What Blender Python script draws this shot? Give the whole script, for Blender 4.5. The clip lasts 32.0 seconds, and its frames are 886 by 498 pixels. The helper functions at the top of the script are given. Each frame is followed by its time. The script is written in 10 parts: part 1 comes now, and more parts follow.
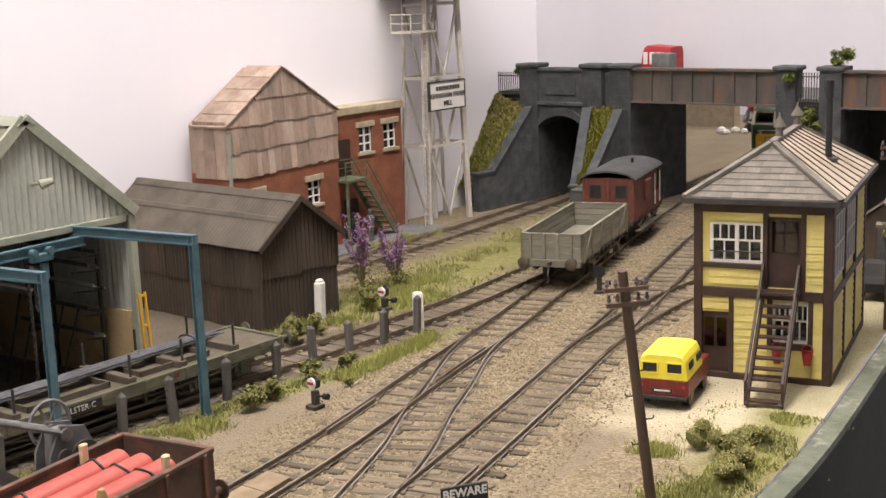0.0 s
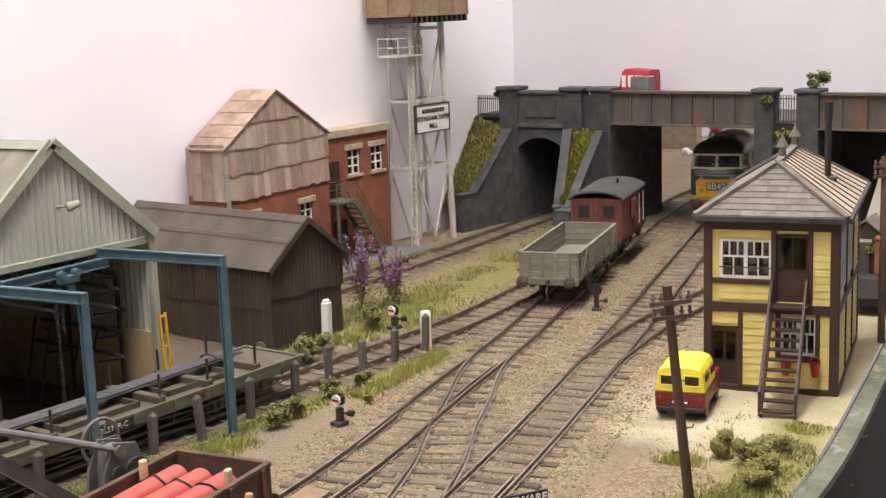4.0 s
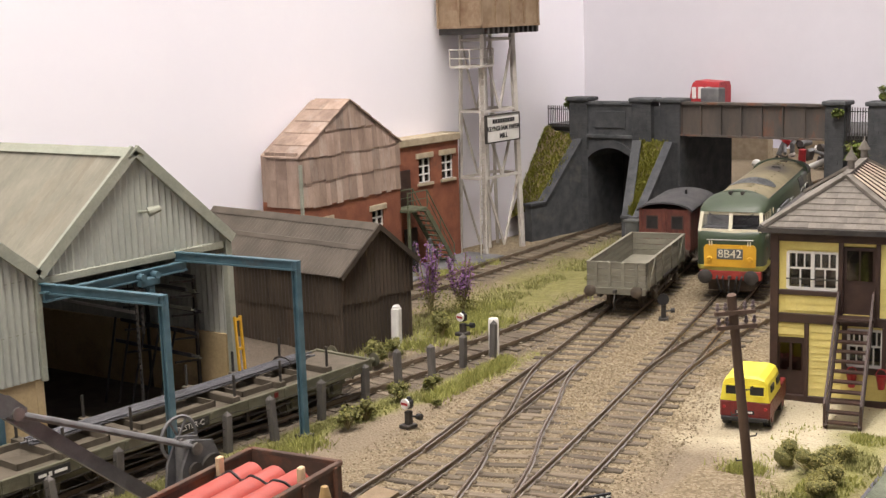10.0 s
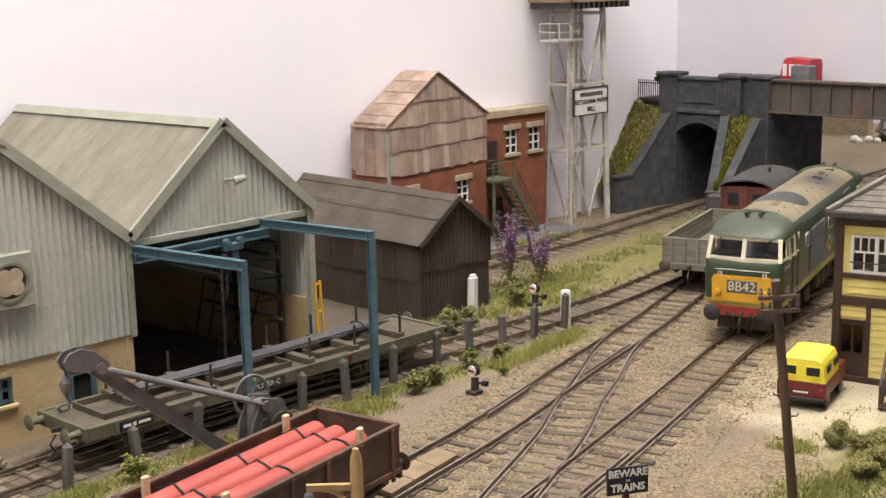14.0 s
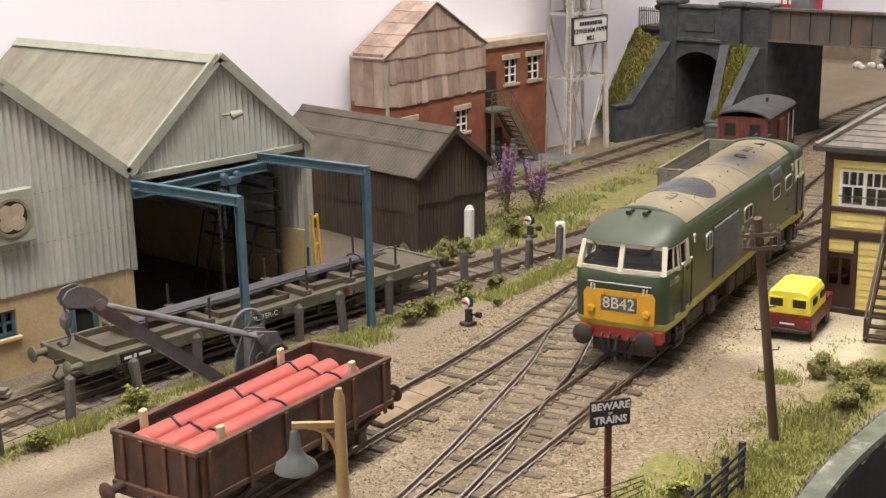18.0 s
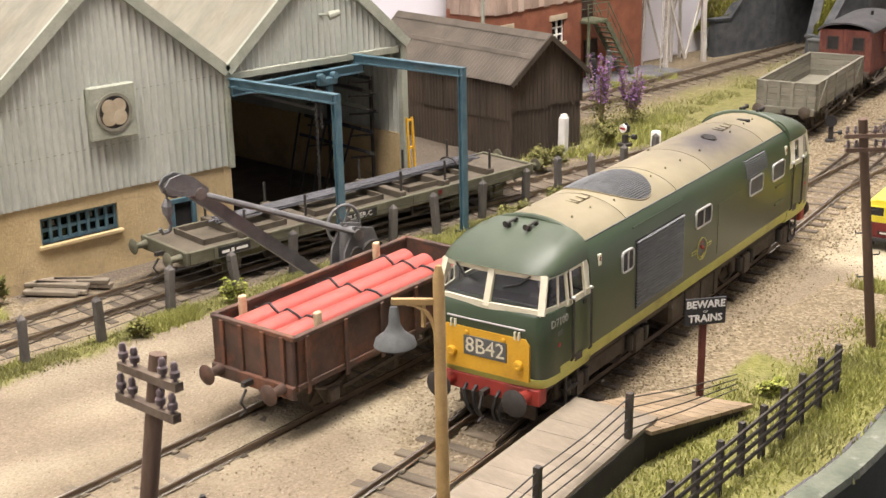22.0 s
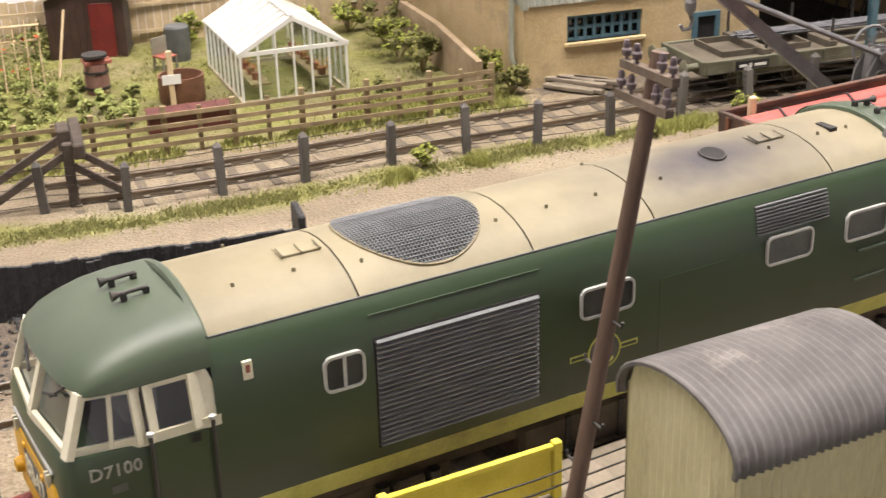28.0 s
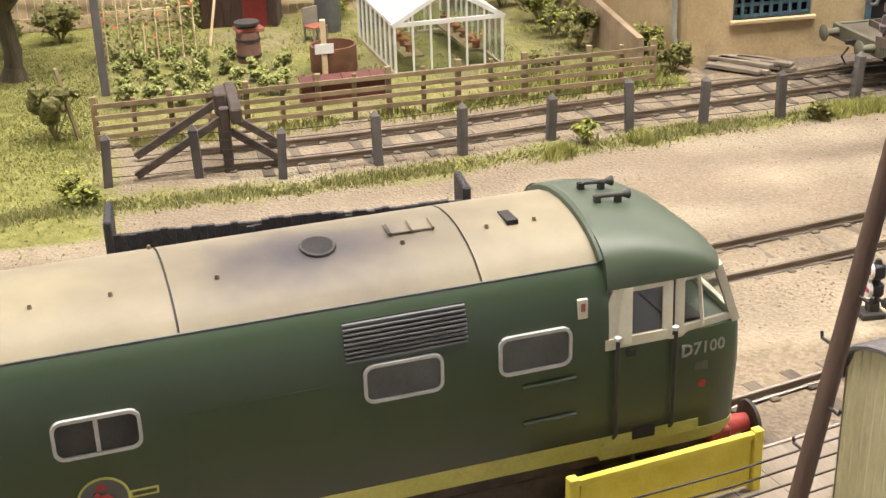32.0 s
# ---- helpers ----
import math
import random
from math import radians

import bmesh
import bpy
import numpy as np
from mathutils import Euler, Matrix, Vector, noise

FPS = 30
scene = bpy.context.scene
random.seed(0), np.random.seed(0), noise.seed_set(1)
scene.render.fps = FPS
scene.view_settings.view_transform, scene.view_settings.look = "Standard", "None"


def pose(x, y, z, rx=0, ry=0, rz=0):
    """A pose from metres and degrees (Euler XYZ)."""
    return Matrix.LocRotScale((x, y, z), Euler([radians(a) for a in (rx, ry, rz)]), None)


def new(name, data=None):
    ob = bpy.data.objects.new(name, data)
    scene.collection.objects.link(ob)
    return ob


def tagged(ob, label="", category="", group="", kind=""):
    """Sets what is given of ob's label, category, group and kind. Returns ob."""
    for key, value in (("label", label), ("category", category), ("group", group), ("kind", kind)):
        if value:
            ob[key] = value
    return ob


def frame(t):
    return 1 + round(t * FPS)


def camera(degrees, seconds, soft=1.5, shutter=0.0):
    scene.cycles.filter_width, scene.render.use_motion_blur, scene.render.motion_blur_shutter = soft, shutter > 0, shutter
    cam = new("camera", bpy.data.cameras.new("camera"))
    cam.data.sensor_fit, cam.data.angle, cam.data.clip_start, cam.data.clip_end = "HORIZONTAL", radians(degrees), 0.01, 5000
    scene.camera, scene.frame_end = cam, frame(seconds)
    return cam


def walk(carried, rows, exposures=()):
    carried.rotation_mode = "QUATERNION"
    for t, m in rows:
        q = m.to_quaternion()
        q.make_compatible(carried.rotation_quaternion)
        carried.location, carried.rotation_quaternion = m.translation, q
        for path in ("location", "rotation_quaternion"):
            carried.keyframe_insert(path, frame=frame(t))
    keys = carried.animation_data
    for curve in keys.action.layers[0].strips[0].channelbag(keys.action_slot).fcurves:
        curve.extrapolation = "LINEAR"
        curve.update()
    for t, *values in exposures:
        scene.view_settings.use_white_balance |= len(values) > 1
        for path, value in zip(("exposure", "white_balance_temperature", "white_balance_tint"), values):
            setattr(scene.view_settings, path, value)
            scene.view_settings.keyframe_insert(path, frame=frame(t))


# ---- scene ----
# A model railway in 4 mm scale: lengths below are in working units (about 0.9 of a full-size metre), shrunk by U to metres.
U = 1 / 85.0

# seconds, eye (working units), turn to the left from +y, tilt up, lean (degrees)
PATH = [
    (0, -15.027, -30.421, 12.407, -50.895, -11.425, -2.193),
    (0.5, -16.243, -29.727, 12.761, -52.921, -11.019, -2.153),
    (1, -17.321, -29.276, 12.642, -54.717, -10.677, -2.024),
    (1.5, -17.695, -29.221, 12.505, -55.850, -10.658, -1.872),
    (2, -17.627, -29.409, 12.470, -55.064, -10.746, -2.039),
    (2.5, -17.393, -29.527, 12.501, -54.392, -10.787, -2.168),
    (3, -17.358, -29.635, 12.690, -53.844, -10.591, -2.260),
    (3.5, -17.311, -29.394, 12.596, -53.687, -10.540, -2.201),
    (5.5, -17.754, -28.394, 12.539, -53.538, -10.508, -1.914),
    (6, -17.904, -28.485, 12.469, -53.238, -10.447, -1.894),
    (6.5, -17.948, -28.625, 12.453, -53.003, -10.420, -1.826),
    (7, -17.951, -28.867, 12.509, -52.644, -10.456, -1.817),
    (7.5, -17.938, -29.026, 12.601, -52.113, -10.379, -1.816),
    (8, -18.045, -29.316, 12.519, -51.545, -10.273, -1.971),
    (8.5, -17.991, -29.301, 12.552, -51.273, -10.254, -1.975),
    (9, -17.928, -29.284, 12.454, -51.084, -10.224, -1.952),
    (9.5, -18.046, -29.379, 12.620, -50.887, -10.181, -1.942),
    (10, -18.012, -29.508, 12.700, -50.663, -10.068, -1.949),
    (10.5, -18.175, -29.437, 12.670, -50.578, -10.071, -1.899),
    (11, -18.181, -29.765, 12.487, -50.417, -10.071, -1.917),
    (11.5, -18.356, -30.156, 12.744, -50.131, -10.168, -1.802),
    (12, -18.391, -30.816, 13.214, -49.384, -10.072, -1.720),
    (12.5, -18.707, -31.012, 13.231, -48.901, -10.045, -1.660),
    (13, -18.670, -31.221, 13.185, -47.641, -10.573, -1.344),
    (13.5, -18.485, -31.582, 13.319, -45.849, -11.433, -1.446),
    (14, -18.447, -31.475, 13.367, -45.894, -11.622, -1.128),
    (14.5, -18.378, -31.343, 13.513, -45.881, -12.033, -1.082),
    (16.5, -18.434, -32.094, 13.956, -45.494, -13.611, -1.062),
    (17, -18.425, -32.148, 14.011, -45.307, -14.409, -1.109),
    (17.5, -18.519, -32.193, 13.984, -45.506, -14.753, -1.174),
    (18, -18.554, -32.234, 13.907, -45.458, -15.005, -1.259),
    (18.5, -18.622, -32.081, 13.756, -45.392, -15.329, -1.417),
    (19, -18.765, -32.018, 13.772, -45.302, -15.651, -1.443),
    (19.5, -18.965, -31.964, 13.562, -45.148, -15.872, -1.382),
    (20, -18.975, -31.925, 13.475, -44.779, -16.250, -1.356),
    (20.5, -18.998, -31.892, 13.525, -44.114, -16.565, -1.368),
    (21, -18.983, -31.961, 13.515, -43.233, -17.014, -1.379),
    (21.5, -18.891, -32.107, 13.343, -42.344, -17.524, -1.399),
    (22, -18.905, -32.257, 13.207, -41.466, -18.136, -1.226),
    (22.5, -18.852, -32.405, 13.048, -40.236, -18.725, -1.187),
    (23, -18.847, -32.412, 13.110, -38.261, -19.381, -1.340),
    (23.5, -19.021, -32.490, 12.864, -36.275, -19.809, -1.472),
    (24, -19.124, -32.675, 12.819, -34.617, -20.345, -1.720),
    (24.5, -19.095, -32.758, 12.753, -33.034, -20.746, -1.739),
    (25, -19.146, -32.836, 12.634, -30.698, -21.080, -1.842),
    (25.5, -19.108, -32.571, 12.721, -29.065, -21.617, -1.717),
    (27.5, -18.681, -33.052, 11.901, -20.576, -22.976, -1.966),
    (28, -19.194, -32.996, 11.742, -18.095, -23.372, -1.607),
    (28.5, -19.168, -32.466, 11.683, -15.568, -23.617, -1.775),
    (29, -19.358, -31.882, 11.343, -13.804, -23.605, -1.893),
    (29.5, -19.383, -31.442, 11.087, -12.361, -23.933, -2.079),
    (30, -19.705, -30.902, 10.900, -11.707, -24.142, -1.892),
    (30.5, -19.448, -31.167, 11.063, -11.664, -24.206, -1.974),
    (31, -19.815, -31.417, 10.969, -12.378, -23.740, -1.604),
    (31.5, -19.853, -31.717, 10.865, -12.687, -23.531, -1.656),
    (32, -20.005, -31.798, 10.996, -12.777, -23.615, -1.651),
]
cam = camera(37.013, 32.0, soft=1.4, shutter=0.4)


def eye_pose(x, y, z, yaw, pitch, roll):
    return pose(x * U, y * U, z * U, 0, 0, yaw) @ pose(0, 0, 0, 90 + pitch) @ pose(0, 0, 0, 0, 0, roll)


walk(cam, [(t, eye_pose(*row)) for t, *row in PATH], [(0, 0.15), (3.5, 0.14), (6, 0.08), (14, 0.07), (17, 0.08), (19, 0.28), (21, 0.56), (24, 0.56), (25.5, 0.50), (28, 0.60), (30, 0.62), (32, 0.64)])

# ---- light: ceiling strip lights of the room, two added lamps, and its pale walls ----
world = bpy.data.worlds.new("room_air")
scene.world = world
world.use_nodes = True
world.node_tree.nodes["Background"].inputs["Color"].default_value = (0.95, 0.97, 1.0, 1)
world.node_tree.nodes["Background"].inputs["Strength"].default_value = 0.50
scene.view_settings.exposure = 0.0


def strip_light(x, y, z, length, width, watts, rx=0, ry=0, rz=0, tint=(1.0, 0.915, 0.86)):
    lamp = bpy.data.lights.new("strip_light", "AREA")
    lamp.shape, lamp.size, lamp.size_y = "RECTANGLE", length * U, width * U
    lamp.energy, lamp.color = watts, tint
    ob = new("strip_light", lamp)
    ob.matrix_world = pose(x * U, y * U, z * U, rx, ry, rz)
    return ob


# the one at x 96 is added, unseen, to brighten the yard beyond the bridge
for lx, ly, watts in ((-30, -16, 7.2), (12, -10, 7.2), (44, -16, 4.0), (96, 0, 9.0)):
    strip_light(lx, ly, 74, 60, 14, watts)
# unseen upright panel at the west, added for bright reflections in the windscreens
strip_light(-112, -10, 84, 36, 44, 1.0, 0, -90, 0)


# ---- helpers of this scene ----
class Solid:
    """Collects faces in working units."""

    def __init__(self):
        self.v, self.f = [], []

    def add(self, verts, faces, m=None):
        n = len(self.v)
        self.v += [tuple(m @ Vector(p)) for p in verts] if m is not None else [tuple(p) for p in verts]
        self.f += [tuple(n + i for i in face) for face in faces]
        return self

    def box(self, x0, y0, z0, x1, y1, z1, b=0.0, m=None):
        x0, x1, y0, y1, z0, z1 = min(x0, x1), max(x0, x1), min(y0, y1), max(y0, y1), min(z0, z1), max(z0, z1)
        if b <= 0:
            vs = [(x, y, z) for z in (z0, z1) for y in (y0, y1) for x in (x0, x1)]
            return self.add(vs, [(0, 2, 3, 1), (4, 5, 7, 6), (0, 1, 5, 4), (2, 6, 7, 3), (0, 4, 6, 2), (1, 3, 7, 5)], m)
        b = min(b, (x1 - x0) * 0.45, (y1 - y0) * 0.45, (z1 - z0) * 0.45)
        c, h = ((x0 + x1) / 2, (y0 + y1) / 2, (z0 + z1) / 2), ((x1 - x0) / 2, (y1 - y0) / 2, (z1 - z0) / 2)
        vs, at = [], {}
        for sx in (-1, 1):
            for sy in (-1, 1):
                for sz in (-1, 1):
                    s = (sx, sy, sz)
                    for a in range(3):
                        at[s, a] = len(vs)
                        vs.append(tuple(c[k] + s[k] * (h[k] - (0 if k == a else b)) for k in range(3)))
        fs = []
        for a in range(3):
            u, w = (a + 1) % 3, (a + 2) % 3
            for s in (-1, 1):
                ring = []
                for su, sw in ((-1, -1), (1, -1), (1, 1), (-1, 1)):
                    k = [0, 0, 0]
                    k[a], k[u], k[w] = s, su, sw
                    ring.append(at[tuple(k), a])
                fs.append(tuple(ring if s > 0 else ring[::-1]))
            for su in (-1, 1):
                for sw in (-1, 1):
                    k0, k1 = [0, 0, 0], [0, 0, 0]
                    k0[a], k0[u], k0[w] = -1, su, sw
                    k1[a], k1[u], k1[w] = 1, su, sw
                    fs.append((at[tuple(k0), u], at[tuple(k1), u], at[tuple(k1), w], at[tuple(k0), w]))
        for sx in (-1, 1):
            for sy in (-1, 1):
                for sz in (-1, 1):
                    fs.append(tuple(at[(sx, sy, sz), a] for a in range(3)))
        return self.add(vs, fs, m)

    def prism(self, outline, axis, a, b, m=None):
        """A polygon drawn across an axis and drawn out along it from a to b."""
        n = len(outline)

        def at(p, d):
            return (d, p[0], p[1]) if axis == "x" else (p[0], d, p[1]) if axis == "y" else (p[0], p[1], d)

        vs = [at(p, a) for p in outline] + [at(p, b) for p in outline]
        fs = [tuple(range(n)), tuple(range(2 * n - 1, n - 1, -1))]
        fs += [(i, n + i, n + (i + 1) % n, (i + 1) % n) for i in range(n)]
        return self.add(vs, fs, m)

    def cyl(self, p, q, r, r1=None, n=12, m=None):
        p, q, r1 = Vector(p), Vector(q), r if r1 is None else r1
        z = (q - p).normalized()
        x = z.orthogonal().normalized()
        y = z.cross(x)
        vs = []
        for c, k in ((p, r), (q, r1)):
            vs += [c + k * (math.cos(2 * math.pi * i / n) * x + math.sin(2 * math.pi * i / n) * y) for i in range(n)]
        fs = [tuple(range(n - 1, -1, -1)), tuple(range(n, 2 * n))] + [(i, (i + 1) % n, n + (i + 1) % n, n + i) for i in range(n)]
        return self.add(vs, fs, m)

    def tube(self, points, r, n=6, m=None):
        """One bent round bar through the points."""
        pts = [Vector(p) for p in points]
        shut = (pts[0] - pts[-1]).length < 1e-4 and len(pts) > 3
        if shut:
            pts.pop()
        k = len(pts)
        rings, x = [], None
        for i, p in enumerate(pts):
            d = (pts[(i + 1) % k] - pts[i - 1]) if shut else (pts[min(i + 1, k - 1)] - pts[max(i - 1, 0)])
            d.normalize()
            x = d.orthogonal() if x is None else x - d * x.dot(d)
            x = x.normalized() if x.length > 1e-4 else d.orthogonal().normalized()
            y = d.cross(x)
            rings.append([tuple(p + r * (math.cos(2 * math.pi * j / n) * x + math.sin(2 * math.pi * j / n) * y)) for j in range(n)])
        if shut:
            rings.append(rings[0])
        return self.loft(rings, True, not shut, m)

    def beam(self, p, q, w, h=None, m=None):
        """A bar of rectangular section from p to q, upright as far as it can be."""
        p, q, h = Vector(p), Vector(q), w if h is None else h
        d = (q - p).normalized()
        side = d.cross(Vector((0, 0, 1)))
        side = side.normalized() if side.length > 1e-3 else Vector((1, 0, 0))
        up = side.cross(d)
        vs = [c + sx * side * w / 2 + sz * up * h / 2 for c in (p, q) for sx, sz in ((-1, -1), (1, -1), (1, 1), (-1, 1))]
        return self.add(vs, [(3, 2, 1, 0), (4, 5, 6, 7), (0, 1, 5, 4), (1, 2, 6, 5), (2, 3, 7, 6), (3, 0, 4, 7)], m)

    def loft(self, rings, closed=True, caps=True, m=None):
        n, vs, fs = len(rings[0]), [p for ring in rings for p in ring], []
        for k in range(len(rings) - 1):
            for i in range(n if closed else n - 1):
                a, b = k * n + i, k * n + (i + 1) % n
                fs.append((a, b, b + n, a + n))
        if caps and closed:
            fs += [tuple(range(n - 1, -1, -1)), tuple(range(len(vs) - n, len(vs)))]
        return self.add(vs, fs, m)

    def lathe(self, profile, n=16, m=None):
        return self.loft([[(r * math.cos(2 * math.pi * i / n), r * math.sin(2 * math.pi * i / n), z) for i in range(n)] for r, z in profile], m=m)

    def grid(self, nx, ny, at, m=None):
        vs = [at(i / nx, j / ny) for j in range(ny + 1) for i in range(nx + 1)]
        return self.add(vs, [(j * (nx + 1) + i, j * (nx + 1) + i + 1, (j + 1) * (nx + 1) + i + 1, (j + 1) * (nx + 1) + i) for j in range(ny) for i in range(nx)], m)

    def mesh(self, name, material, smooth=False, mend=True):
        me = bpy.data.meshes.new(name)
        me.from_pydata([(x * U, y * U, z * U) for x, y, z in self.v], [], self.f)
        if mend and len(self.f) < 6000:
            bm = bmesh.new()
            bm.from_mesh(me)
            bmesh.ops.recalc_face_normals(bm, faces=bm.faces)
            bm.to_mesh(me)
            bm.free()
        if smooth:
            me.shade_smooth()
            me.set_sharp_from_angle(angle=radians(40))
        me.materials.append(material)
        return me


def part(name, solid, material, parent=None, label="", smooth=False, mend=True):
    """One mesh object under a thing or a part; solid may be a Solid or a finished mesh."""
    me = solid.mesh(name, material, smooth, mend) if isinstance(solid, Solid) else solid
    ob = new(name, me)
    ob.parent = parent
    if label:
        ob["label"] = label
    return ob


def spot(x, y, z=0.0, rz=0.0, rx=0.0, ry=0.0):
    return pose(x * U, y * U, z * U, rx, ry, rz)


def thing(name, x, y, z, rz, label, category, group="", kind=""):
    ob = new(name)
    ob.matrix_basis = spot(x, y, z, rz)
    ob.empty_display_size = 0.01
    return tagged(ob, label, category, group, kind)


def whole(name, solid, material, x, y, z, rz, label, category, group="", kind="", smooth=False, mend=True):
    """A thing that is one mesh."""
    ob = part(name, solid, material, None, "", smooth, mend)
    ob.matrix_basis = spot(x, y, z, rz)
    return tagged(ob, label, category, group, kind)


def writing(name, text, size, material, parent, m, depth=0.004, label="", align="CENTER", bold=0.0):
    """Letters of the built-in font as a mesh; m places them in the parent's space (working units)."""
    cu = bpy.data.curves.new(name, "FONT")
    cu.body, cu.size, cu.extrude, cu.align_x, cu.align_y = text, size, depth, align, "CENTER"
    cu.resolution_u = 2
    cu.offset = bold
    tmp = bpy.data.objects.new(name, cu)
    me = bpy.data.meshes.new_from_object(tmp)
    bpy.data.objects.remove(tmp)
    me.transform(Matrix.Scale(U, 4) @ m)
    me.materials.append(material)
    return part(name, me, material, parent, label)


def at_place(x, y, z, rx=0, ry=0, rz=0):
    return pose(x, y, z, rx, ry, rz)


# ---- materials ----
def surface(name, low, high, rough=0.8, metal=0.0, size=0.6, grain=0.05, bump=0.3, dirt=None, dirt_at=0.62, vary=0.0, grit=0.25, stretch=(1, 1, 1), spec=0.5, patchy=0.12):
    """Two tones mixed by a wide noise, fine grain over them, stains of a third tone, and relief. Sizes in working units."""
    ma = bpy.data.materials.new(name)
    ma.use_nodes = True
    nt, lk = ma.node_tree.nodes, ma.node_tree.links.new
    out = nt["Principled BSDF"]
    out.inputs["Roughness"].default_value, out.inputs["Metallic"].default_value = rough, metal
    out.inputs["Specular IOR Level"].default_value = spec
    co, info, mp = nt.new("ShaderNodeTexCoord"), nt.new("ShaderNodeObjectInfo"), nt.new("ShaderNodeMapping")
    mp.inputs["Scale"].default_value = stretch
    shift = nt.new("ShaderNodeVectorMath")
    shift.operation = "MULTIPLY_ADD"
    lk(info.outputs["Random"], shift.inputs[0])
    shift.inputs[1].default_value = (0.7, 0.9, 1.1)
    lk(co.outputs["Object"], shift.inputs[2])
    lk(shift.outputs[0], mp.inputs["Vector"])

    def noise_of(scale, detail, rough_=0.6):
        no = nt.new("ShaderNodeTexNoise")
        no.inputs["Scale"].default_value, no.inputs["Detail"].default_value, no.inputs["Roughness"].default_value = scale, detail, rough_
        lk(mp.outputs["Vector"], no.inputs["Vector"])
        return no

    def mixed(kind, fac, a, b):
        mx = nt.new("ShaderNodeMix")
        mx.data_type, mx.blend_type = "RGBA", kind
        for sock, value in ((mx.inputs["Factor"], fac), (mx.inputs[6], a), (mx.inputs[7], b)):
            if isinstance(value, (int, float)):
                sock.default_value = value
            elif isinstance(value, tuple):
                sock.default_value = (*value, 1) if len(value) == 3 else value
            else:
                lk(value, sock)
        return mx.outputs[2]

    def ramp(value, a, b):
        ra = nt.new("ShaderNodeMapRange")
        ra.inputs["From Min"].default_value, ra.inputs["From Max"].default_value = a, b
        lk(value, ra.inputs["Value"])
        return ra.outputs["Result"]

    wide, fine = noise_of(1 / (size * U), 6), noise_of(1 / (grain * U), 4, 0.7)
    col = mixed("MIX", ramp(wide.outputs["Fac"], 0.35, 0.65), low, high)
    if dirt is not None:
        stain = noise_of(1 / (size * 2.3 * U), 8, 0.7)
        col = mixed("MIX", ramp(stain.outputs["Fac"], dirt_at - 0.08, dirt_at + 0.1), col, dirt)
    if vary:
        hv = nt.new("ShaderNodeHueSaturation")
        lk(col, hv.inputs["Color"])
        lk(ramp_value(nt, lk, info.outputs["Random"], 1 - vary, 1 + vary), hv.inputs["Value"])
        col = hv.outputs["Color"]
    col = mixed("OVERLAY", grit, col, fine.outputs["Fac"])
    lk(col, out.inputs["Base Color"])
    lk(ramp_value(nt, lk, fine.outputs["Fac"], max(rough - patchy, 0.02), min(rough + patchy, 1)), out.inputs["Roughness"])
    if bump:
        bp = nt.new("ShaderNodeBump")
        bp.inputs["Strength"].default_value, bp.inputs["Distance"].default_value = bump, grain * U
        lk(fine.outputs["Fac"], bp.inputs["Height"])
        lk(bp.outputs["Normal"], out.inputs["Normal"])
    return ma


def ramp_value(nt, lk, value, a, b):
    ra = nt.new("ShaderNodeMapRange")
    ra.inputs["To Min"].default_value, ra.inputs["To Max"].default_value = a, b
    lk(value, ra.inputs["Value"])
    return ra.outputs["Result"]


def glass(name, tint=(0.9, 0.93, 0.92), rough=0.03):
    """Thin clear glazing: mostly lets light through, with a sharp reflection."""
    ma = bpy.data.materials.new(name)
    ma.use_nodes = True
    nt, lk = ma.node_tree.nodes, ma.node_tree.links.new
    nt.remove(nt["Principled BSDF"])
    tr, gl, fr, mx = nt.new("ShaderNodeBsdfTransparent"), nt.new("ShaderNodeBsdfGlossy"), nt.new("ShaderNodeLayerWeight"), nt.new("ShaderNodeMixShader")
    pw, ad = nt.new("ShaderNodeMath"), nt.new("ShaderNodeMath")
    pw.operation, ad.operation = "POWER", "MULTIPLY_ADD"
    pw.inputs[1].default_value, ad.inputs[1].default_value, ad.inputs[2].default_value = 4.0, 0.7, 0.09
    tr.inputs["Color"].default_value = (*tint, 1)
    gl.inputs["Roughness"].default_value = rough
    fr.inputs["Blend"].default_value = 0.5
    lk(fr.outputs["Facing"], pw.inputs[0])
    lk(pw.outputs[0], ad.inputs[0])
    lk(ad.outputs[0], mx.inputs[0])
    lk(tr.outputs[0], mx.inputs[1])
    lk(gl.outputs[0], mx.inputs[2])
    lk(mx.outputs[0], nt["Material Output"].inputs["Surface"])
    return ma


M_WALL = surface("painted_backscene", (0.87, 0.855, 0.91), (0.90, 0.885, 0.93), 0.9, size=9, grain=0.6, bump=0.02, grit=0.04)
# backscene white made greyer: the weaker light on the end wall, in colour
M_ENDWALL_DIM = surface("dimmed_end_backscene", (0.59, 0.578, 0.62), (0.63, 0.617, 0.655), 0.9, size=9, grain=0.6, bump=0.02, grit=0.04)
M_FLOOR = surface("dark_floor", (0.03, 0.032, 0.03), (0.05, 0.05, 0.045), 0.7, size=8, grain=0.5)
M_FASCIA = surface("green_fascia", (0.010, 0.015, 0.009), (0.019, 0.025, 0.016), 0.62, size=3, grain=0.15, bump=0.1, dirt=(0.06, 0.065, 0.05), dirt_at=0.74, spec=0.25)
M_RIM = surface("worn_board_edge", (0.07, 0.085, 0.055), (0.15, 0.165, 0.115), 0.55, size=0.8, grain=0.1, dirt=(0.5, 0.48, 0.42), dirt_at=0.62)
M_SLEEPER = surface("weathered_sleeper", (0.085, 0.068, 0.048), (0.175, 0.142, 0.098), 0.9, size=0.5, grain=0.06, bump=0.5, vary=0.3, stretch=(1, 0.25, 1), dirt=(0.24, 0.19, 0.13), dirt_at=0.6)
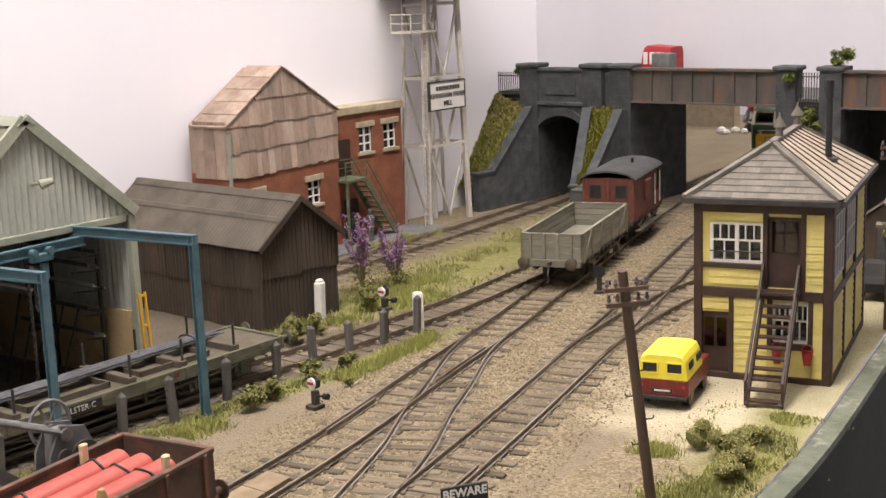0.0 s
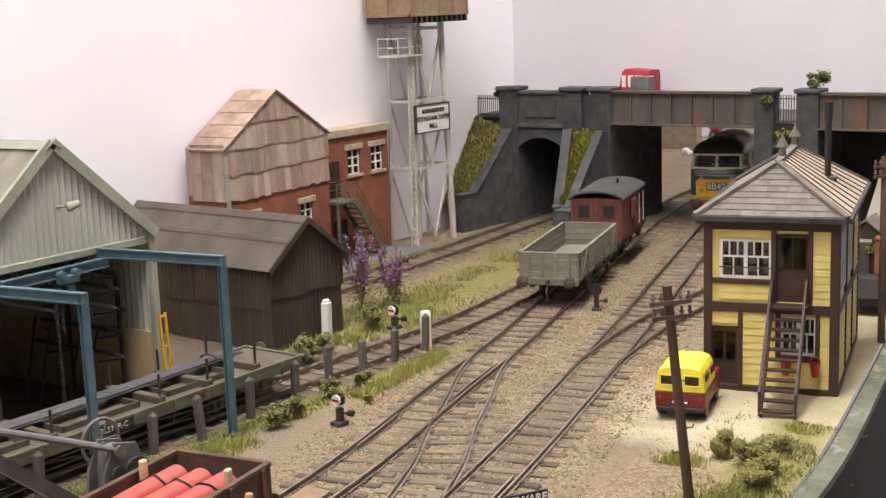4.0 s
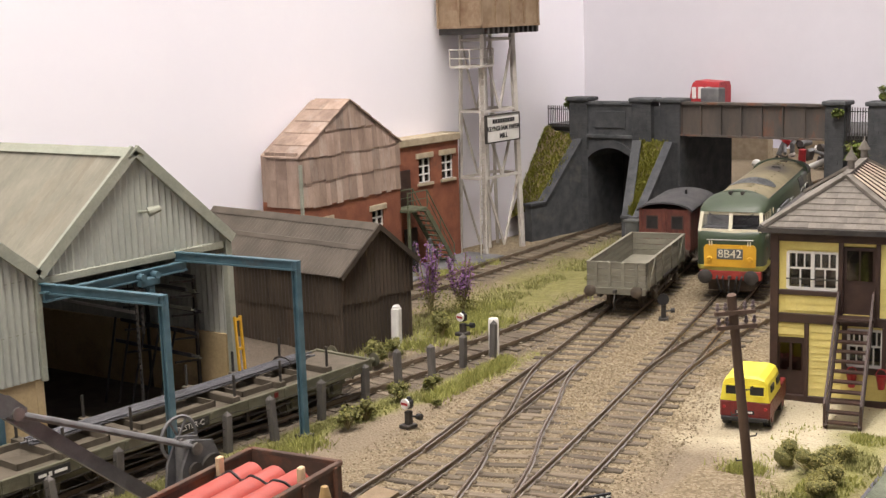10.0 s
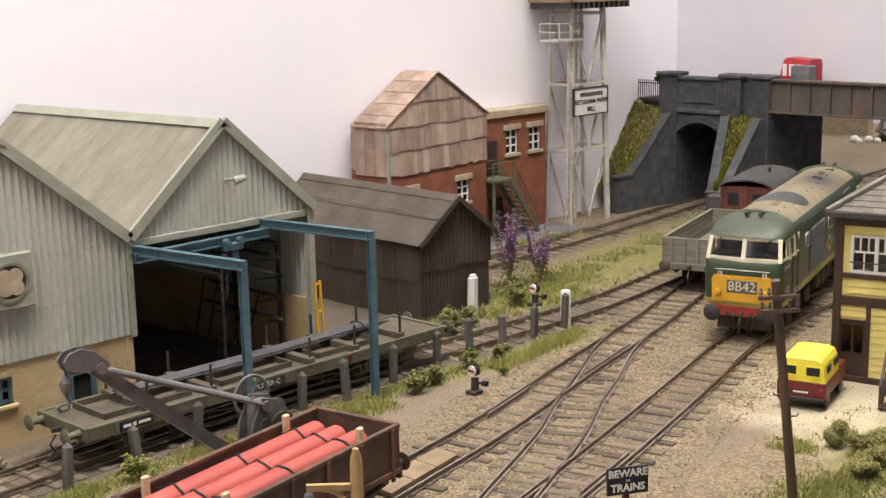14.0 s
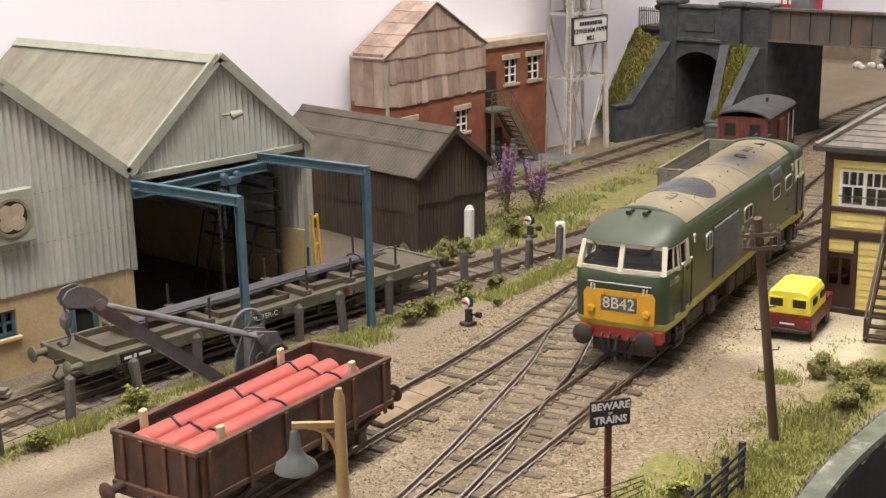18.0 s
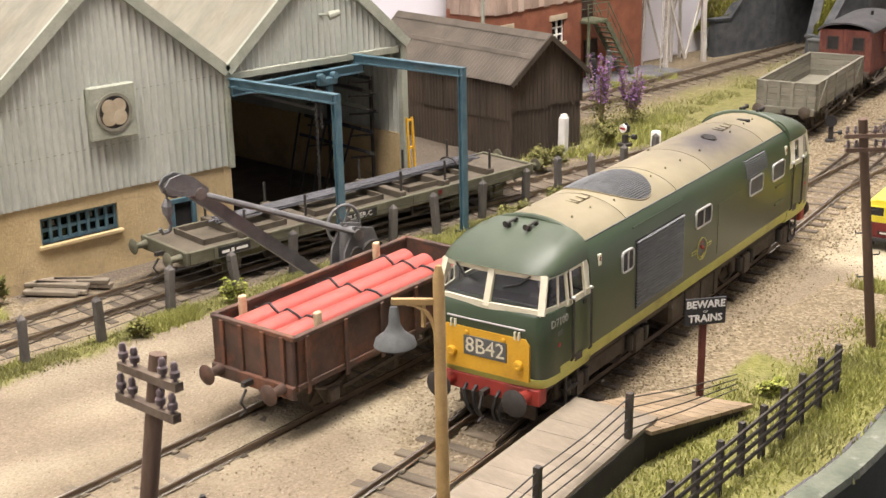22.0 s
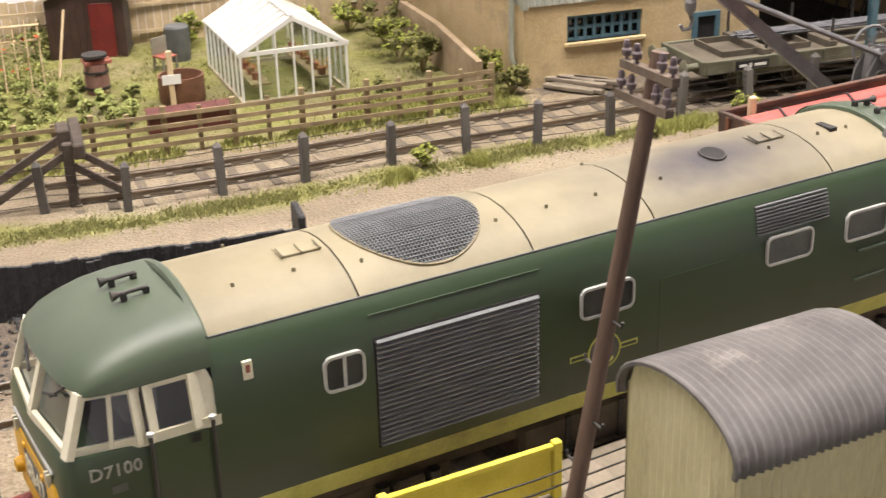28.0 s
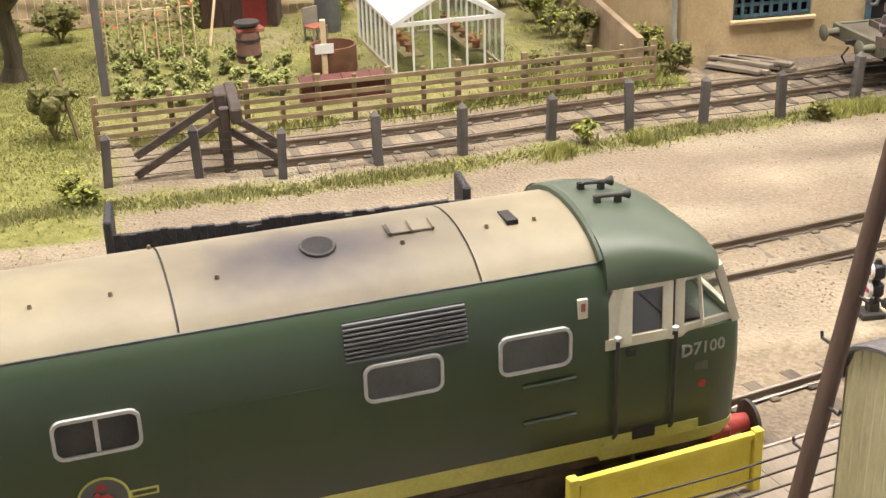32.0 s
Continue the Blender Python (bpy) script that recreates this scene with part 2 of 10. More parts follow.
M_CORR = surface("grey_green_sheeting", (0.365, 0.385, 0.335), (0.46, 0.475, 0.42), 0.75, size=1.6, grain=0.12, bump=0.1, dirt=(0.22, 0.18, 0.13), dirt_at=0.66, stretch=(1, 1, 0.35))
M_ROOFSHEET = surface("grey_roof_sheeting", (0.195, 0.187, 0.145), (0.265, 0.25, 0.195), 0.8, size=0.9, grain=0.12, bump=0.1, dirt=(0.19, 0.16, 0.11), dirt_at=0.6, stretch=(0.3, 1, 0.3))
M_TRIM = surface("grey_green_trim", (0.27, 0.29, 0.23), (0.34, 0.35, 0.28), 0.75, size=0.7, grain=0.08)
M_BLOCK = surface("yellow_blockwork", (0.44, 0.335, 0.17), (0.54, 0.42, 0.235), 0.9, size=1.5, grain=0.1, bump=0.25, dirt=(0.22, 0.17, 0.11), dirt_at=0.63)
M_TARSHEET = surface("tarred_brown_sheeting", (0.036, 0.026, 0.017), (0.066, 0.049, 0.033), 0.85, size=1.2, grain=0.1, bump=0.2, dirt=(0.10, 0.06, 0.038), dirt_at=0.62, stretch=(1, 1, 0.3))
M_TARROOF = surface("dusty_brown_roof", (0.066, 0.055, 0.042), (0.11, 0.092, 0.072), 0.85, size=1.5, grain=0.12, bump=0.15)
M_CLAD = surface("pinkish_shingle_sheet", (0.25, 0.18, 0.14), (0.41, 0.305, 0.24), 0.85, size=0.8, grain=0.07, bump=0.3, vary=0.22, dirt=(0.42, 0.36, 0.31), dirt_at=0.62, stretch=(1, 1, 0.4))
M_BRICK = surface("red_brick", (0.185, 0.062, 0.034), (0.265, 0.098, 0.05), 0.9, size=0.8, grain=0.08, bump=0.3, dirt=(0.12, 0.06, 0.04), dirt_at=0.68)
M_STONE = surface("pale_stone_lintel", (0.34, 0.28, 0.19), (0.46, 0.39, 0.28), 0.9, size=0.5, grain=0.05)
M_BLUEBRICK = surface("sooty_blue_brick", (0.040, 0.044, 0.048), (0.082, 0.086, 0.088), 0.85, size=0.7, grain=0.08, bump=0.4, dirt=(0.12, 0.115, 0.10), dirt_at=0.66, vary=0.15)
M_GIRDER = surface("rusty_grey_girder", (0.070, 0.062, 0.055), (0.105, 0.086, 0.07), 0.7, size=0.7, grain=0.07, bump=0.15, dirt=(0.22, 0.075, 0.03), dirt_at=0.61, stretch=(1, 1, 0.35))
# black for sooty parts and for shade behind openings
M_DARK = surface("soot_and_shade_black", (0.012, 0.011, 0.010), (0.025, 0.023, 0.021), 0.85, size=0.6, grain=0.06)
M_BLACKMETAL = surface("grimy_black_metal", (0.022, 0.020, 0.018), (0.05, 0.044, 0.038), 0.6, size=0.5, grain=0.05, dirt=(0.09, 0.07, 0.05), dirt_at=0.64)
M_STEEL = surface("worn_steel", (0.16, 0.15, 0.14), (0.28, 0.26, 0.24), 0.4, metal=0.7, size=0.5, grain=0.05)
M_CRANE = surface("grey_iron", (0.10, 0.10, 0.10), (0.165, 0.165, 0.165), 0.55, size=0.5, grain=0.05, dirt=(0.10, 0.07, 0.05), dirt_at=0.78)
M_BLUE = surface("faded_blue_paint", (0.045, 0.105, 0.135), (0.09, 0.165, 0.20), 0.6, size=0.7, grain=0.07, dirt=(0.10, 0.09, 0.075), dirt_at=0.66)
M_TOWER = surface("dirty_cream_paint", (0.44, 0.41, 0.365), (0.58, 0.55, 0.50), 0.75, size=1.0, grain=0.08, dirt=(0.17, 0.12, 0.08), dirt_at=0.62)
M_TANK = surface("rusty_tan_tank", (0.22, 0.15, 0.085), (0.32, 0.235, 0.15), 0.7, size=0.8, grain=0.07, dirt=(0.16, 0.08, 0.04), dirt_at=0.6)
M_GREYWOOD = surface("grey_painted_planks", (0.165, 0.156, 0.118), (0.25, 0.238, 0.185), 0.85, size=0.7, grain=0.05, bump=0.3, stretch=(0.3, 0.3, 1), dirt=(0.14, 0.10, 0.07), dirt_at=0.66, vary=0.08)
M_BAUXITE = surface("faded_red_brown_planks", (0.10, 0.03, 0.022), (0.17, 0.055, 0.036), 0.8, size=0.6, grain=0.05, bump=0.2, dirt=(0.08, 0.05, 0.04), dirt_at=0.62)
M_VANROOF = surface("grey_canvas_roof", (0.10, 0.10, 0.105), (0.16, 0.16, 0.16), 0.85, size=0.8, grain=0.06)
M_TARPAPER = surface("dark_felt_roof", (0.045, 0.045, 0.048), (0.075, 0.073, 0.072), 0.85, size=0.8, grain=0.06)
M_TUBEWAG = surface("rusty_brown_wagon", (0.055, 0.034, 0.024), (0.10, 0.058, 0.040), 0.75, size=0.7, grain=0.06, bump=0.2, dirt=(0.19, 0.075, 0.038), dirt_at=0.56)
M_PIPE = surface("red_plastic_pipe", (0.35, 0.062, 0.048), (0.44, 0.09, 0.068), 0.42, size=1.2, grain=0.05, bump=0.05, dirt=(0.40, 0.12, 0.09), dirt_at=0.65)
M_PALEWOOD = surface("pale_wood", (0.55, 0.41, 0.24), (0.66, 0.52, 0.33), 0.7, size=0.3, grain=0.04)
M_OLIVE = surface("dusty_olive_wagon", (0.085, 0.084, 0.052), (0.14, 0.135, 0.09), 0.8, size=0.8, grain=0.06, dirt=(0.10, 0.075, 0.05), dirt_at=0.6)
M_DECK = surface("dirty_wagon_deck", (0.075, 0.062, 0.043), (0.12, 0.10, 0.072), 0.9, size=0.7, grain=0.06, bump=0.3)
M_RODS = surface("steel_rods", (0.055, 0.055, 0.06), (0.13, 0.13, 0.14), 0.5, metal=0.5, size=0.5, grain=0.05)
M_SBYELLOW = surface("yellow_weatherboard", (0.60, 0.50, 0.15), (0.70, 0.60, 0.21), 0.65, size=1.2, grain=0.06, bump=0.1, dirt=(0.48, 0.40, 0.14), dirt_at=0.68)
M_SBBROWN = surface("dark_brown_paint", (0.034, 0.017, 0.012), (0.058, 0.030, 0.021), 0.55, size=0.6, grain=0.05)
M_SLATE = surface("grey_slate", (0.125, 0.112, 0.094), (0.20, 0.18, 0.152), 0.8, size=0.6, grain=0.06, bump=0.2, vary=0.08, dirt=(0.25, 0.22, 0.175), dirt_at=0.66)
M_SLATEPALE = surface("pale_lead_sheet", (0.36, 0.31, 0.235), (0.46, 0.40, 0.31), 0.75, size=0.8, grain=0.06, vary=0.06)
M_WHITE = surface("white_paint", (0.66, 0.65, 0.60), (0.76, 0.75, 0.71), 0.6, size=0.5, grain=0.05, bump=0.1, dirt=(0.45, 0.42, 0.36), dirt_at=0.72)
M_CREAM = surface("cream_board", (0.60, 0.56, 0.44), (0.70, 0.67, 0.55), 0.7, size=0.6, grain=0.05, bump=0.05)
M_BLACK = surface("black_paint", (0.010, 0.010, 0.011), (0.02, 0.02, 0.021), 0.5, size=0.5, grain=0.05)
M_RED = surface("red_paint", (0.31, 0.014, 0.02), (0.40, 0.024, 0.03), 0.45, size=0.4, grain=0.05)
M_MAROON = surface("maroon_paint", (0.12, 0.012, 0.012), (0.17, 0.02, 0.017), 0.4, size=0.4, grain=0.05)
M_YELLOW = surface("bright_yellow_paint", (0.78, 0.66, 0.045), (0.84, 0.74, 0.08), 0.45, size=0.5, grain=0.05, bump=0.05)
M_RAILYEL = surface("yellow_sheet_metal", (0.60, 0.50, 0.04), (0.70, 0.60, 0.075), 0.55, size=0.6, grain=0.05, dirt=(0.5, 0.4, 0.1), dirt_at=0.66)
M_FENCE = surface("grey_brown_fence_timber", (0.080, 0.074, 0.068), (0.145, 0.134, 0.122), 0.9, size=0.5, grain=0.05, bump=0.3, vary=0.15, stretch=(1, 1, 0.3))
M_DARKFENCE = surface("dark_creosoted_timber", (0.030, 0.026, 0.022), (0.062, 0.053, 0.044), 0.9, size=0.5, grain=0.05, bump=0.3, vary=0.1)
M_BUFTIMBER = surface("tarry_brown_timber", (0.048, 0.036, 0.028), (0.095, 0.072, 0.055), 0.9, size=0.5, grain=0.05, bump=0.4, vary=0.15)
M_FRAMERED = surface("dark_red_boards", (0.075, 0.017, 0.013), (0.12, 0.03, 0.022), 0.6, size=0.3, grain=0.05)
M_POLEARM = surface("weathered_cross_arm", (0.11, 0.082, 0.058), (0.18, 0.138, 0.10), 0.85, size=0.4, grain=0.05, bump=0.2)
M_GARDENWOOD = surface("weathered_tan_rails", (0.20, 0.15, 0.078), (0.31, 0.24, 0.135), 0.85, size=0.6, grain=0.05, bump=0.25, vary=0.12)
M_POLE = surface("brown_pole", (0.085, 0.052, 0.034), (0.14, 0.09, 0.06), 0.8, size=0.5, grain=0.05, stretch=(1, 1, 0.2))
M_LAMPPOST = surface("ochre_lamp_post", (0.34, 0.22, 0.085), (0.42, 0.285, 0.125), 0.6, size=0.5, grain=0.05)
M_PLATFORM = surface("grey_platform_boards", (0.172, 0.143, 0.104), (0.248, 0.21, 0.156), 0.85, size=0.7, grain=0.05, bump=0.25, vary=0.05, stretch=(1, 0.3, 1))
M_PLATBROWN = surface("brown_crossing_boards", (0.22, 0.16, 0.095), (0.33, 0.25, 0.16), 0.85, size=0.7, grain=0.05, bump=0.25, vary=0.16)
M_HUTCREAM = surface("dirty_cream_sheeting", (0.50, 0.46, 0.27), (0.62, 0.58, 0.37), 0.75, size=0.9, grain=0.06, dirt=(0.34, 0.29, 0.16), dirt_at=0.6, stretch=(1, 1, 0.25))
M_HUTROOF = surface("grey_corrugated_roof", (0.105, 0.098, 0.092), (0.165, 0.155, 0.147), 0.75, size=0.8, grain=0.06, dirt=(0.34, 0.31, 0.28), dirt_at=0.64)
M_INSUL = surface("brown_insulator", (0.09, 0.065, 0.07), (0.15, 0.115, 0.115), 0.35, size=0.3, grain=0.05)
# diesel locomotive
M_LGREEN = surface("dark_green_body", (0.025, 0.046, 0.019), (0.029, 0.052, 0.022), 0.34, size=3.5, grain=0.05, bump=0.0, grit=0.015, spec=0.65, patchy=0.03)
M_LROOF = surface("dusty_tan_roof", (0.205, 0.172, 0.095), (0.29, 0.25, 0.15), 0.6, size=2.2, grain=0.06, bump=0.03, grit=0.08, dirt=(0.13, 0.115, 0.08), dirt_at=0.66)
M_LCABROOF = surface("green_cab_roof", (0.044, 0.064, 0.036), (0.058, 0.080, 0.046), 0.42, size=1.5, grain=0.05, bump=0.02, grit=0.02, patchy=0.04)
M_LLIME = surface("lime_waistband", (0.43, 0.43, 0.09), (0.53, 0.52, 0.14), 0.55, size=0.8, grain=0.05, dirt=(0.28, 0.24, 0.08), dirt_at=0.62)
M_LYEL = surface("warning_panel_yellow", (0.60, 0.33, 0.02), (0.68, 0.39, 0.03), 0.5, size=0.6, grain=0.05, dirt=(0.45, 0.25, 0.04), dirt_at=0.68)
M_LWHITE = surface("off_white_window_surround", (0.62, 0.59, 0.44), (0.70, 0.67, 0.52), 0.5, size=0.6, grain=0.05, bump=0.02, dirt=(0.50, 0.46, 0.32), dirt_at=0.72)
M_LGREY = surface("grey_louvre", (0.07, 0.075, 0.072), (0.11, 0.115, 0.11), 0.55, size=0.5, grain=0.05)
M_LBUFRED = surface("red_buffer_beam", (0.28, 0.03, 0.02), (0.38, 0.05, 0.035), 0.55, size=0.4, grain=0.05, dirt=(0.12, 0.04, 0.03), dirt_at=0.62)
M_ALU = surface("bright_frame", (0.42, 0.42, 0.40), (0.52, 0.52, 0.50), 0.45, metal=0.3, size=0.3, grain=0.05)
M_UNDER = surface("brown_black_underframe", (0.045, 0.036, 0.026), (0.095, 0.074, 0.053), 0.75, size=0.4, grain=0.05, dirt=(0.10, 0.075, 0.05), dirt_at=0.62)
M_LSLAT = surface("grey_slat", (0.10, 0.108, 0.11), (0.15, 0.158, 0.16), 0.5, size=0.5, grain=0.05)
M_LNUM = surface("faded_numerals", (0.26, 0.26, 0.235), (0.34, 0.34, 0.30), 0.6, size=0.4, grain=0.05)
M_LSOOT = surface("sooty_tan_roof", (0.185, 0.158, 0.090), (0.262, 0.228, 0.138), 0.55, size=2.2, grain=0.06, bump=0.03, grit=0.08)


def add_soot(ma, centre, radius, tone, much):
    """A stain of exhaust soot round a place of the thing, fading out unevenly."""
    nt, lk = ma.node_tree.nodes, ma.node_tree.links.new
    out = nt["Principled BSDF"]
    src = out.inputs["Base Color"].links[0].from_socket
    co, mp, le, no, ad, ra, mx = (nt.new(k) for k in ("ShaderNodeTexCoord", "ShaderNodeMapping", "ShaderNodeVectorMath", "ShaderNodeTexNoise", "ShaderNodeMath", "ShaderNodeValToRGB", "ShaderNodeMix"))
    mp.vector_type = "TEXTURE"
    mp.inputs["Location"].default_value = tuple(c * U for c in centre)
    mp.inputs["Scale"].default_value = tuple(r * U for r in radius)
    le.operation = "LENGTH"
    no.inputs["Scale"].default_value = 1 / (0.5 * U)
    ad.operation = "MULTIPLY_ADD"
    ad.inputs[1].default_value = 0.35
    lk(co.outputs["Object"], mp.inputs["Vector"])
    lk(mp.outputs["Vector"], le.inputs[0])
    lk(co.outputs["Object"], no.inputs["Vector"])
    lk(no.outputs["Fac"], ad.inputs[0])
    lk(le.outputs["Value"], ad.inputs[2])
    ra.color_ramp.elements[0].position, ra.color_ramp.elements[1].position = 0.15, 1.2
    ra.color_ramp.elements[0].color, ra.color_ramp.elements[1].color = (much, much, much, 1), (0, 0, 0, 1)
    ra.color_ramp.interpolation = "EASE"
    lk(ad.outputs["Value"], ra.inputs["Fac"])
    mx.data_type = "RGBA"
    lk(ra.outputs["Color"], mx.inputs["Factor"])
    lk(src, mx.inputs[6])
    mx.inputs[7].default_value = (*tone, 1)
    lk(mx.outputs[2], out.inputs["Base Color"])


add_soot(M_LSOOT, (-2.8, 0.2, 4.4), (5.0, 2.4, 3.0), (0.085, 0.073, 0.055), 0.75)
add_soot(M_LSOOT, (-2.6, 0.35, 4.4), (2.3, 1.15, 2.0), (0.035, 0.030, 0.034), 1.0)
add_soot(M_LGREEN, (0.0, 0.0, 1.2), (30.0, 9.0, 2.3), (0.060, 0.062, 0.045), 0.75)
add_soot(M_LSOOT, (1.5, -0.4, 4.4), (6.5, 0.85, 1.2), (0.10, 0.085, 0.06), 0.3)
M_GLASS = glass("clear_glazing")
M_DARKGLASS = glass("smoky_glazing", (0.30, 0.31, 0.30))
# near-black: the shade inside rooms and bodies put into the colour
M_INTERIOR = surface("shaded_interior", (0.03, 0.03, 0.028), (0.06, 0.058, 0.05), 0.8, size=0.6, grain=0.06)
M_SOIL = surface("garden_soil", (0.14, 0.10, 0.06), (0.24, 0.18, 0.11), 0.95, size=0.5, grain=0.08, bump=0.6)
M_GARDENFENCE = surface("pale_timber_fence", (0.42, 0.32, 0.19), (0.55, 0.44, 0.28), 0.8, size=0.6, grain=0.05, bump=0.2, vary=0.12)
M_COAL = surface("coal", (0.010, 0.010, 0.011), (0.03, 0.03, 0.032), 0.55, size=0.2, grain=0.08, bump=0.8)
M_CLAY = surface("terracotta_red", (0.26, 0.075, 0.05), (0.34, 0.12, 0.08), 0.75, size=0.4, grain=0.05)


def leaf_material(name, low, high, rough=0.75):
    ma = bpy.data.materials.new(name)
    ma.use_nodes = True
    nt, lk = ma.node_tree.nodes, ma.node_tree.links.new
    out, geo, ramp = nt["Principled BSDF"], nt.new("ShaderNodeNewGeometry"), nt.new("ShaderNodeValToRGB")
    ramp.color_ramp.elements[0].color, ramp.color_ramp.elements[1].color = (*low, 1), (*high, 1)
    lk(geo.outputs["Random Per Island"], ramp.inputs["Fac"])
    lk(ramp.outputs["Color"], out.inputs["Base Color"])
    out.inputs["Roughness"].default_value = rough
    out.inputs["Specular IOR Level"].default_value = 0.2
    return ma


M_GRASS = leaf_material("mixed_grass", (0.17, 0.17, 0.06), (0.38, 0.375, 0.155))
M_LUSH = leaf_material("bright_grass", (0.22, 0.235, 0.06), (0.43, 0.425, 0.145))
M_BUSH = leaf_material("bush_leaves", (0.065, 0.07, 0.02), (0.22, 0.21, 0.06))
M_BRIGHTBUSH = leaf_material("bright_leaves", (0.14, 0.17, 0.025), (0.36, 0.38, 0.08))
M_IVY = leaf_material("moss_and_ivy", (0.06, 0.09, 0.015), (0.18, 0.22, 0.05))
M_BANK = leaf_material("sunny_moss", (0.12, 0.13, 0.02), (0.30, 0.29, 0.055))
M_FLOWER = leaf_material("purple_blossom", (0.14, 0.06, 0.16), (0.36, 0.20, 0.38))
M_DRY = leaf_material("dry_stalks", (0.16, 0.13, 0.06), (0.34, 0.29, 0.15))
M_VEG = leaf_material("vegetable_leaves", (0.17, 0.20, 0.05), (0.36, 0.39, 0.13))


def rail_material():
    """Rust-brown sides and a polished top."""
    ma = surface("rail", (0.15, 0.112, 0.075), (0.225, 0.172, 0.115), 0.75, size=1.0, grain=0.06)
    nt, lk = ma.node_tree.nodes, ma.node_tree.links.new
    geo, sep, gt = nt.new("ShaderNodeNewGeometry"), nt.new("ShaderNodeSeparateXYZ"), nt.new("ShaderNodeMath")
    lk(geo.outputs["True Normal"], sep.inputs[0])
    gt.operation, gt.inputs[1].default_value = "GREATER_THAN", 0.9
    lk(sep.outputs["Z"], gt.inputs[0])
    shine, mx = nt.new("ShaderNodeBsdfPrincipled"), nt.new("ShaderNodeMixShader")
    shine.inputs["Base Color"].default_value = (0.52, 0.48, 0.41, 1)
    shine.inputs["Metallic"].default_value, shine.inputs["Roughness"].default_value = 1.0, 0.22
    lk(gt.outputs[0], mx.inputs[0])
    lk(nt["Principled BSDF"].outputs[0], mx.inputs[1])
    lk(shine.outputs[0], mx.inputs[2])
    lk(mx.outputs[0], nt["Material Output"].inputs["Surface"])
    return ma


M_RAIL = rail_material()


def ground_material():
    """Ballast, sand, white limestone dust, turf and dark cinders, blended by the zones stored on the ground."""
    ma = bpy.data.materials.new("ground_cover")
    ma.use_nodes = True
    nt, lk = ma.node_tree.nodes, ma.node_tree.links.new
    out = nt["Principled BSDF"]
    out.inputs["Roughness"].default_value = 0.95
    out.inputs["Specular IOR Level"].default_value = 0.15
    co, zone, sep = nt.new("ShaderNodeTexCoord"), nt.new("ShaderNodeAttribute"), nt.new("ShaderNodeSeparateColor")
    zone.attribute_name = "zone"
    lk(zone.outputs["Color"], sep.inputs["Color"])

    def voro(size):
        vo = nt.new("ShaderNodeTexVoronoi")
        vo.inputs["Scale"].default_value = 1 / (size * U)
        lk(co.outputs["Object"], vo.inputs["Vector"])
        return vo

    def noisy(size, detail=5):
        no = nt.new("ShaderNodeTexNoise")
        no.inputs["Scale"].default_value, no.inputs["Detail"].default_value = 1 / (size * U), detail
        lk(co.outputs["Object"], no.inputs["Vector"])
        return no

    def ramp(value, stops):
        ra = nt.new("ShaderNodeValToRGB")
        while len(ra.color_ramp.elements) < len(stops):
            ra.color_ramp.elements.new(0.5)
        for el, (p, c) in zip(ra.color_ramp.elements, stops):
            el.position, el.color = p, (*c, 1)
        lk(value, ra.inputs["Fac"])
        return ra.outputs["Color"]

    def mix(fac, a, b, kind="MIX"):
        mx = nt.new("ShaderNodeMix")
        mx.data_type, mx.blend_type = "RGBA", kind
        for sock, value in ((mx.inputs["Factor"], fac), (mx.inputs[6], a), (mx.inputs[7], b)):
            if isinstance(value, float):
                sock.default_value = value
            else:
                lk(value, sock)
        return mx.outputs[2]

    stones, grit, patch = voro(0.085), noisy(0.07, 3), noisy(2.2, 7)
    cell = nt.new("ShaderNodeSeparateColor")
    lk(stones.outputs["Color"], cell.inputs["Color"])
    ballast = ramp(cell.outputs["Red"], ((0.0, (0.145, 0.11, 0.064)), (0.5, (0.225, 0.18, 0.11)), (1.0, (0.33, 0.28, 0.19))))
    sand = ramp(grit.outputs["Fac"], ((0.25, (0.166, 0.131, 0.089)), (0.75, (0.268, 0.224, 0.161))))
    white = ramp(grit.outputs["Fac"], ((0.2, (0.42, 0.365, 0.245)), (0.7, (0.56, 0.505, 0.36))))
    turf = ramp(noisy(0.3).outputs["Fac"], ((0.25, (0.12, 0.125, 0.035)), (0.55, (0.20, 0.20, 0.06)), (0.8, (0.275, 0.255, 0.11))))
    dark = ramp(grit.outputs["Fac"], ((0.2, (0.075, 0.062, 0.048)), (0.8, (0.17, 0.14, 0.11))))
    col = mix(sep.outputs["Red"], ballast, sand)
    col = mix(sep.outputs["Green"], col, white)
    alpha = zone.outputs["Alpha"]
    col = mix(alpha, col, dark)
    col = mix(sep.outputs["Blue"], col, turf)
    col = mix(0.35, col, ramp(patch.outputs["Fac"], ((0.3, (0.36, 0.36, 0.36)), (0.7, (0.62, 0.61, 0.60)))), "OVERLAY")
    lk(col, out.inputs["Base Color"])
    bp = nt.new("ShaderNodeBump")
    bp.inputs["Strength"].default_value, bp.inputs["Distance"].default_value = 0.6, 0.07 * U
    lk(stones.outputs["Distance"], bp.inputs["Height"])
    bp2 = nt.new("ShaderNodeBump")
    bp2.inputs["Strength"].default_value, bp2.inputs["Distance"].default_value = 0.5, 0.04 * U
    lk(grit.outputs["Fac"], bp2.inputs["Height"])
    lk(bp.outputs["Normal"], bp2.inputs["Normal"])
    lk(bp2.outputs["Normal"], out.inputs["Normal"])
    return ma


M_GROUND = ground_material()


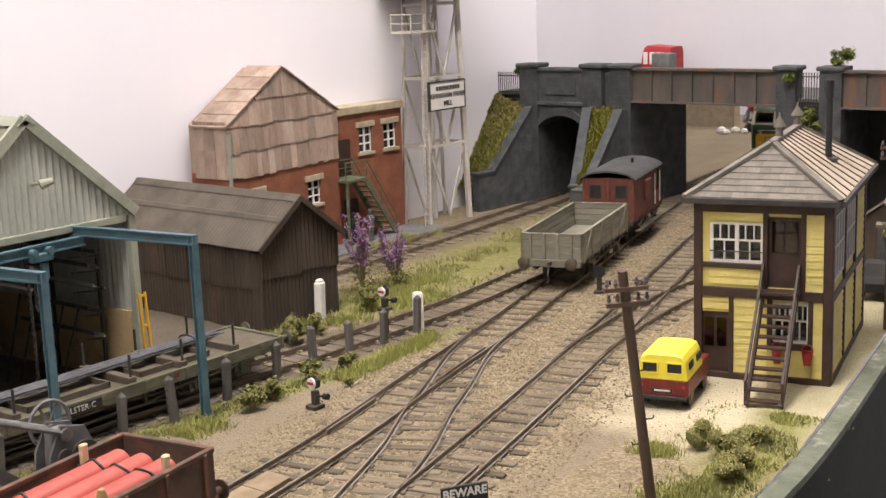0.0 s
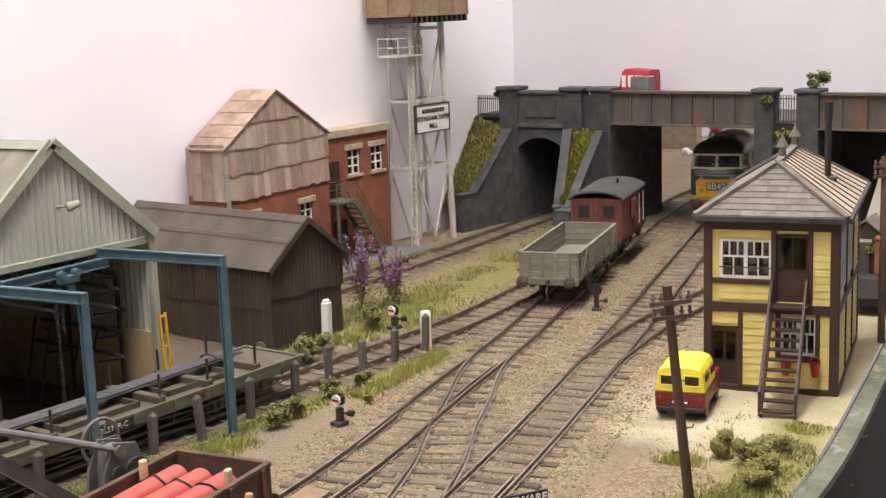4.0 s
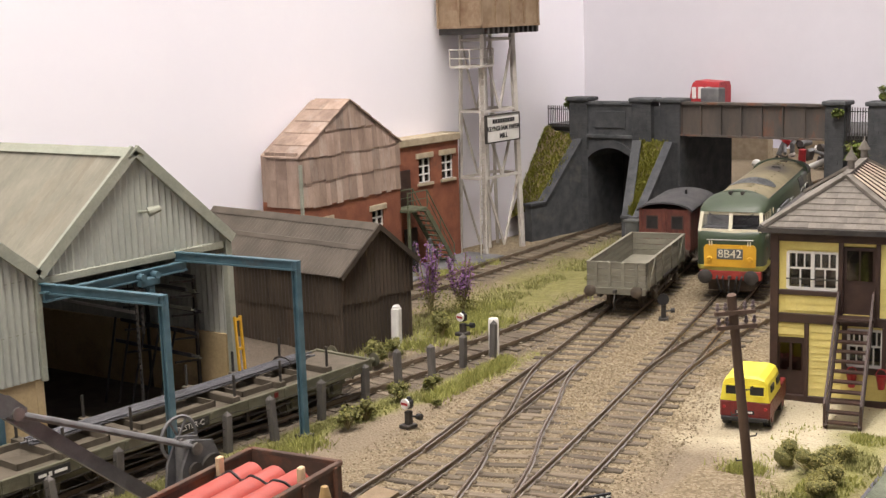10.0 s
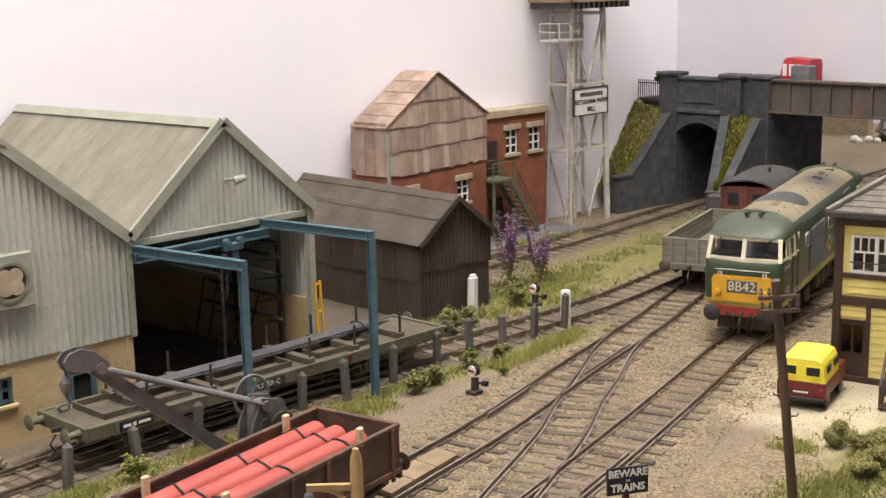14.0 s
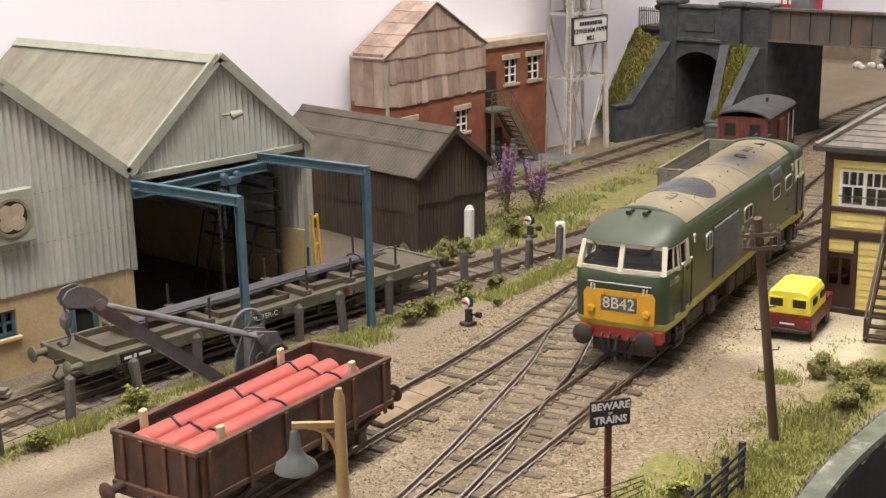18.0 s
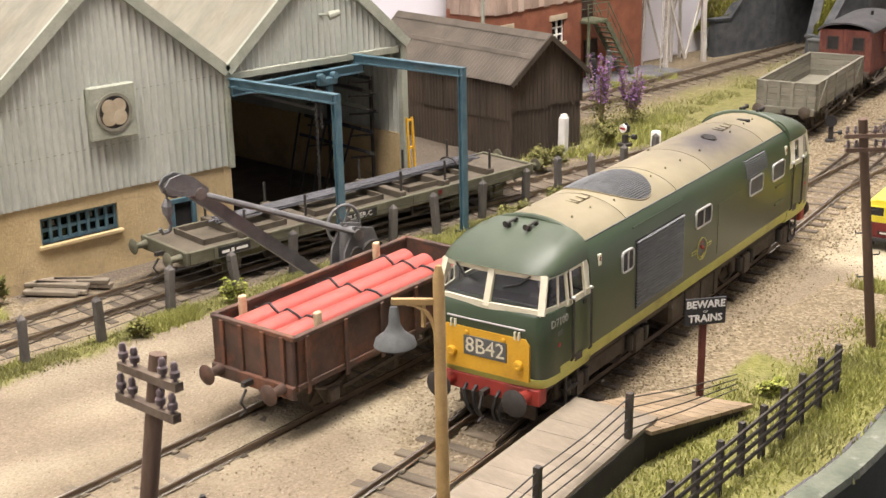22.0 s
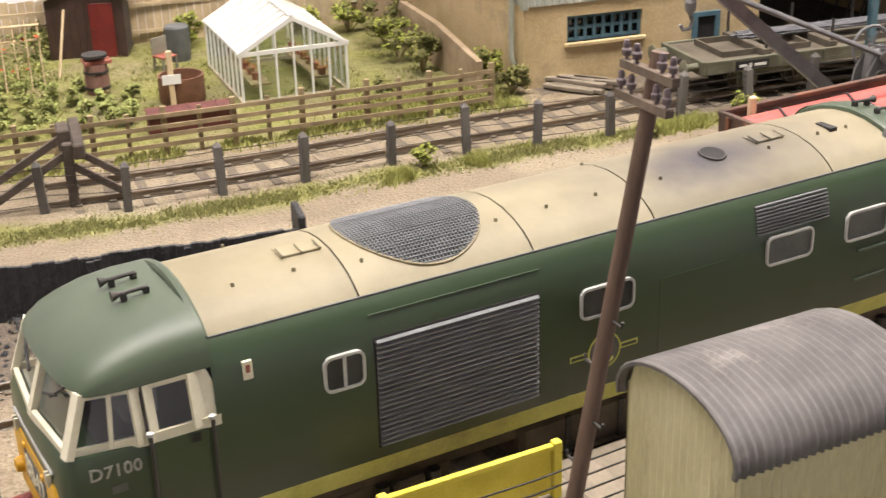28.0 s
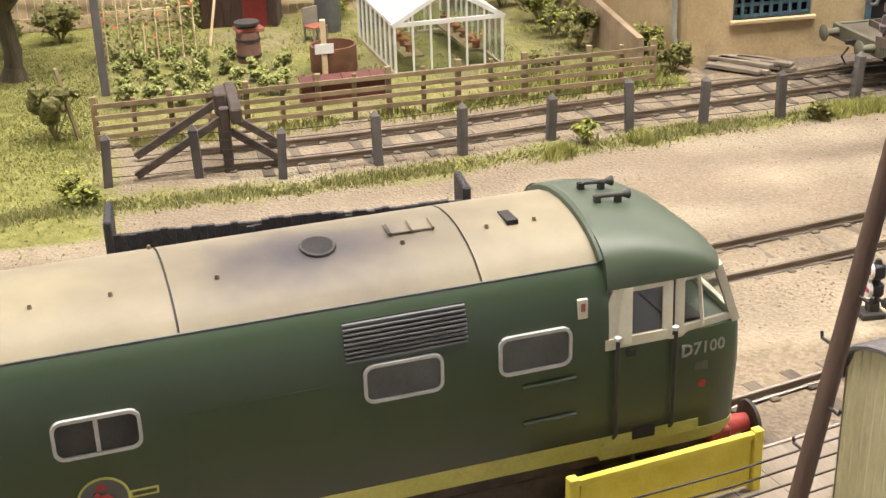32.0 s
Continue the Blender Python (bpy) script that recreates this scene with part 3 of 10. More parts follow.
# ---- lines of the plan ----
def spline(*knots):
    """A natural cubic through knots (x, y); beyond them it goes straight on."""
    kx, ky = np.array(knots, float).T
    n, h = len(kx), np.diff(kx)
    a, r = np.eye(n), np.zeros(n)
    for i in range(1, n - 1):
        a[i, i - 1 : i + 2] = h[i - 1], 2 * (h[i - 1] + h[i]), h[i]
        r[i] = 6 * ((ky[i + 1] - ky[i]) / h[i] - (ky[i] - ky[i - 1]) / h[i - 1])
    m = np.linalg.solve(a, r)

    def at(x):
        i = int(np.clip(np.searchsorted(kx, x) - 1, 0, n - 2))
        xc = min(max(x, kx[0]), kx[-1])
        d, e = xc - kx[i], kx[i + 1] - xc
        y = m[i] * e**3 / (6 * h[i]) + m[i + 1] * d**3 / (6 * h[i]) + (ky[i] / h[i] - m[i] * h[i] / 6) * e + (ky[i + 1] / h[i] - m[i + 1] * h[i] / 6) * d
        if x != xc:
            y += (x - xc) * ((ky[i + 1] - ky[i]) / h[i] + (-h[i] * m[i] / 3 if x < xc else h[i] * m[i + 1] / 3))
        return float(y)

    return at


T_SIDING = spline((-19.5, -0.45), (-14, -0.35), (-10.7, 0.05), (-5.6, 0.6), (0, 1.15), (7, 1.3), (14, 1.0), (20, 0.75), (24, 0.8), (27, 1.12), (30.5, 1.58), (34, 2.1), (40, 2.95))
T_LOOP = spline((-46, -13.6), (-28, -11.9), (-16, -10.55), (-10, -9.8), (-4, -8.78), (2.5, -7.55), (6, -6.82), (9, -6.2), (12.5, -5.3), (17, -4.05), (20.4, -3.2), (24, -2.2), (27.4, -1.15), (31, -0.1), (36, 1.45), (41, 2.95), (46, 4.4), (52, 6.0), (58, 7.1), (66, 7.9), (90, 9.5))
T_MAIN = spline((-46, -17.6), (-30, -17.55), (-20, -16.85), (-10, -15.2), (-4, -13.65), (4, -11.6), (12, -9.6), (20, -7.4), (28, -5.1), (36, -2.68), (46, 0.32), (58, 3.8), (74, 8.0))
T_CROSS = spline((-2, -13.0), (1, -11.95), (4, -10.85), (7, -9.6), (8.9, -8.8), (11, -7.85), (13, -6.75), (15.8, -5.4), (18.2, -4.15), (20.3, -3.28), (22, -2.75))
T_BRANCH = spline((19, -7.68), (21, -7.1), (25, -6.35), (28.3, -6.0), (32, -5.95), (40, -6.3), (52, -6.6), (70, -6))
T_MILL = spline((22, 9.2), (31, 9.9), (35, 10.2), (40, 10.6), (45, 11.1), (56, 12.2))
FRONT = spline((-46, -25.5), (-20, -24.8), (-10, -23.4), (-3, -20.6), (0.2, -19.1), (3.5, -18.7), (9.6, -17.5), (14, -17.0), (21, -15.85), (32, -13.7), (66, -6.6), (90, -3))
WALL_Y, END_X = 15.1, 50.6


# ---- the room ----
wall_back = whole("wall_north", Solid().box(-62, WALL_Y, -4, END_X + 0.6, WALL_Y + 0.6, 60), M_WALL, 0, 0, 0, 0, "plain white backscene board behind the railway", "wall", kind="structure")
wall_end = whole("wall_east", Solid().box(END_X, -11.6, 6.3, END_X + 0.6, WALL_Y, 60), M_ENDWALL_DIM, 0, 0, 0, 0, "lilac-white end backscene above the road bridge, dimmed in colour", "wall", kind="structure")
wall_far = whole("wall_south", Solid().box(-120, -160, -85, 180, -158, 110), M_WALL, 0, 0, 0, 0, "plain pale wall of the room", "wall", kind="structure")
wall_left = whole("wall_west", Solid().box(-122, -158, -85, -120, 60, 110), M_WALL, 0, 0, 0, 0, "plain pale wall of the room", "wall", kind="structure")
wall_right = whole("wall_far_east", Solid().box(178, -158, -85, 180, 60, 110), M_WALL, 0, 0, 0, 0, "plain pale wall of the room", "wall", kind="structure")
wall_rear = whole("wall_far_north", Solid().box(-120, 60, -85, 180, 62, 110), M_WALL, 0, 0, 0, 0, "plain pale wall of the room", "wall", kind="structure")
floor = whole("floor", Solid().box(-120, -158, -87, 180, 60, -85), M_FLOOR, 0, 0, 0, 0, "dark floor of the room far below the baseboard", "floor", kind="structure")
ceiling = whole("ceiling", Solid().box(-120, -158, 110, 180, 60, 112), M_WALL, 0, 0, 0, 0, "plain white ceiling of the room", "ceiling", kind="structure")


def near(f, x, y):
    return abs(y - f(x)) * 0.97


def step(d, a, b):
    """1 up to a, falling to 0 at b."""
    return min(max((b - d) / (b - a), 0.0), 1.0)


def ground_height(x, y):
    z = -0.05 + 0.05 * noise.noise((x * 0.5, y * 0.5, 3.1)) + 0.03 * noise.noise((x * 1.7, y * 1.7, 0))
    if x < 2:
        z += 0.04 * step(min(near(T_LOOP, x, y), near(T_SIDING, x, y) + max(0, x + 3)), 1.2, 1.7) * min(1, (2 - x) / 4)
    if x < -4.6 and y > 2.6:
        z += 0.12 * step(-(y - 2.6), -2, 0)
    return z


def ground_zone(x, y):
    """Shares of sand, white dust, turf and dark cinders."""
    w = 0.9 * noise.noise((x * 0.6, y * 0.6, 7.7)) + 0.5 * noise.noise((x * 1.9, y * 1.9, 1.3))
    track = min(near(T_LOOP, x, y), near(T_MAIN, x, y))
    sand = 1.0 if (x < 16 and -12.5 < y < 0.6) else 0.25
    sand *= 1 - 0.75 * step(track + w * 0.6, 1.6, 2.6) * (1.0 if x > -2 else 0.25)
    if x < -2 and near(T_SIDING, x, y) < 1.7:
        sand = 0.8
    if x < -2 and y < -8:
        sand = max(sand, 0.65)
    white = step(math.hypot((x - 21) / 1.35, (y + 14.0) / 0.95) + w * 0.9, 3.2, 5.4)
    white = max(white, step(abs(y - FRONT(x) - 1.6) + w * 0.5, 0.8, 2.0) * (1 if x > 24 else 0))
    if x < 4 and -13 < y < 0:
        white = max(white, 0.5 * (noise.noise((x * 0.32, y * 0.5, 3.1)) + 0.12) + 0.12 * w)
    turf = 0.0
    if x < -4.7 and y > 2.2:
        turf = 0.75 + 0.5 * w
    if x < -21:
        turf = max(turf, step(-(x + 21.5) * -1 + w, -0.5, 1.0) * (1 if y > -4.5 else 0))
    band = abs(y - (T_SIDING(x) - 2.15))
    if x < 22:
        turf = max(turf, step(band + 0.5 * w, 0.3, 0.65) * 0.9)
    if 21 < x < 47:
        turf = max(turf, step(abs(y - (5.2 + (x - 30) * 0.12)) + w * 1.2, 1.2, 3.2) * 0.75)
    turf = max(turf, step(abs(y - (FRONT(x) + 0.9)) + w * 0.6, 0.5, 1.6) * (0.9 if x < 19 else 0.3))
    if x < 8 and y < T_MAIN(x) - 3.3:
        turf = max(turf, 0.8 + 0.3 * w)
    dark = step(near(T_SIDING, x, y) + 0.5 * w, 1.5, 2.0) * (0.05 if x < -2 else 0.9 if x < 24 else 0.4)
    dark = max(dark, step(near(T_MILL, x, y) + 0.4 * w, 1.5, 2.2) * 0.7)
    if y > 3.0 and -4.3 < x < 24:
        dark = 0.95
    if x < -16 and y < -6.5 or (-17 < x < -12.4 and -9.6 < y < -6.4):
        dark = max(dark, step(math.hypot(x + 17.5, (y + 8.3) * 1.5) + w, 3.5, 5.2))
    dark = max(dark, 0.5 * step(near(T_MAIN, x, y), 0.3, 0.9))
    if x > 48:
        sand, dark, turf = 0.9, dark * 0.3, 0.0
    return (sand, min(white, 1), min(max(turf, 0), 1), min(max(dark, 0), 1))


def lay_ground():
    nx, ny, x0, x1 = 470, 150, -46.0, 92.0
    verts, zones, faces = [], [], []
    for i in range(nx + 1):
        x = x0 + (x1 - x0) * i / nx
        lo, hi = FRONT(x), WALL_Y if x < END_X else 40.0
        for j in range(ny + 1):
            y = lo + (hi - lo) * j / ny
            verts.append((x * U, y * U, ground_height(x, y) * U))
            zones += ground_zone(x, y)
    n = ny + 1
    faces = [(i * n + j, (i + 1) * n + j, (i + 1) * n + j + 1, i * n + j + 1) for i in range(nx) for j in range(ny)]
    me = bpy.data.meshes.new("ground")
    me.from_pydata(verts, [], faces)
    me.attributes.new("zone", "FLOAT_COLOR", "POINT").data.foreach_set("color", zones)
    me.shade_smooth()
    me.materials.append(M_GROUND)
    return tagged(new("ground", me), "sandy gravel, ballast and turf ground of the railway", "ground", kind="structure")


ground = lay_ground()


def lay_fascia():
    """The painted board front with its worn upper edge."""
    xs = [x * 0.5 - 46 for x in range(0, 277)]
    face, rim = Solid(), Solid()
    face.loft([[(x, FRONT(x) - 0.75, -16), (x, FRONT(x) - 0.75, 0.0), (x, FRONT(x) - 0.12, 0.0), (x, FRONT(x) - 0.12, -16)] for x in xs])
    rim.loft([[(x, FRONT(x) - 0.8, -0.06), (x, FRONT(x) - 0.78, 0.12), (x, FRONT(x) - 0.22, 0.13), (x, FRONT(x) - 0.18, -0.06)] for x in xs])
    ob = thing("fascia", 0, 0, 0, 0, "dark green painted board along the front of the layout", "fascia", kind="structure")
    part("panel", face, M_FASCIA, ob)
    part("edge", rim, M_RIM, ob, "worn pale green upper edge")


lay_fascia()


# ---- track ----
GAUGE, RAIL_TOP = 1.40, 0.17
RAIL_SECTION = ((-0.068, 0.0), (0.068, 0.0), (0.068, 0.02), (0.018, 0.04), (0.018, 0.118), (0.032, 0.126), (0.034, 0.162), (0.022, 0.17), (-0.022, 0.17), (-0.034, 0.162), (-0.032, 0.126), (-0.018, 0.118), (-0.018, 0.04), (-0.068, 0.02))


def heading(f, x):
    return math.atan2(f(x + 0.1) - f(x - 0.1), 0.2)


def rail_run(f, side, x0, x1, shift=0.0):
    s, n = Solid(), max(3, int((x1 - x0) / 0.7))
    rings = []
    for k in range(n + 1):
        x = x0 + (x1 - x0) * k / n
        a = heading(f, x)
        nx, ny = -math.sin(a), math.cos(a)
        off = side * GAUGE / 2 + shift
        rings.append([(x + nx * (off + u), f(x) + ny * (off + u), z) for u, z in RAIL_SECTION])
    return s.loft(rings)


def sleeper_mesh(length=2.62, wide=0.29):
    s = Solid().box(-wide / 2, -length / 2, -0.2, wide / 2, length / 2, 0.0, 0.025)
    for side in (-1, 1):
        for out in (-1, 1):
            y = side * GAUGE / 2 + out * 0.11
            s.box(-0.09, y - 0.06, -0.01, 0.09, y + 0.06, 0.055, 0.02)
    return s.mesh("sleeper", M_SLEEPER, mend=False)


SLEEPER = sleeper_mesh()
LONG_SLEEPER = sleeper_mesh(4.4)


def track(label, f, x0, x1, every=0.80, skip=(), rails=((-1, None, None), (1, None, None)), longer=()):
    ob = thing("track", 0, 0, 0, 0, label, "railway track", "railway tracks", "structure")
    for side, a, b in rails:
        part("rail", rail_run(f, side, x0 if a is None else a, x1 if b is None else b), M_RAIL, ob)
    x = x0
    while x < x1:
        if not any(a <= x <= b for a, b in skip):
            me = LONG_SLEEPER if any(a <= x <= b for a, b in longer) else SLEEPER
            tie = part("sleeper", me, None, ob)
            j = random.uniform(-1, 1)
            sunk = 0.028 if x < -3 and f is not T_SIDING else 0.0
            tie.matrix_basis = spot(x + 0.03 * j, f(x), -0.012 - sunk + 0.02 * random.random(), math.degrees(heading(f, x)) + 1.6 * j)
        x += every * math.cos(heading(f, x))
    return ob


track("weathered siding track beside the goods shed", T_SIDING, -19.0, 38)
track("weathered loop track with pale ballast", T_LOOP, -44, 88)
track("running line with polished rails through gravel ballast", T_MAIN, -44, 84)
cross = track("crossover rails between the two running lines", T_CROSS, -1.0, 21.6, skip=((-2, 5.5), (16.2, 30)))
track("track curving off under the bridge's far span", T_BRANCH, 19.5, 66, skip=((0, 24.5),))
track("rusty track along the mill platform into the arch", T_MILL, 22, 56)
for f, side, x0, x1 in ((T_LOOP, -1, 15.6, 19.5), (T_LOOP, 1, 10.5, 13.5), (T_MAIN, 1, 4.0, 7.6), (T_MAIN, -1, 7.2, 10.4)):
    part("check_rail", rail_run(f, side, x0, x1, -side * 0.16), M_RAIL, cross)


# ---- the steel stockholder's goods shed ----
def wavy_wall(s, x0, x1, y, low, top, pitch=0.24, deep=0.035):
    """A corrugated sheet facing -y, with its lower and upper edge as functions of x."""
    n = int(round((x1 - x0) / (pitch / 4)))
    v = []
    for i in range(n + 1):
        x = x0 + (x1 - x0) * i / n
        d = y - deep * math.sin(2 * math.pi * (x - x0) / pitch)
        v += [(x, d, low(x)), (x, d, top(x))]
    s.add(v, [(2 * i, 2 * i + 2, 2 * i + 3, 2 * i + 1) for i in range(n)])
    w = [(x0, y + 0.08, low(x0)), (x1, y + 0.08, low(x1)), (x1, y + 0.08, top(x1)), (x0, y + 0.08, top(x0))]
    return s


def wavy_slope(s, p, q, along, pitch=0.24, deep=0.035, thick=0.06):
    """A corrugated roof slope: p and q are (x, z) of its lower and upper edge; along = (y0, y1)."""
    (xa, za), (xb, zb), (y0, y1) = p, q, along
    n = int(round(abs(y1 - y0) / (pitch / 4)))
    dx, dz = xb - xa, zb - za
    k = math.hypot(dx, dz)
    nx, nz = -dz / k * (1 if dx > 0 else -1), abs(dx) / k
    for lift, flip in ((0.0, False), (-thick, True)):
        v = []
        for i in range(n + 1):
            y = y0 + (y1 - y0) * i / n
            d = lift + deep * math.sin(2 * math.pi * i / 4)
            v += [(xa + nx * d, y, za + nz * d), (xb + nx * d, y, zb + nz * d)]
        s.add(v, [(2 * i, 2 * i + 2, 2 * i + 3, 2 * i + 1) for i in range(n)])
    return s


def wall_with_holes(x0, x1, z0, z1, y0, y1, holes):
    """One wall facing -y, cut by rectangular openings (x, z, w, h)."""
    xs = sorted({x0, x1, *(h[0] for h in holes), *(h[0] + h[2] for h in holes)})
    zs = sorted({z0, z1, *(max(h[1], z0) for h in holes), *(min(h[1] + h[3], z1) for h in holes)})
    nx, nz = len(xs) - 1, len(zs) - 1

    def solid(i, k):
        if not (0 <= i < nx and 0 <= k < nz):
            return False
        x, z = (xs[i] + xs[i + 1]) / 2, (zs[k] + zs[k + 1]) / 2
        return not any(a < x < a + w and b < z < b + h for a, b, w, h in holes)

    s, ids = Solid(), {}

    def v(i, k, b):
        if (i, k, b) not in ids:
            ids[i, k, b] = len(s.v)
            s.v.append((xs[i], y1 if b else y0, zs[k]))
        return ids[i, k, b]

    for i in range(nx):
        for k in range(nz):
            if not solid(i, k):
                continue
            s.f.append((v(i, k, 0), v(i + 1, k, 0), v(i + 1, k + 1, 0), v(i, k + 1, 0)))
            s.f.append((v(i, k, 1), v(i, k + 1, 1), v(i + 1, k + 1, 1), v(i + 1, k, 1)))
            for di, dk, a, b in ((-1, 0, (i, k), (i, k + 1)), (1, 0, (i + 1, k + 1), (i + 1, k)), (0, -1, (i + 1, k), (i, k)), (0, 1, (i, k + 1), (i + 1, k + 1))):
                if not solid(i + di, k + dk):
                    s.f.append((v(*a, 0), v(*b, 0), v(*b, 1), v(*a, 1)))
    return s


LEAN = -0.09  # how far the shed's sides lean off square


def leaned(s):
    s.v = [(x + LEAN * (y - 3.745), y, z) for x, y, z in s.v]
    return s


def build_shed():
    ob = thing("goods_shed", 0, 0, 0, 0, "twin-gabled grey-green corrugated steel shed on yellow blockwork", "shed")
    xl, xv, xr, yf, yb = -4.40, 3.74, 11.25, 3.745, 14.95
    al, ar, eave, zl, zr, base = -0.42, 7.51, 5.57, 8.98, 8.84, 2.54
    top = lambda x: eave + (zl - eave) * (1 - abs(x - al) / (xv - al)) if x < xv else eave + (zr - eave) * (1 - abs(x - ar) / (xr - ar))
    # blockwork below, with the barred window's opening
    wx0, wx1, wz0, wz1 = -2.98, -0.42, 1.28, 2.10
    part("front_wall", leaned(wall_with_holes(xl, 3.5, -0.3, base, yf, yf + 0.35, [(wx0, wz0, wx1 - wx0, wz1 - wz0)])), M_BLOCK, ob)
    part("side_wall", leaned(Solid().box(xl, yf + 0.35, -0.3, xl + 0.35, yb, base)), M_BLOCK, ob, "dusty brown side wall")
    part("side_wall", leaned(Solid().box(xr - 0.3, yf + 0.1, -0.3, xr, yb, 2.3)), M_BLOCK, ob)
    s = wavy_wall(Solid(), yf + 0.1, yb, 0.0, lambda x: 2.3, lambda x: eave - 0.03)
    s.v = [(xr - 0.18 + y, x, z) for x, y, z in s.v]
    part("side_sheeting", leaned(s), M_CORR, ob, "corrugated inner face of the side wall")
    part("side_backing", leaned(Solid().box(xr - 0.1, yf + 0.1, 2.3, xr, yb, eave - 0.02)), M_TRIM, ob)
    # rear wall, partition and lining carry the shed's inner shade as near-black colour
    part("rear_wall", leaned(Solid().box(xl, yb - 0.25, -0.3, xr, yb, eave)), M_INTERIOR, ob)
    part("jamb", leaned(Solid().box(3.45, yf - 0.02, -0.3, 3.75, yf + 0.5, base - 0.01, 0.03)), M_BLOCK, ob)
    part("partition", leaned(Solid().box(3.6, yf + 0.5, -0.3, 3.75, yb, eave)), M_INTERIOR, ob, "partition coloured for the shade inside")
    part("shop_floor", leaned(Solid().box(xl + 0.4, yf + 0.02, -0.3, xr - 0.4, yb, 0.03)), M_DECK, ob, "oily brown floor")
    # sheeting
    s = wavy_wall(Solid(), xl, xv - 0.05, yf - 0.06, lambda x: base - 0.02, lambda x: top(x) - 0.05)
    part("sheeting", leaned(s), M_CORR, ob)
    s = wavy_wall(Solid(), xv + 0.02, xr, yf - 0.06, lambda x: eave - 0.08, lambda x: top(x) - 0.05)
    part("sheeting", leaned(s), M_CORR, ob, "corrugated gable over the open doorway")
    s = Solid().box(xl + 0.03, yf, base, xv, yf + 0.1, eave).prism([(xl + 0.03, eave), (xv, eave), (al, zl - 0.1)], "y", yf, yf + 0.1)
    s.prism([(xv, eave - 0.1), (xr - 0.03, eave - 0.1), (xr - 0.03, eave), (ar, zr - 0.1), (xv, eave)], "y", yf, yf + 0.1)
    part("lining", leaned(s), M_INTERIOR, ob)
    s = Solid().box(xl - 0.05, yf + 0.1, base, xl + 0.05, yb, eave - 0.15)
    part("sheeting", leaned(s), M_TRIM, ob, "dull grey side sheeting")
    part("door_header", leaned(Solid().box(xv, yf - 0.12, eave - 0.3, xr - 0.3, yf + 0.12, eave - 0.05, 0.03)), M_TRIM, ob, "pale steel door track")
    # roofs and edges
    for a, z, x0, x1 in ((al, zl, xl, xv), (ar, zr, xv, xr)):
        for xe, ze in ((x0, eave), (x1, eave)):
            over = -0.22 if xe == xl else 0.03 if xe == xr else 0.0
            xs, zs = xe + over, ze - abs(over) * (z - eave) / abs(a - xe)
            part("roof", leaned(wavy_slope(Solid(), (xs, zs + 0.02), (a, z + 0.02), (yf - 0.12, yb))), M_ROOFSHEET, ob, "dusty corrugated roof slope")
            part("barge_board", leaned(Solid().beam((xs, yf - 0.17, zs + 0.03), (a, yf - 0.17, z + 0.06), 0.12, 0.34)), M_TRIM, ob)
        part("ridge_cap", leaned(Solid().prism([(a - 0.28, z - 0.12), (a, z + 0.13), (a + 0.28, z - 0.12), (a, z + 0.04)], "y", yf - 0.26, yb)), M_TRIM, ob)
    part("valley_gutter", leaned(Solid().box(xv - 0.2, yf - 0.1, eave - 0.02, xv + 0.2, yb, eave + 0.1)), M_TRIM, ob)
    part("corner_post", leaned(Solid().box(xv - 0.1, yf - 0.16, base - 0.1, xv + 0.08, yf + 0.1, eave, 0.02)), M_TRIM, ob)
    part("corner_post", leaned(Solid().box(xr - 0.24, yf - 0.14, -0.2, xr + 0.02, yf + 0.1, eave, 0.02)), M_TRIM, ob)
    part("corner_post", leaned(Solid().box(xl - 0.1, yf - 0.14, base - 0.1, xl + 0.06, yf + 0.1, eave, 0.02)), M_TRIM, ob)
    # downpipe on the street corner
    pts = [(xl - 0.35, yf + 0.45, eave - 0.1), (xl - 0.2, yf + 0.45, 4.9), (xl - 0.2, yf + 0.45, 0.9), (xl - 0.1, yf + 0.3, 0.5), (xl - 0.25, yf + 0.2, 0.4)]
    part("downpipe", leaned(Solid().tube(pts, 0.09, 8)), M_TRIM, ob, "pale grey downpipe", smooth=True)
    part("gutter", leaned(Solid().beam((xl - 0.36, yf - 0.1, eave - 0.08), (xl - 0.36, yb, eave - 0.08), 0.26, 0.16)), M_TRIM, ob)
    # barred window
    win = part("window", leaned(Solid().box(wx0 + 0.02, yf + 0.22, wz0 + 0.02, wx1 - 0.02, yf + 0.26, wz1 - 0.02)), M_DARKGLASS, ob)
    for z in (wz0 + 0.06, (wz0 + wz1) / 2, wz1 - 0.06):
        part("cross_bar", leaned(Solid().box(wx0, yf + 0.12, z - 0.05, wx1, yf + 0.2, z + 0.05)), M_BLUE, win)
    for i in range(9):
        x = wx0 + 0.05 + (wx1 - wx0 - 0.1) * i / 8
        part("bar", leaned(Solid().box(x - 0.045, yf + 0.09, wz0, x + 0.045, yf + 0.17, wz1)), M_BLUE, win, "blue-grey window bar")
    part("sill", leaned(Solid().box(wx0 - 0.1, yf - 0.10, wz0 - 0.14, wx1 + 0.1, yf + 0.2, wz0, 0.03)), M_BLOCK, win)
    # dark sheet behind the bars stands for shade inside the shed
    part("back", leaned(Solid().box(wx0, yf + 0.5, wz0, wx1, yf + 0.55, wz1)), M_INTERIOR, win)
    # small door behind the crane
    door = part("side_door", leaned(Solid().box(1.48, yf - 0.02, 0.0, 2.12, yf + 0.02, 1.66)), M_DARK, ob, "small dark doorway")
    s = Solid().prism([(1.33, 0), (1.48, 0), (1.48, 1.66), (2.12, 1.66), (2.12, 0), (2.27, 0), (2.27, 1.8), (1.33, 1.8)], "y", yf - 0.1, yf + 0.05)
    part("frame", leaned(s), M_BLUE, door, "blue-grey door frame")
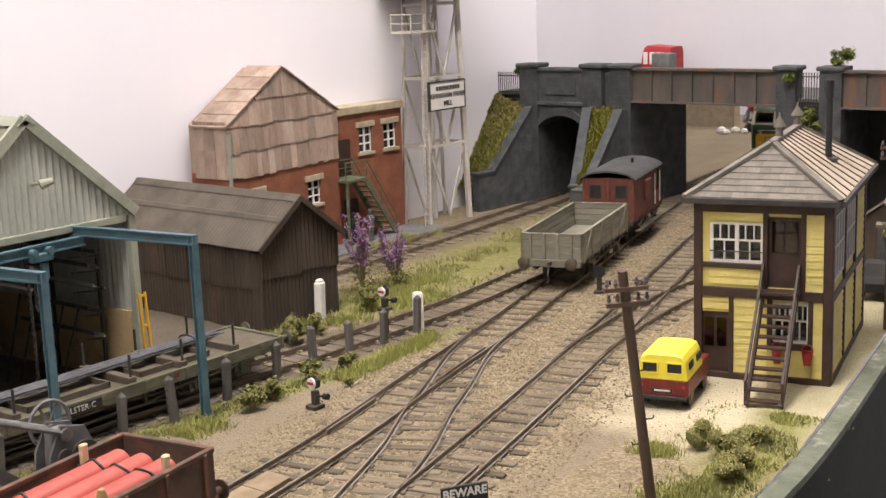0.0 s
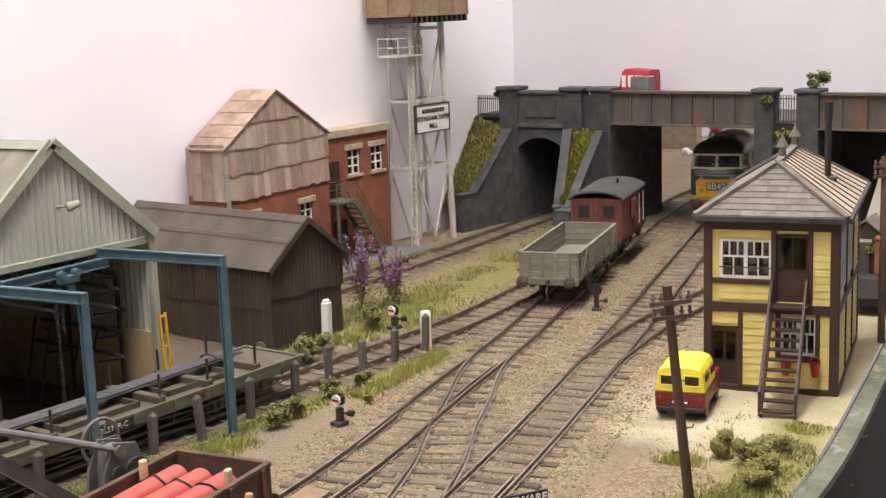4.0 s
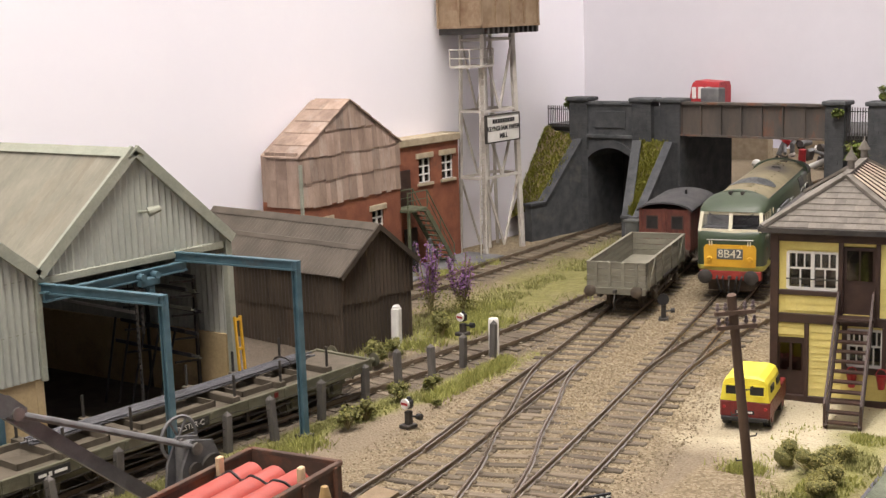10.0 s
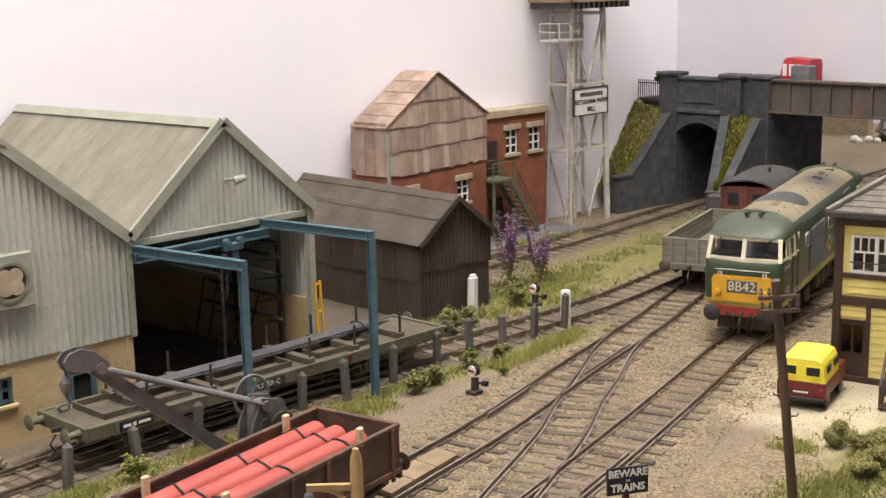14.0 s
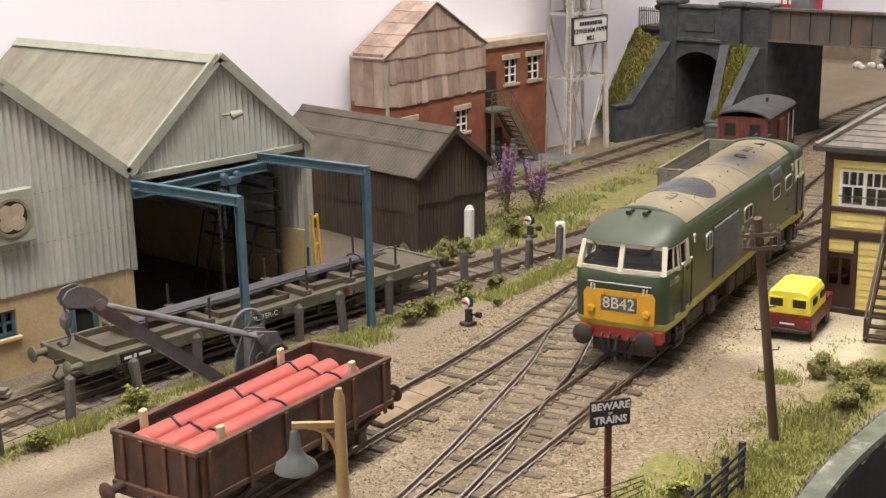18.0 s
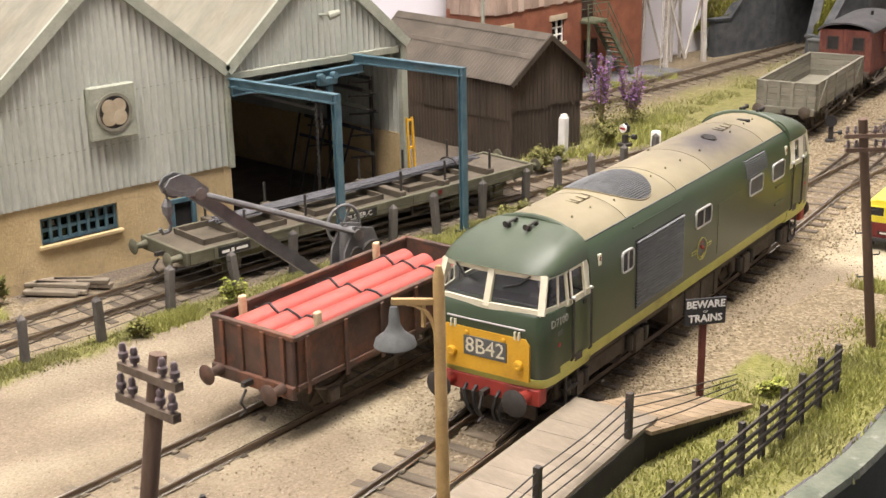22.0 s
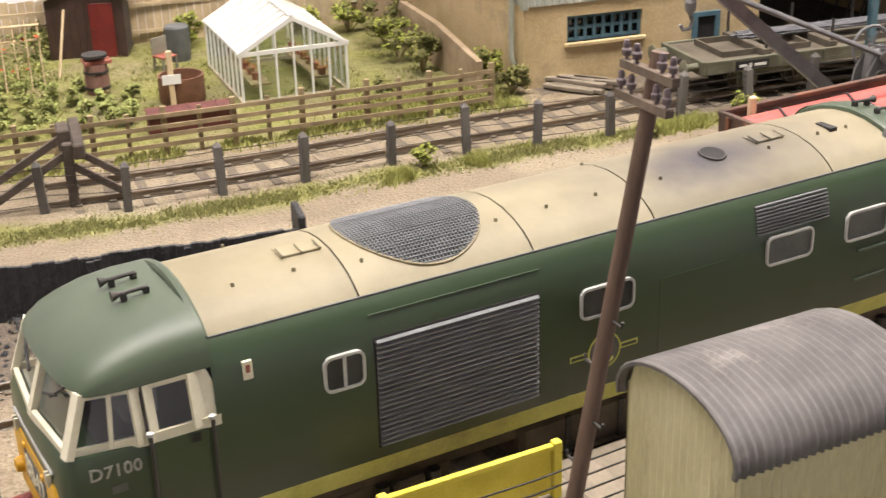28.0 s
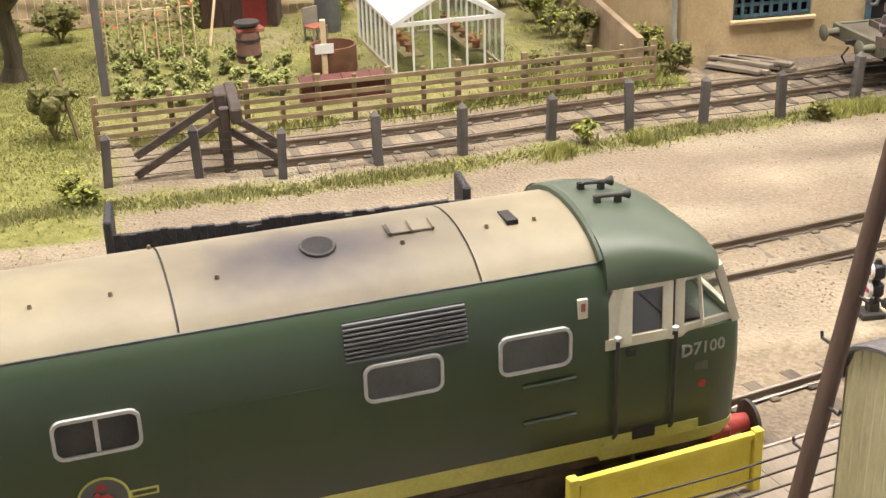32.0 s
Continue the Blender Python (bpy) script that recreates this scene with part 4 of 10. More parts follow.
    # round emblem plaque
    px0, px1, pz0, pz1 = -1.17, 0.34, 4.15, 5.78
    pla = part("plaque", leaned(Solid().box(px0, yf - 0.3, pz0, px1, yf - 0.05, pz1, 0.04)), M_TRIM, ob, "square concrete plaque with a round four-lobed emblem")
    cx, cz = (px0 + px1) / 2, (pz0 + pz1) / 2
    hoop = [[(cx + q * math.cos(a), y, cz + q * math.sin(a)) for q, y in ((0.50, yf - 0.28), (0.50, yf - 0.34), (0.59, yf - 0.34), (0.59, yf - 0.28))] for a in np.linspace(0, 2 * math.pi, 29)]
    s = Solid().loft(hoop, caps=False)
    part("ring", leaned(s), M_GREYWOOD, pla)
    for a in (45, 135, 225, 315):
        c, d = cx + 0.24 * math.cos(radians(a)), cz + 0.24 * math.sin(radians(a))
        disc = [(c + 0.235 * math.cos(2 * math.pi * i / 18), d + 0.235 * math.sin(2 * math.pi * i / 18)) for i in range(18)]
        part("lobe", leaned(Solid().prism(disc, "y", yf - 0.33 - 0.004 * (a // 90), yf - 0.28)), M_STONE, pla)
    # flat dark disc behind the lobes: a hollow's shade put into colour
    disc = [(cx + 0.54 * math.cos(2 * math.pi * i / 28), cz + 0.54 * math.sin(2 * math.pi * i / 28)) for i in range(28)]
    part("recess", leaned(Solid().prism(disc, "y", yf - 0.308, yf - 0.29)), M_BLACKMETAL, pla, "flat black disc for the shade behind the lobes")
    for z in (3.9, 5.45):
        part("sheet_lap", leaned(Solid().beam((xl + 0.1, yf - 0.045, z), (xv - 0.1, yf - 0.045, z + 0.06), 0.012, 0.035)), M_TRIM, ob)
    # lamp on the right gable
    lamp = part("gable_lamp", leaned(Solid().cyl((7.6, yf - 0.05, 6.95), (7.7, yf - 0.5, 7.0), 0.05, n=8).cyl((7.62, yf - 0.45, 6.95), (7.95, yf - 0.62, 7.05), 0.16, 0.1, n=10)), M_TRIM, ob, "small grey floodlight")
    # the company board on the side wall
    a, b, z0, z1 = yf + 1.5, yf + 9.9, 2.86, 4.12
    brd = part("name_board", leaned(Solid().box(xl - 0.16, a, z0, xl - 0.04, b, z1, 0.02)), M_CREAM, ob, "long cream name board with blue lettering")
    s = Solid()
    for p, q, r, t in ((a, b, z0, z0 + 0.06), (a, b, z1 - 0.06, z1), (a, a + 0.06, z0, z1), (b - 0.06, b, z0, z1)):
        s.box(xl - 0.19, p, r, xl - 0.15, q, t)
    part("border", leaned(s), M_TRIM, brd)
    # the firm's lettering appears as plain bars
    sk = Matrix(((1, LEAN, 0, -LEAN * 3.745), (0, 1, 0, 0), (0, 0, 1, 0), (0, 0, 0, 1)))
    s = Solid()
    y = b - 0.45
    for length in (3.3, 3.6):
        k = y
        while k > y - length + 0.2:
            s.box(xl - 0.185, k - 0.26, 3.50, xl - 0.16, k, 3.90)
            k -= 0.34
        y -= length + 0.25
    for y0, length in ((b - 2.9, 1.3), (b - 4.4, 1.3)):
        s.box(xl - 0.185, y0 - length, 3.10, xl - 0.16, y0, 3.30)
    tagged(part("lettering", leaned(s), M_BLUE, brd), kind="stuff")
    return ob


build_shed()


# ---- dark hut with a corrugated roof ----
def build_hut():
    ob = thing("store_hut", 17.39, 4.56, 0, -1.7, "dark brown tarred corrugated hut with a low-pitched dusty roof", "hut")
    w, d, e, r = 3.95, 9.6, 3.2, 4.73
    lean = -0.12
    top = lambda x: e + (r - e) * (1 - abs(x - w / 2) / (w / 2))
    s = wavy_wall(Solid(), 0, w, 0, lambda x: -0.1, top, 0.2, 0.03)
    part("front_wall", s, M_TARSHEET, ob)
    part("core", Solid().prism([(0.05, -0.1), (w - 0.05, -0.1), (w - 0.05, e - 0.05), (w / 2, r - 0.08), (0.05, e - 0.05)], "y", 0.06, d), M_TARSHEET, ob)
    s = Solid()
    wavy = wavy_wall(Solid(), 0, d, 0, lambda x: -0.1, lambda x: e, 0.2, 0.03)
    wavy.v = [(y, x, z) for x, y, z in wavy.v]
    part("side_wall", wavy, M_TARSHEET, ob)
    k = (r - e) / (w / 2)
    for side in (-1, 1):
        xe = w / 2 + side * (w / 2 + 0.22)
        part("roof_slope", wavy_slope(Solid(), (xe, e - 0.2 * k + 0.05), (w / 2, r + 0.05), (-0.25, d), 0.2, 0.03), M_TARROOF, ob)
        part("barge_board", Solid().beam((xe, -0.27, e - 0.2 * k), (w / 2, -0.27, r), 0.08, 0.2), M_TARSHEET, ob)
        s = Solid().add([(w / 2 + side * a, y, r + 0.09 - k * a + dz) for y in (-0.3, d) for a, dz in ((w / 4 + 0.1, 0.0), (w / 4 - 0.02, 0.06), (w / 4 - 0.1, 0.0))], [(0, 1, 4, 3), (1, 2, 5, 4)])
        part("roof_lap", s, M_TARROOF, ob)
    part("ridge_cap", Solid().prism([(w / 2 - 0.25, r - 0.1), (w / 2, r + 0.14), (w / 2 + 0.25, r - 0.1), (w / 2, r + 0.04)], "y", -0.3, d), M_TARROOF, ob)
    random.seed(23)
    for k in range(6):
        x0, x1 = -0.02 + k * (w + 0.04) / 6, -0.02 + (k + 1) * (w + 0.04) / 6
        lap = wavy_wall(Solid(), x0 + 0.01, x1 - 0.01, -0.045 - 0.012 * (k % 2), lambda x: 1.95 - 0.05 * (k % 3), lambda x: top(min(max(x, 0), w)) - 0.06, 0.2, 0.03)
        part("upper_sheet", lap, M_TARSHEET, ob)
    for k in range(7):
        a, b = 0.05 + k * 1.36, 0.05 + (k + 1) * 1.36 - 0.02
        lap = wavy_wall(Solid(), a, b, 0, lambda x: 1.55 - 0.06 * (k % 2), lambda x: e - 0.03, 0.2, 0.03)
        lap.v = [(y - 0.045 - 0.01 * (k % 2), x, z) for x, y, z in lap.v]
        part("upper_sheet", lap, M_TARSHEET, ob)


build_hut()


# ---- mill buildings against the backscene ----
def sash(parent, x, z, w, h, y, cols=2, rows=3, lintel=True):
    win = part("window", Solid().box(x, y + 0.16, z, x + w, y + 0.19, z + h), M_DARKGLASS, parent)
    s = Solid()
    for i in range(cols + 1):
        a = x + w * i / cols
        s.box(a - 0.045, y + 0.08, z, a + 0.045, y + 0.15, z + h)
    for j in range(rows + 1):
        b = z + h * j / rows
        s.box(x, y + 0.085, b - 0.035, x + w, y + 0.145, b + 0.035)
    part("sash", s, M_WHITE, win, "white glazing bars")
    # black sheet behind the glass stands for the dim room
    part("back", Solid().box(x - 0.05, y + 0.4, z - 0.05, x + w + 0.05, y + 0.44, z + h + 0.05), M_DARK, win)
    if lintel:
        part("lintel", Solid().box(x - 0.22, y - 0.06, z + h, x + w + 0.22, y + 0.1, z + h + 0.28, 0.02), M_STONE, win)
        part("sill", Solid().box(x - 0.15, y - 0.1, z - 0.16, x + w + 0.15, y + 0.15, z, 0.02), M_STONE, win)
    return win


def build_mill():
    ob = thing("mill_building", 23.34, 12.55, 0, 5.7, "red brick mill with a pinkish shingle-clad upper storey and gabled roof", "building")
    w, d, zb, ze, zr, xa = 7.75, 2.2, 4.42, 6.66, 8.95, 3.84
    part("lower_wall", wall_with_holes(0, w, -0.2, zb + 0.1, 0, 0.5, [(5.35, 2.35, 0.95, 1.1), (1.2, 2.35, 0.95, 1.1)]), M_BRICK, ob)
    part("side_wall", Solid().box(0.02, 0.5, -0.2, 0.4, d, zb + 0.1), M_BRICK, ob)
    part("side_wall", Solid().box(w - 0.4, 0.5, -0.2, w, d, zb + 0.1), M_BRICK, ob)
    sash(ob, 5.35, 2.35, 0.95, 1.1, 0)
    sash(ob, 1.2, 2.35, 0.95, 1.1, 0)
    core = Solid().prism([(0.03, zb), (w - 0.03, zb), (w - 0.03, ze), (xa, zr - 0.06), (0.03, ze)], "y", 0.05, d)
    part("upper_wall", core, M_CLAD, ob)
    # shingle sheets in overlapping courses on the gable, the side and the roof
    tops = lambda x: ze + (zr - ze) * (1 - (xa - x) / xa if x < xa else 1 - (x - xa) / (w - xa))
    for row in range(4):
        z0 = zb - 0.12 + row * 1.12
        x = -0.05
        while x < w:
            b = random.uniform(0.32, 0.62)
            x1 = min(x + b, w + 0.04)
            za, zc = min(z0 + 1.25, tops(max(x, 0)) - 0.02), min(z0 + 1.25, tops(min(x1, w)) - 0.02)
            dz = random.uniform(-0.09, 0.05) - (0.12 if x > w * 0.45 and row == 0 else 0) * 0
            if min(za, zc) > z0 + dz + 0.06:
                t = 0.06 + 0.02 * random.random()
                s = Solid().add([(x, -t, z0 + dz), (x1, -t, z0 + dz), (x1, -0.02, zc), (x, -0.02, za), (x, 0.06, z0 + dz), (x1, 0.06, z0 + dz), (x1, 0.06, zc), (x, 0.06, za)], [(0, 1, 2, 3), (4, 7, 6, 5), (0, 4, 5, 1), (1, 5, 6, 2), (2, 6, 7, 3), (3, 7, 4, 0)])
                part("shingle", s, M_CLAD, ob)
            x = x1 + 0.008
    for row in range(2):
        for k in range(3):
            y0 = 0.03 + k * 0.62
            z0 = zb - 0.1 + row * 1.24
            part("shingle", Solid().box(-0.07, y0, z0, 0.04, y0 + 0.6, z0 + 1.27), M_CLAD, ob)
    for side, xe in ((-1, 0.0), (1, w)):
        n = 5
        for i in range(n):
            for k in range(2):
                f0, f1 = i / n, (i + 1) / n + 0.03
                p = lambda f: (xe + side * 0.15 * (1 - f) + (xa - xe) * f, ze - 0.1 * (1 - f) + (zr - ze) * f)
                (xa0, za0), (xb0, zb0) = p(f0), p(min(f1, 1))
                y0, y1 = -0.12 + k * 1.02, -0.12 + (k + 1) * 1.02
                lift = 0.07
                s = Solid().add([(xa0, y0, za0 + lift), (xa0, y1, za0 + lift), (xb0, y1, zb0 + 0.02), (xb0, y0, zb0 + 0.02), (xa0, y0, za0), (xa0, y1, za0), (xb0, y1, zb0 - 0.03), (xb0, y0, zb0 - 0.03)], [(0, 1, 2, 3), (7, 6, 5, 4), (0, 4, 5, 1), (1, 5, 6, 2), (2, 6, 7, 3), (3, 7, 4, 0)])
                part("roof_sheet", s, M_CLAD, ob)
    part("downpipe", Solid().cyl((-0.02, -0.14, -0.1), (-0.02, -0.14, 6.3), 0.09, n=8), M_TRIM, ob, "green-grey downpipe", smooth=True)


def build_annexe():
    ob = thing("mill_annexe", 31.1, 14.0, 0, 0, "flat-roofed red brick annexe with white sash windows and an iron stair", "building")
    w = 5.5
    part("wall", wall_with_holes(0, w, -0.2, 6.15, 0, 0.4, [(2.25, 4.2, 0.95, 1.25), (4.1, 4.2, 0.95, 1.25)]), M_BRICK, ob)
    part("return_wall", Solid().box(w - 0.4, 0.4, -0.2, w, 1.1, 6.15), M_BRICK, ob)
    part("parapet", Solid().box(-0.1, -0.12, 6.15, w + 0.12, 1.1, 6.55, 0.04), M_STONE, ob, "pale stone parapet coping")
    sash(ob, 2.25, 4.2, 0.95, 1.25, 0)
    sash(ob, 4.1, 4.2, 0.95, 1.25, 0)
    part("door", Solid().box(0.5, -0.06, 3.05, 1.5, -0.01, 5.0), M_SBBROWN, ob, "dark upstairs door")
    part("door", Solid().box(0.9, -0.06, 0, 1.9, -0.01, 2.0), M_SBBROWN, ob, "dark ground-floor door")
    # iron stair
    st = thing("iron_stair", 31.15, 12.75, 0, 0, "olive green iron outside stair with a landing and handrails", "stair")
    part("landing", Solid().box(-0.2, 0, 3.05, 1.3, 1.2, 3.2, 0.02), M_IRON_GREEN, st)
    for k in range(11):
        x, z = 1.35 + k * 0.185, 2.95 - k * 0.28
        part("tread", Solid().box(x, 0.05, z - 0.05, x + 0.27, 0.95, z, 0.01), M_IRON_GREEN, st)
    for y in (0.02, 0.96):
        part("stringer", Solid().beam((1.25, y, 3.0), (3.4, y, -0.02), 0.06, 0.24), M_IRON_GREEN, st)
        part("handrail", Solid().tube([(-0.2, y, 4.05), (1.3, y, 4.05), (3.35, y, 1.0), (3.35, y, 0)], 0.035).tube([(1.3, y, 3.2), (1.3, y, 4.05)], 0.035).tube([(-0.2, y, 3.2), (-0.2, y, 4.05)], 0.035).tube([(2.3, y, 1.6), (2.3, y, 2.55)], 0.03).tube([(-0.2, y, 3.65), (1.3, y, 3.65), (3.35, y, 0.5)], 0.025), M_IRON_GREEN, st)
    part("post", Solid().box(-0.15, 0.02, 0, -0.03, 0.14, 3.05), M_IRON_GREEN, st)
    # paved strip at the foot
    whole("mill_platform", Solid().box(24, 11.55, -0.2, 37.2, 14.0, 0.06, 0.03), M_VANROOF, 0, 0, 0, 0, "smooth grey paved strip beside the mill", "pavement", kind="structure")


M_IRON_GREEN = surface("olive_green_iron", (0.075, 0.088, 0.05), (0.13, 0.145, 0.09), 0.65, size=0.4, grain=0.05, dirt=(0.12, 0.08, 0.05), dirt_at=0.66)
build_mill()
build_annexe()


# ---- water tower ----
def build_tower():
    ob = thing("water_tower", 38.75, 13.55, 0, 0, "tall dirty cream steel trestle tower carrying a rusty tan water tank", "water tower")
    a0, a1, b0, b1, h = 1.66, 1.28, 0.85, 0.72, 11.7
    legs = {}
    for sx in (-1, 1):
        for sy in (-1, 1):
            p, q = (sx * a0, sy * b0, -0.1), (sx * a1, sy * b1, h)
            legs[sx, sy] = (Vector(p), Vector(q))
            part("leg", Solid().beam(p, q, 0.24, 0.24) if sy < 0 else Solid().beam(p, q, 0.15, 0.15), M_TOWER, ob)

    def on(sx, sy, z):
        p, q = legs[sx, sy]
        return p + (q - p) * (z / h)

    for za, zb in ((0.4, 4.1), (4.1, 7.6), (7.6, 11.3)):
        for (u, v) in (((-1, -1), (1, -1)), ((-1, 1), (1, 1)), ((-1, -1), (-1, 1)), ((1, -1), (1, 1))):
            part("girt", Solid().beam(on(*u, zb), on(*v, zb), 0.10, 0.15), M_TOWER, ob)
            if u[1] != v[1]:
                continue
            mid, thick = (on(*u, za) + on(*v, za)) / 2, 0.14 if u[1] < 0 else 0.09
            part("brace", Solid().beam(on(*u, zb), mid, 0.08, thick), M_TOWER, ob)
            part("brace", Solid().beam(on(*v, zb), mid, 0.08, thick), M_TOWER, ob)
    part("riser_pipe", Solid().cyl((0.2, 0.3, 0), (0.2, 0.3, h), 0.11, n=10), M_TOWER, ob, smooth=True)
    # access ladder and lookout platform
    lad = part("ladder", Solid().beam((-1.75, -0.9, 0), (-1.45, -0.9, 10.0), 0.05, 0.07).beam((-2.15, -0.9, 0), (-1.85, -0.9, 10.0), 0.05, 0.07), M_TOWER, ob)
    for k in range(30):
        z = 0.3 + k * 0.32
        x = -1.95 + 0.30 * z / 10
        part("rung", Solid().beam((x - 0.2, -0.9, z), (x + 0.2, -0.9, z), 0.04, 0.04), M_TOWER, lad)
    part("platform", Solid().box(-2.9, -1.1, 9.9, -0.9, 0.2, 10.02), M_TOWER, ob)
    s = Solid()
    for z in (10.4, 10.85):
        s.tube([(-2.9, 0.2, z), (-2.9, -1.1, z), (-0.9, -1.1, z)], 0.035)
    for x, y in ((-2.9, 0.2), (-2.9, -1.1), (-1.9, -1.1), (-0.9, -1.1)):
        s.tube([(x, y, 10.0), (x, y, 10.85)], 0.035)
    part("railing", s, M_TOWER, ob)
    # tank of flanged plates
    tank = part("tank", Solid().box(-2.5, -1.6, 11.95, 2.5, 1.2, 15.4, 0.05), M_TANK, ob, "rusty tan panelled tank")
    for x in (-2.5, -1.25, 0.0, 1.25, 2.5):
        part("flange", Solid().box(x - 0.06, -1.68, 11.95, x + 0.06, -1.6, 15.4), M_TANK, tank)
    for y in (-1.6, -0.2, 1.2):
        part("flange", Solid().box(-2.58, y - 0.06, 11.95, -2.5, y + 0.06, 15.4), M_TANK, tank)
    for z in (11.98, 13.7):
        part("flange", Solid().box(-2.59, -1.69, z - 0.05, 2.59, -1.6, z + 0.07).box(-2.59, -1.69, z - 0.05, -2.5, 1.2, z + 0.07), M_TANK, tank)
    for k in range(12):
        x = -2.4 + k * 0.436
        part("joist", Solid().box(x - 0.08, -1.65, 11.6, x + 0.08, 1.2, 11.93), M_BLACKMETAL, ob)
    # the mill's name board
    brd = part("sign_board", Solid().box(-1.75, -1.22, 5.97, 1.1, -1.1, 7.36, 0.02), M_WHITE, ob, "cream mill name board with black capitals")
    s = Solid()
    for b in ((-1.8, 1.15, 5.92, 5.98), (-1.8, 1.15, 7.35, 7.41), (-1.8, -1.74, 5.92, 7.41), (1.09, 1.15, 5.92, 7.41)):
        s.box(b[0], -1.25, b[2], b[1], -1.08, b[3])
    part("frame", s, M_BLACKMETAL, brd)
    for text, z in (("KEYNSHAM PAPER", 6.66), ("MILL", 6.25)):
        writing("lettering", text, 0.36 if len(text) < 12 else 0.35, M_BLACK, brd, at_place(-0.32, -1.23, z, 90), 0.01, bold=0.006)
    s = Solid()
    for k in range(9):
        s.box(-1.26 + k * 0.22, -1.24, 6.94, -1.10 + k * 0.22, -1.21, 7.16)
    tagged(part("name_bar", s, M_BLACK, brd), kind="stuff")


build_tower()


# ---- road bridge ----
def brick_courses(s, x, y0, y1, z0, z1, course=0.22, long=0.55, proud=0.02):
    """Bricks standing proud of a face that looks to -x."""
    z, row = z0, 0
    while z + course * 0.8 <= z1:
        y = y0 - (long / 2 if row % 2 else 0)
        while y < y1:
            a, b = max(y, y0) + 0.012, min(y + long, y1) - 0.012
            if b - a > 0.08:
                s.box(x - proud - 0.012 * random.random(), a, z + 0.01, x, b, min(z + course, z1) - 0.012)
            y += long
        z += course
        row += 1
    return s


def pier(parent, y0, y1, z0, z1, x=46.2, deep=0.9, cap=True):
    pr = part("pier", Solid().box(x, y0, z0, x + deep, y1, z1), M_BLUEBRICK, parent, "sooty brick pier")
    part("brickwork", brick_courses(Solid(), x, y0, y1, z0, z1), M_BLUEBRICK, pr, mend=False)
    if cap:
        part("cap", Solid().box(x - 0.16, y0 - 0.14, z1, x + deep + 0.14, y1 + 0.14, z1 + 0.22, 0.05), M_BLUEBRICK, pr)
    return pr


def build_bridge():
    ob = thing("road_bridge", 0, 0, 0, 0, "sooty blue-brick road bridge with rusty plate girder spans", "bridge", kind="structure")
    x, xb, top = 46.2, 50.3, 7.5
    # deck and roadway reach on unseen to x 57, to shade the track below
    part("deck", Solid().box(x + 0.5, -10.6, 5.7, 57.0, WALL_Y - 0.05, 5.95), M_DARK, ob)
    part("roadway", Solid().box(x + 0.45, -10.6, 5.95, 57.0, WALL_Y - 0.05, 6.1), M_VANROOF, ob)
    # arch between the first two piers
    ya, yc, zs, zk = 9.1, 12.1, 4.25, 4.88
    s = Solid()
    n = 14
    edge = [(ya + (yc - ya) * i / n, zs + (zk - zs) * math.sin(math.pi * i / n) ** 0.8) for i in range(n + 1)]
    for (y0, z0), (y1, z1) in zip(edge[:-1], edge[1:]):
        s.prism([(y0, z0), (y1, z1), (y1, 5.5), (y0, 5.5)], "x", x + 0.1, xb)
    part("arch", s, M_BLUEBRICK, ob)
    s = Solid()
    for (y0, z0), (y1, z1) in zip(edge[:-1], edge[1:]):
        s.prism([(y0, z0), (y1, z1), (y1, z1 + 0.42), (y0, z0 + 0.42)], "x", x - 0.03, x + 0.1)
    part("arch_ring", s, M_BLUEBRICK, ob)
    par = part("parapet", Solid().box(x + 0.12, 9.1, 5.5, x + 0.6, 12.15, 7.35), M_BLUEBRICK, ob)
    part("coping", Solid().box(x - 0.02, 9.1, 7.3, x + 0.7, 12.15, 7.5, 0.04).box(x - 0.06, 9.1, 5.42, x + 0.3, 12.15, 5.62, 0.03), M_BLUEBRICK, par)
    part("panel", Solid().box(x + 0.04, 9.6, 6.0, x + 0.12, 11.6, 6.95, 0.02), M_BLUEBRICK, par)
    pier(ob, 12.1, 13.3, -0.1, top)
    pier(ob, 7.9, 9.15, -0.1, top)
    pier(ob, 6.1, 7.35, -0.1, top)
    part("link_wall", Solid().box(x + 0.35, 7.3, -0.1, x + 0.8, 7.95, 7.25), M_BLUEBRICK, ob)
    pier(ob, -3.15, -2.15, -0.1, top)
    pier(ob, -5.5, -4.4, -0.1, top)
    pier(ob, -10.3, -9.1, -0.1, top + 0.15)
    for y0, y1, xe in ((12.12, 13.3, xb), (6.15, 9.1, 52.4), (-5.45, -4.4, xb), (-3.1, -2.2, xb), (-10.3, -9.1, xb)):
        part("abutment", Solid().box(x + 0.85, y0, -0.1, xe, y1, 5.5), M_BLUEBRICK, ob, "dark brick abutment")
    part("infill_wall", Solid().box(x + 0.6, -4.45, -0.1, x + 0.9, -3.1, 5.6), M_BLUEBRICK, ob)
    # plate girders
    for y0, y1 in ((-2.2, 6.1), (-9.1, -5.4)):
        g = part("girder", Solid().box(x + 0.22, y0, 5.76, x + 0.36, y1, 7.5), M_GIRDER, ob, "rusty grey plate girder")
        part("flange", Solid().box(x, y0, 7.42, x + 0.58, y1, 7.54), M_GIRDER, g)
        part("flange", Solid().box(x, y0, 5.70, x + 0.58, y1, 5.80), M_GIRDER, g)
        n = 7 if y1 - y0 > 5 else 3
        for i in range(n + 1):
            y = y0 + (y1 - y0) * i / n
            part("stiffener", Solid().box(x + 0.08, y - 0.035, 5.80, x + 0.24, y + 0.035, 7.42), M_GIRDER, g)
    # added black sheets close the arch and side span, standing for their shade
    part("end_wall", Solid().box(50.05, 9.2, -0.1, 50.25, 12.1, 5.5), M_DARK, ob, "black sheet for the shade inside the arch")
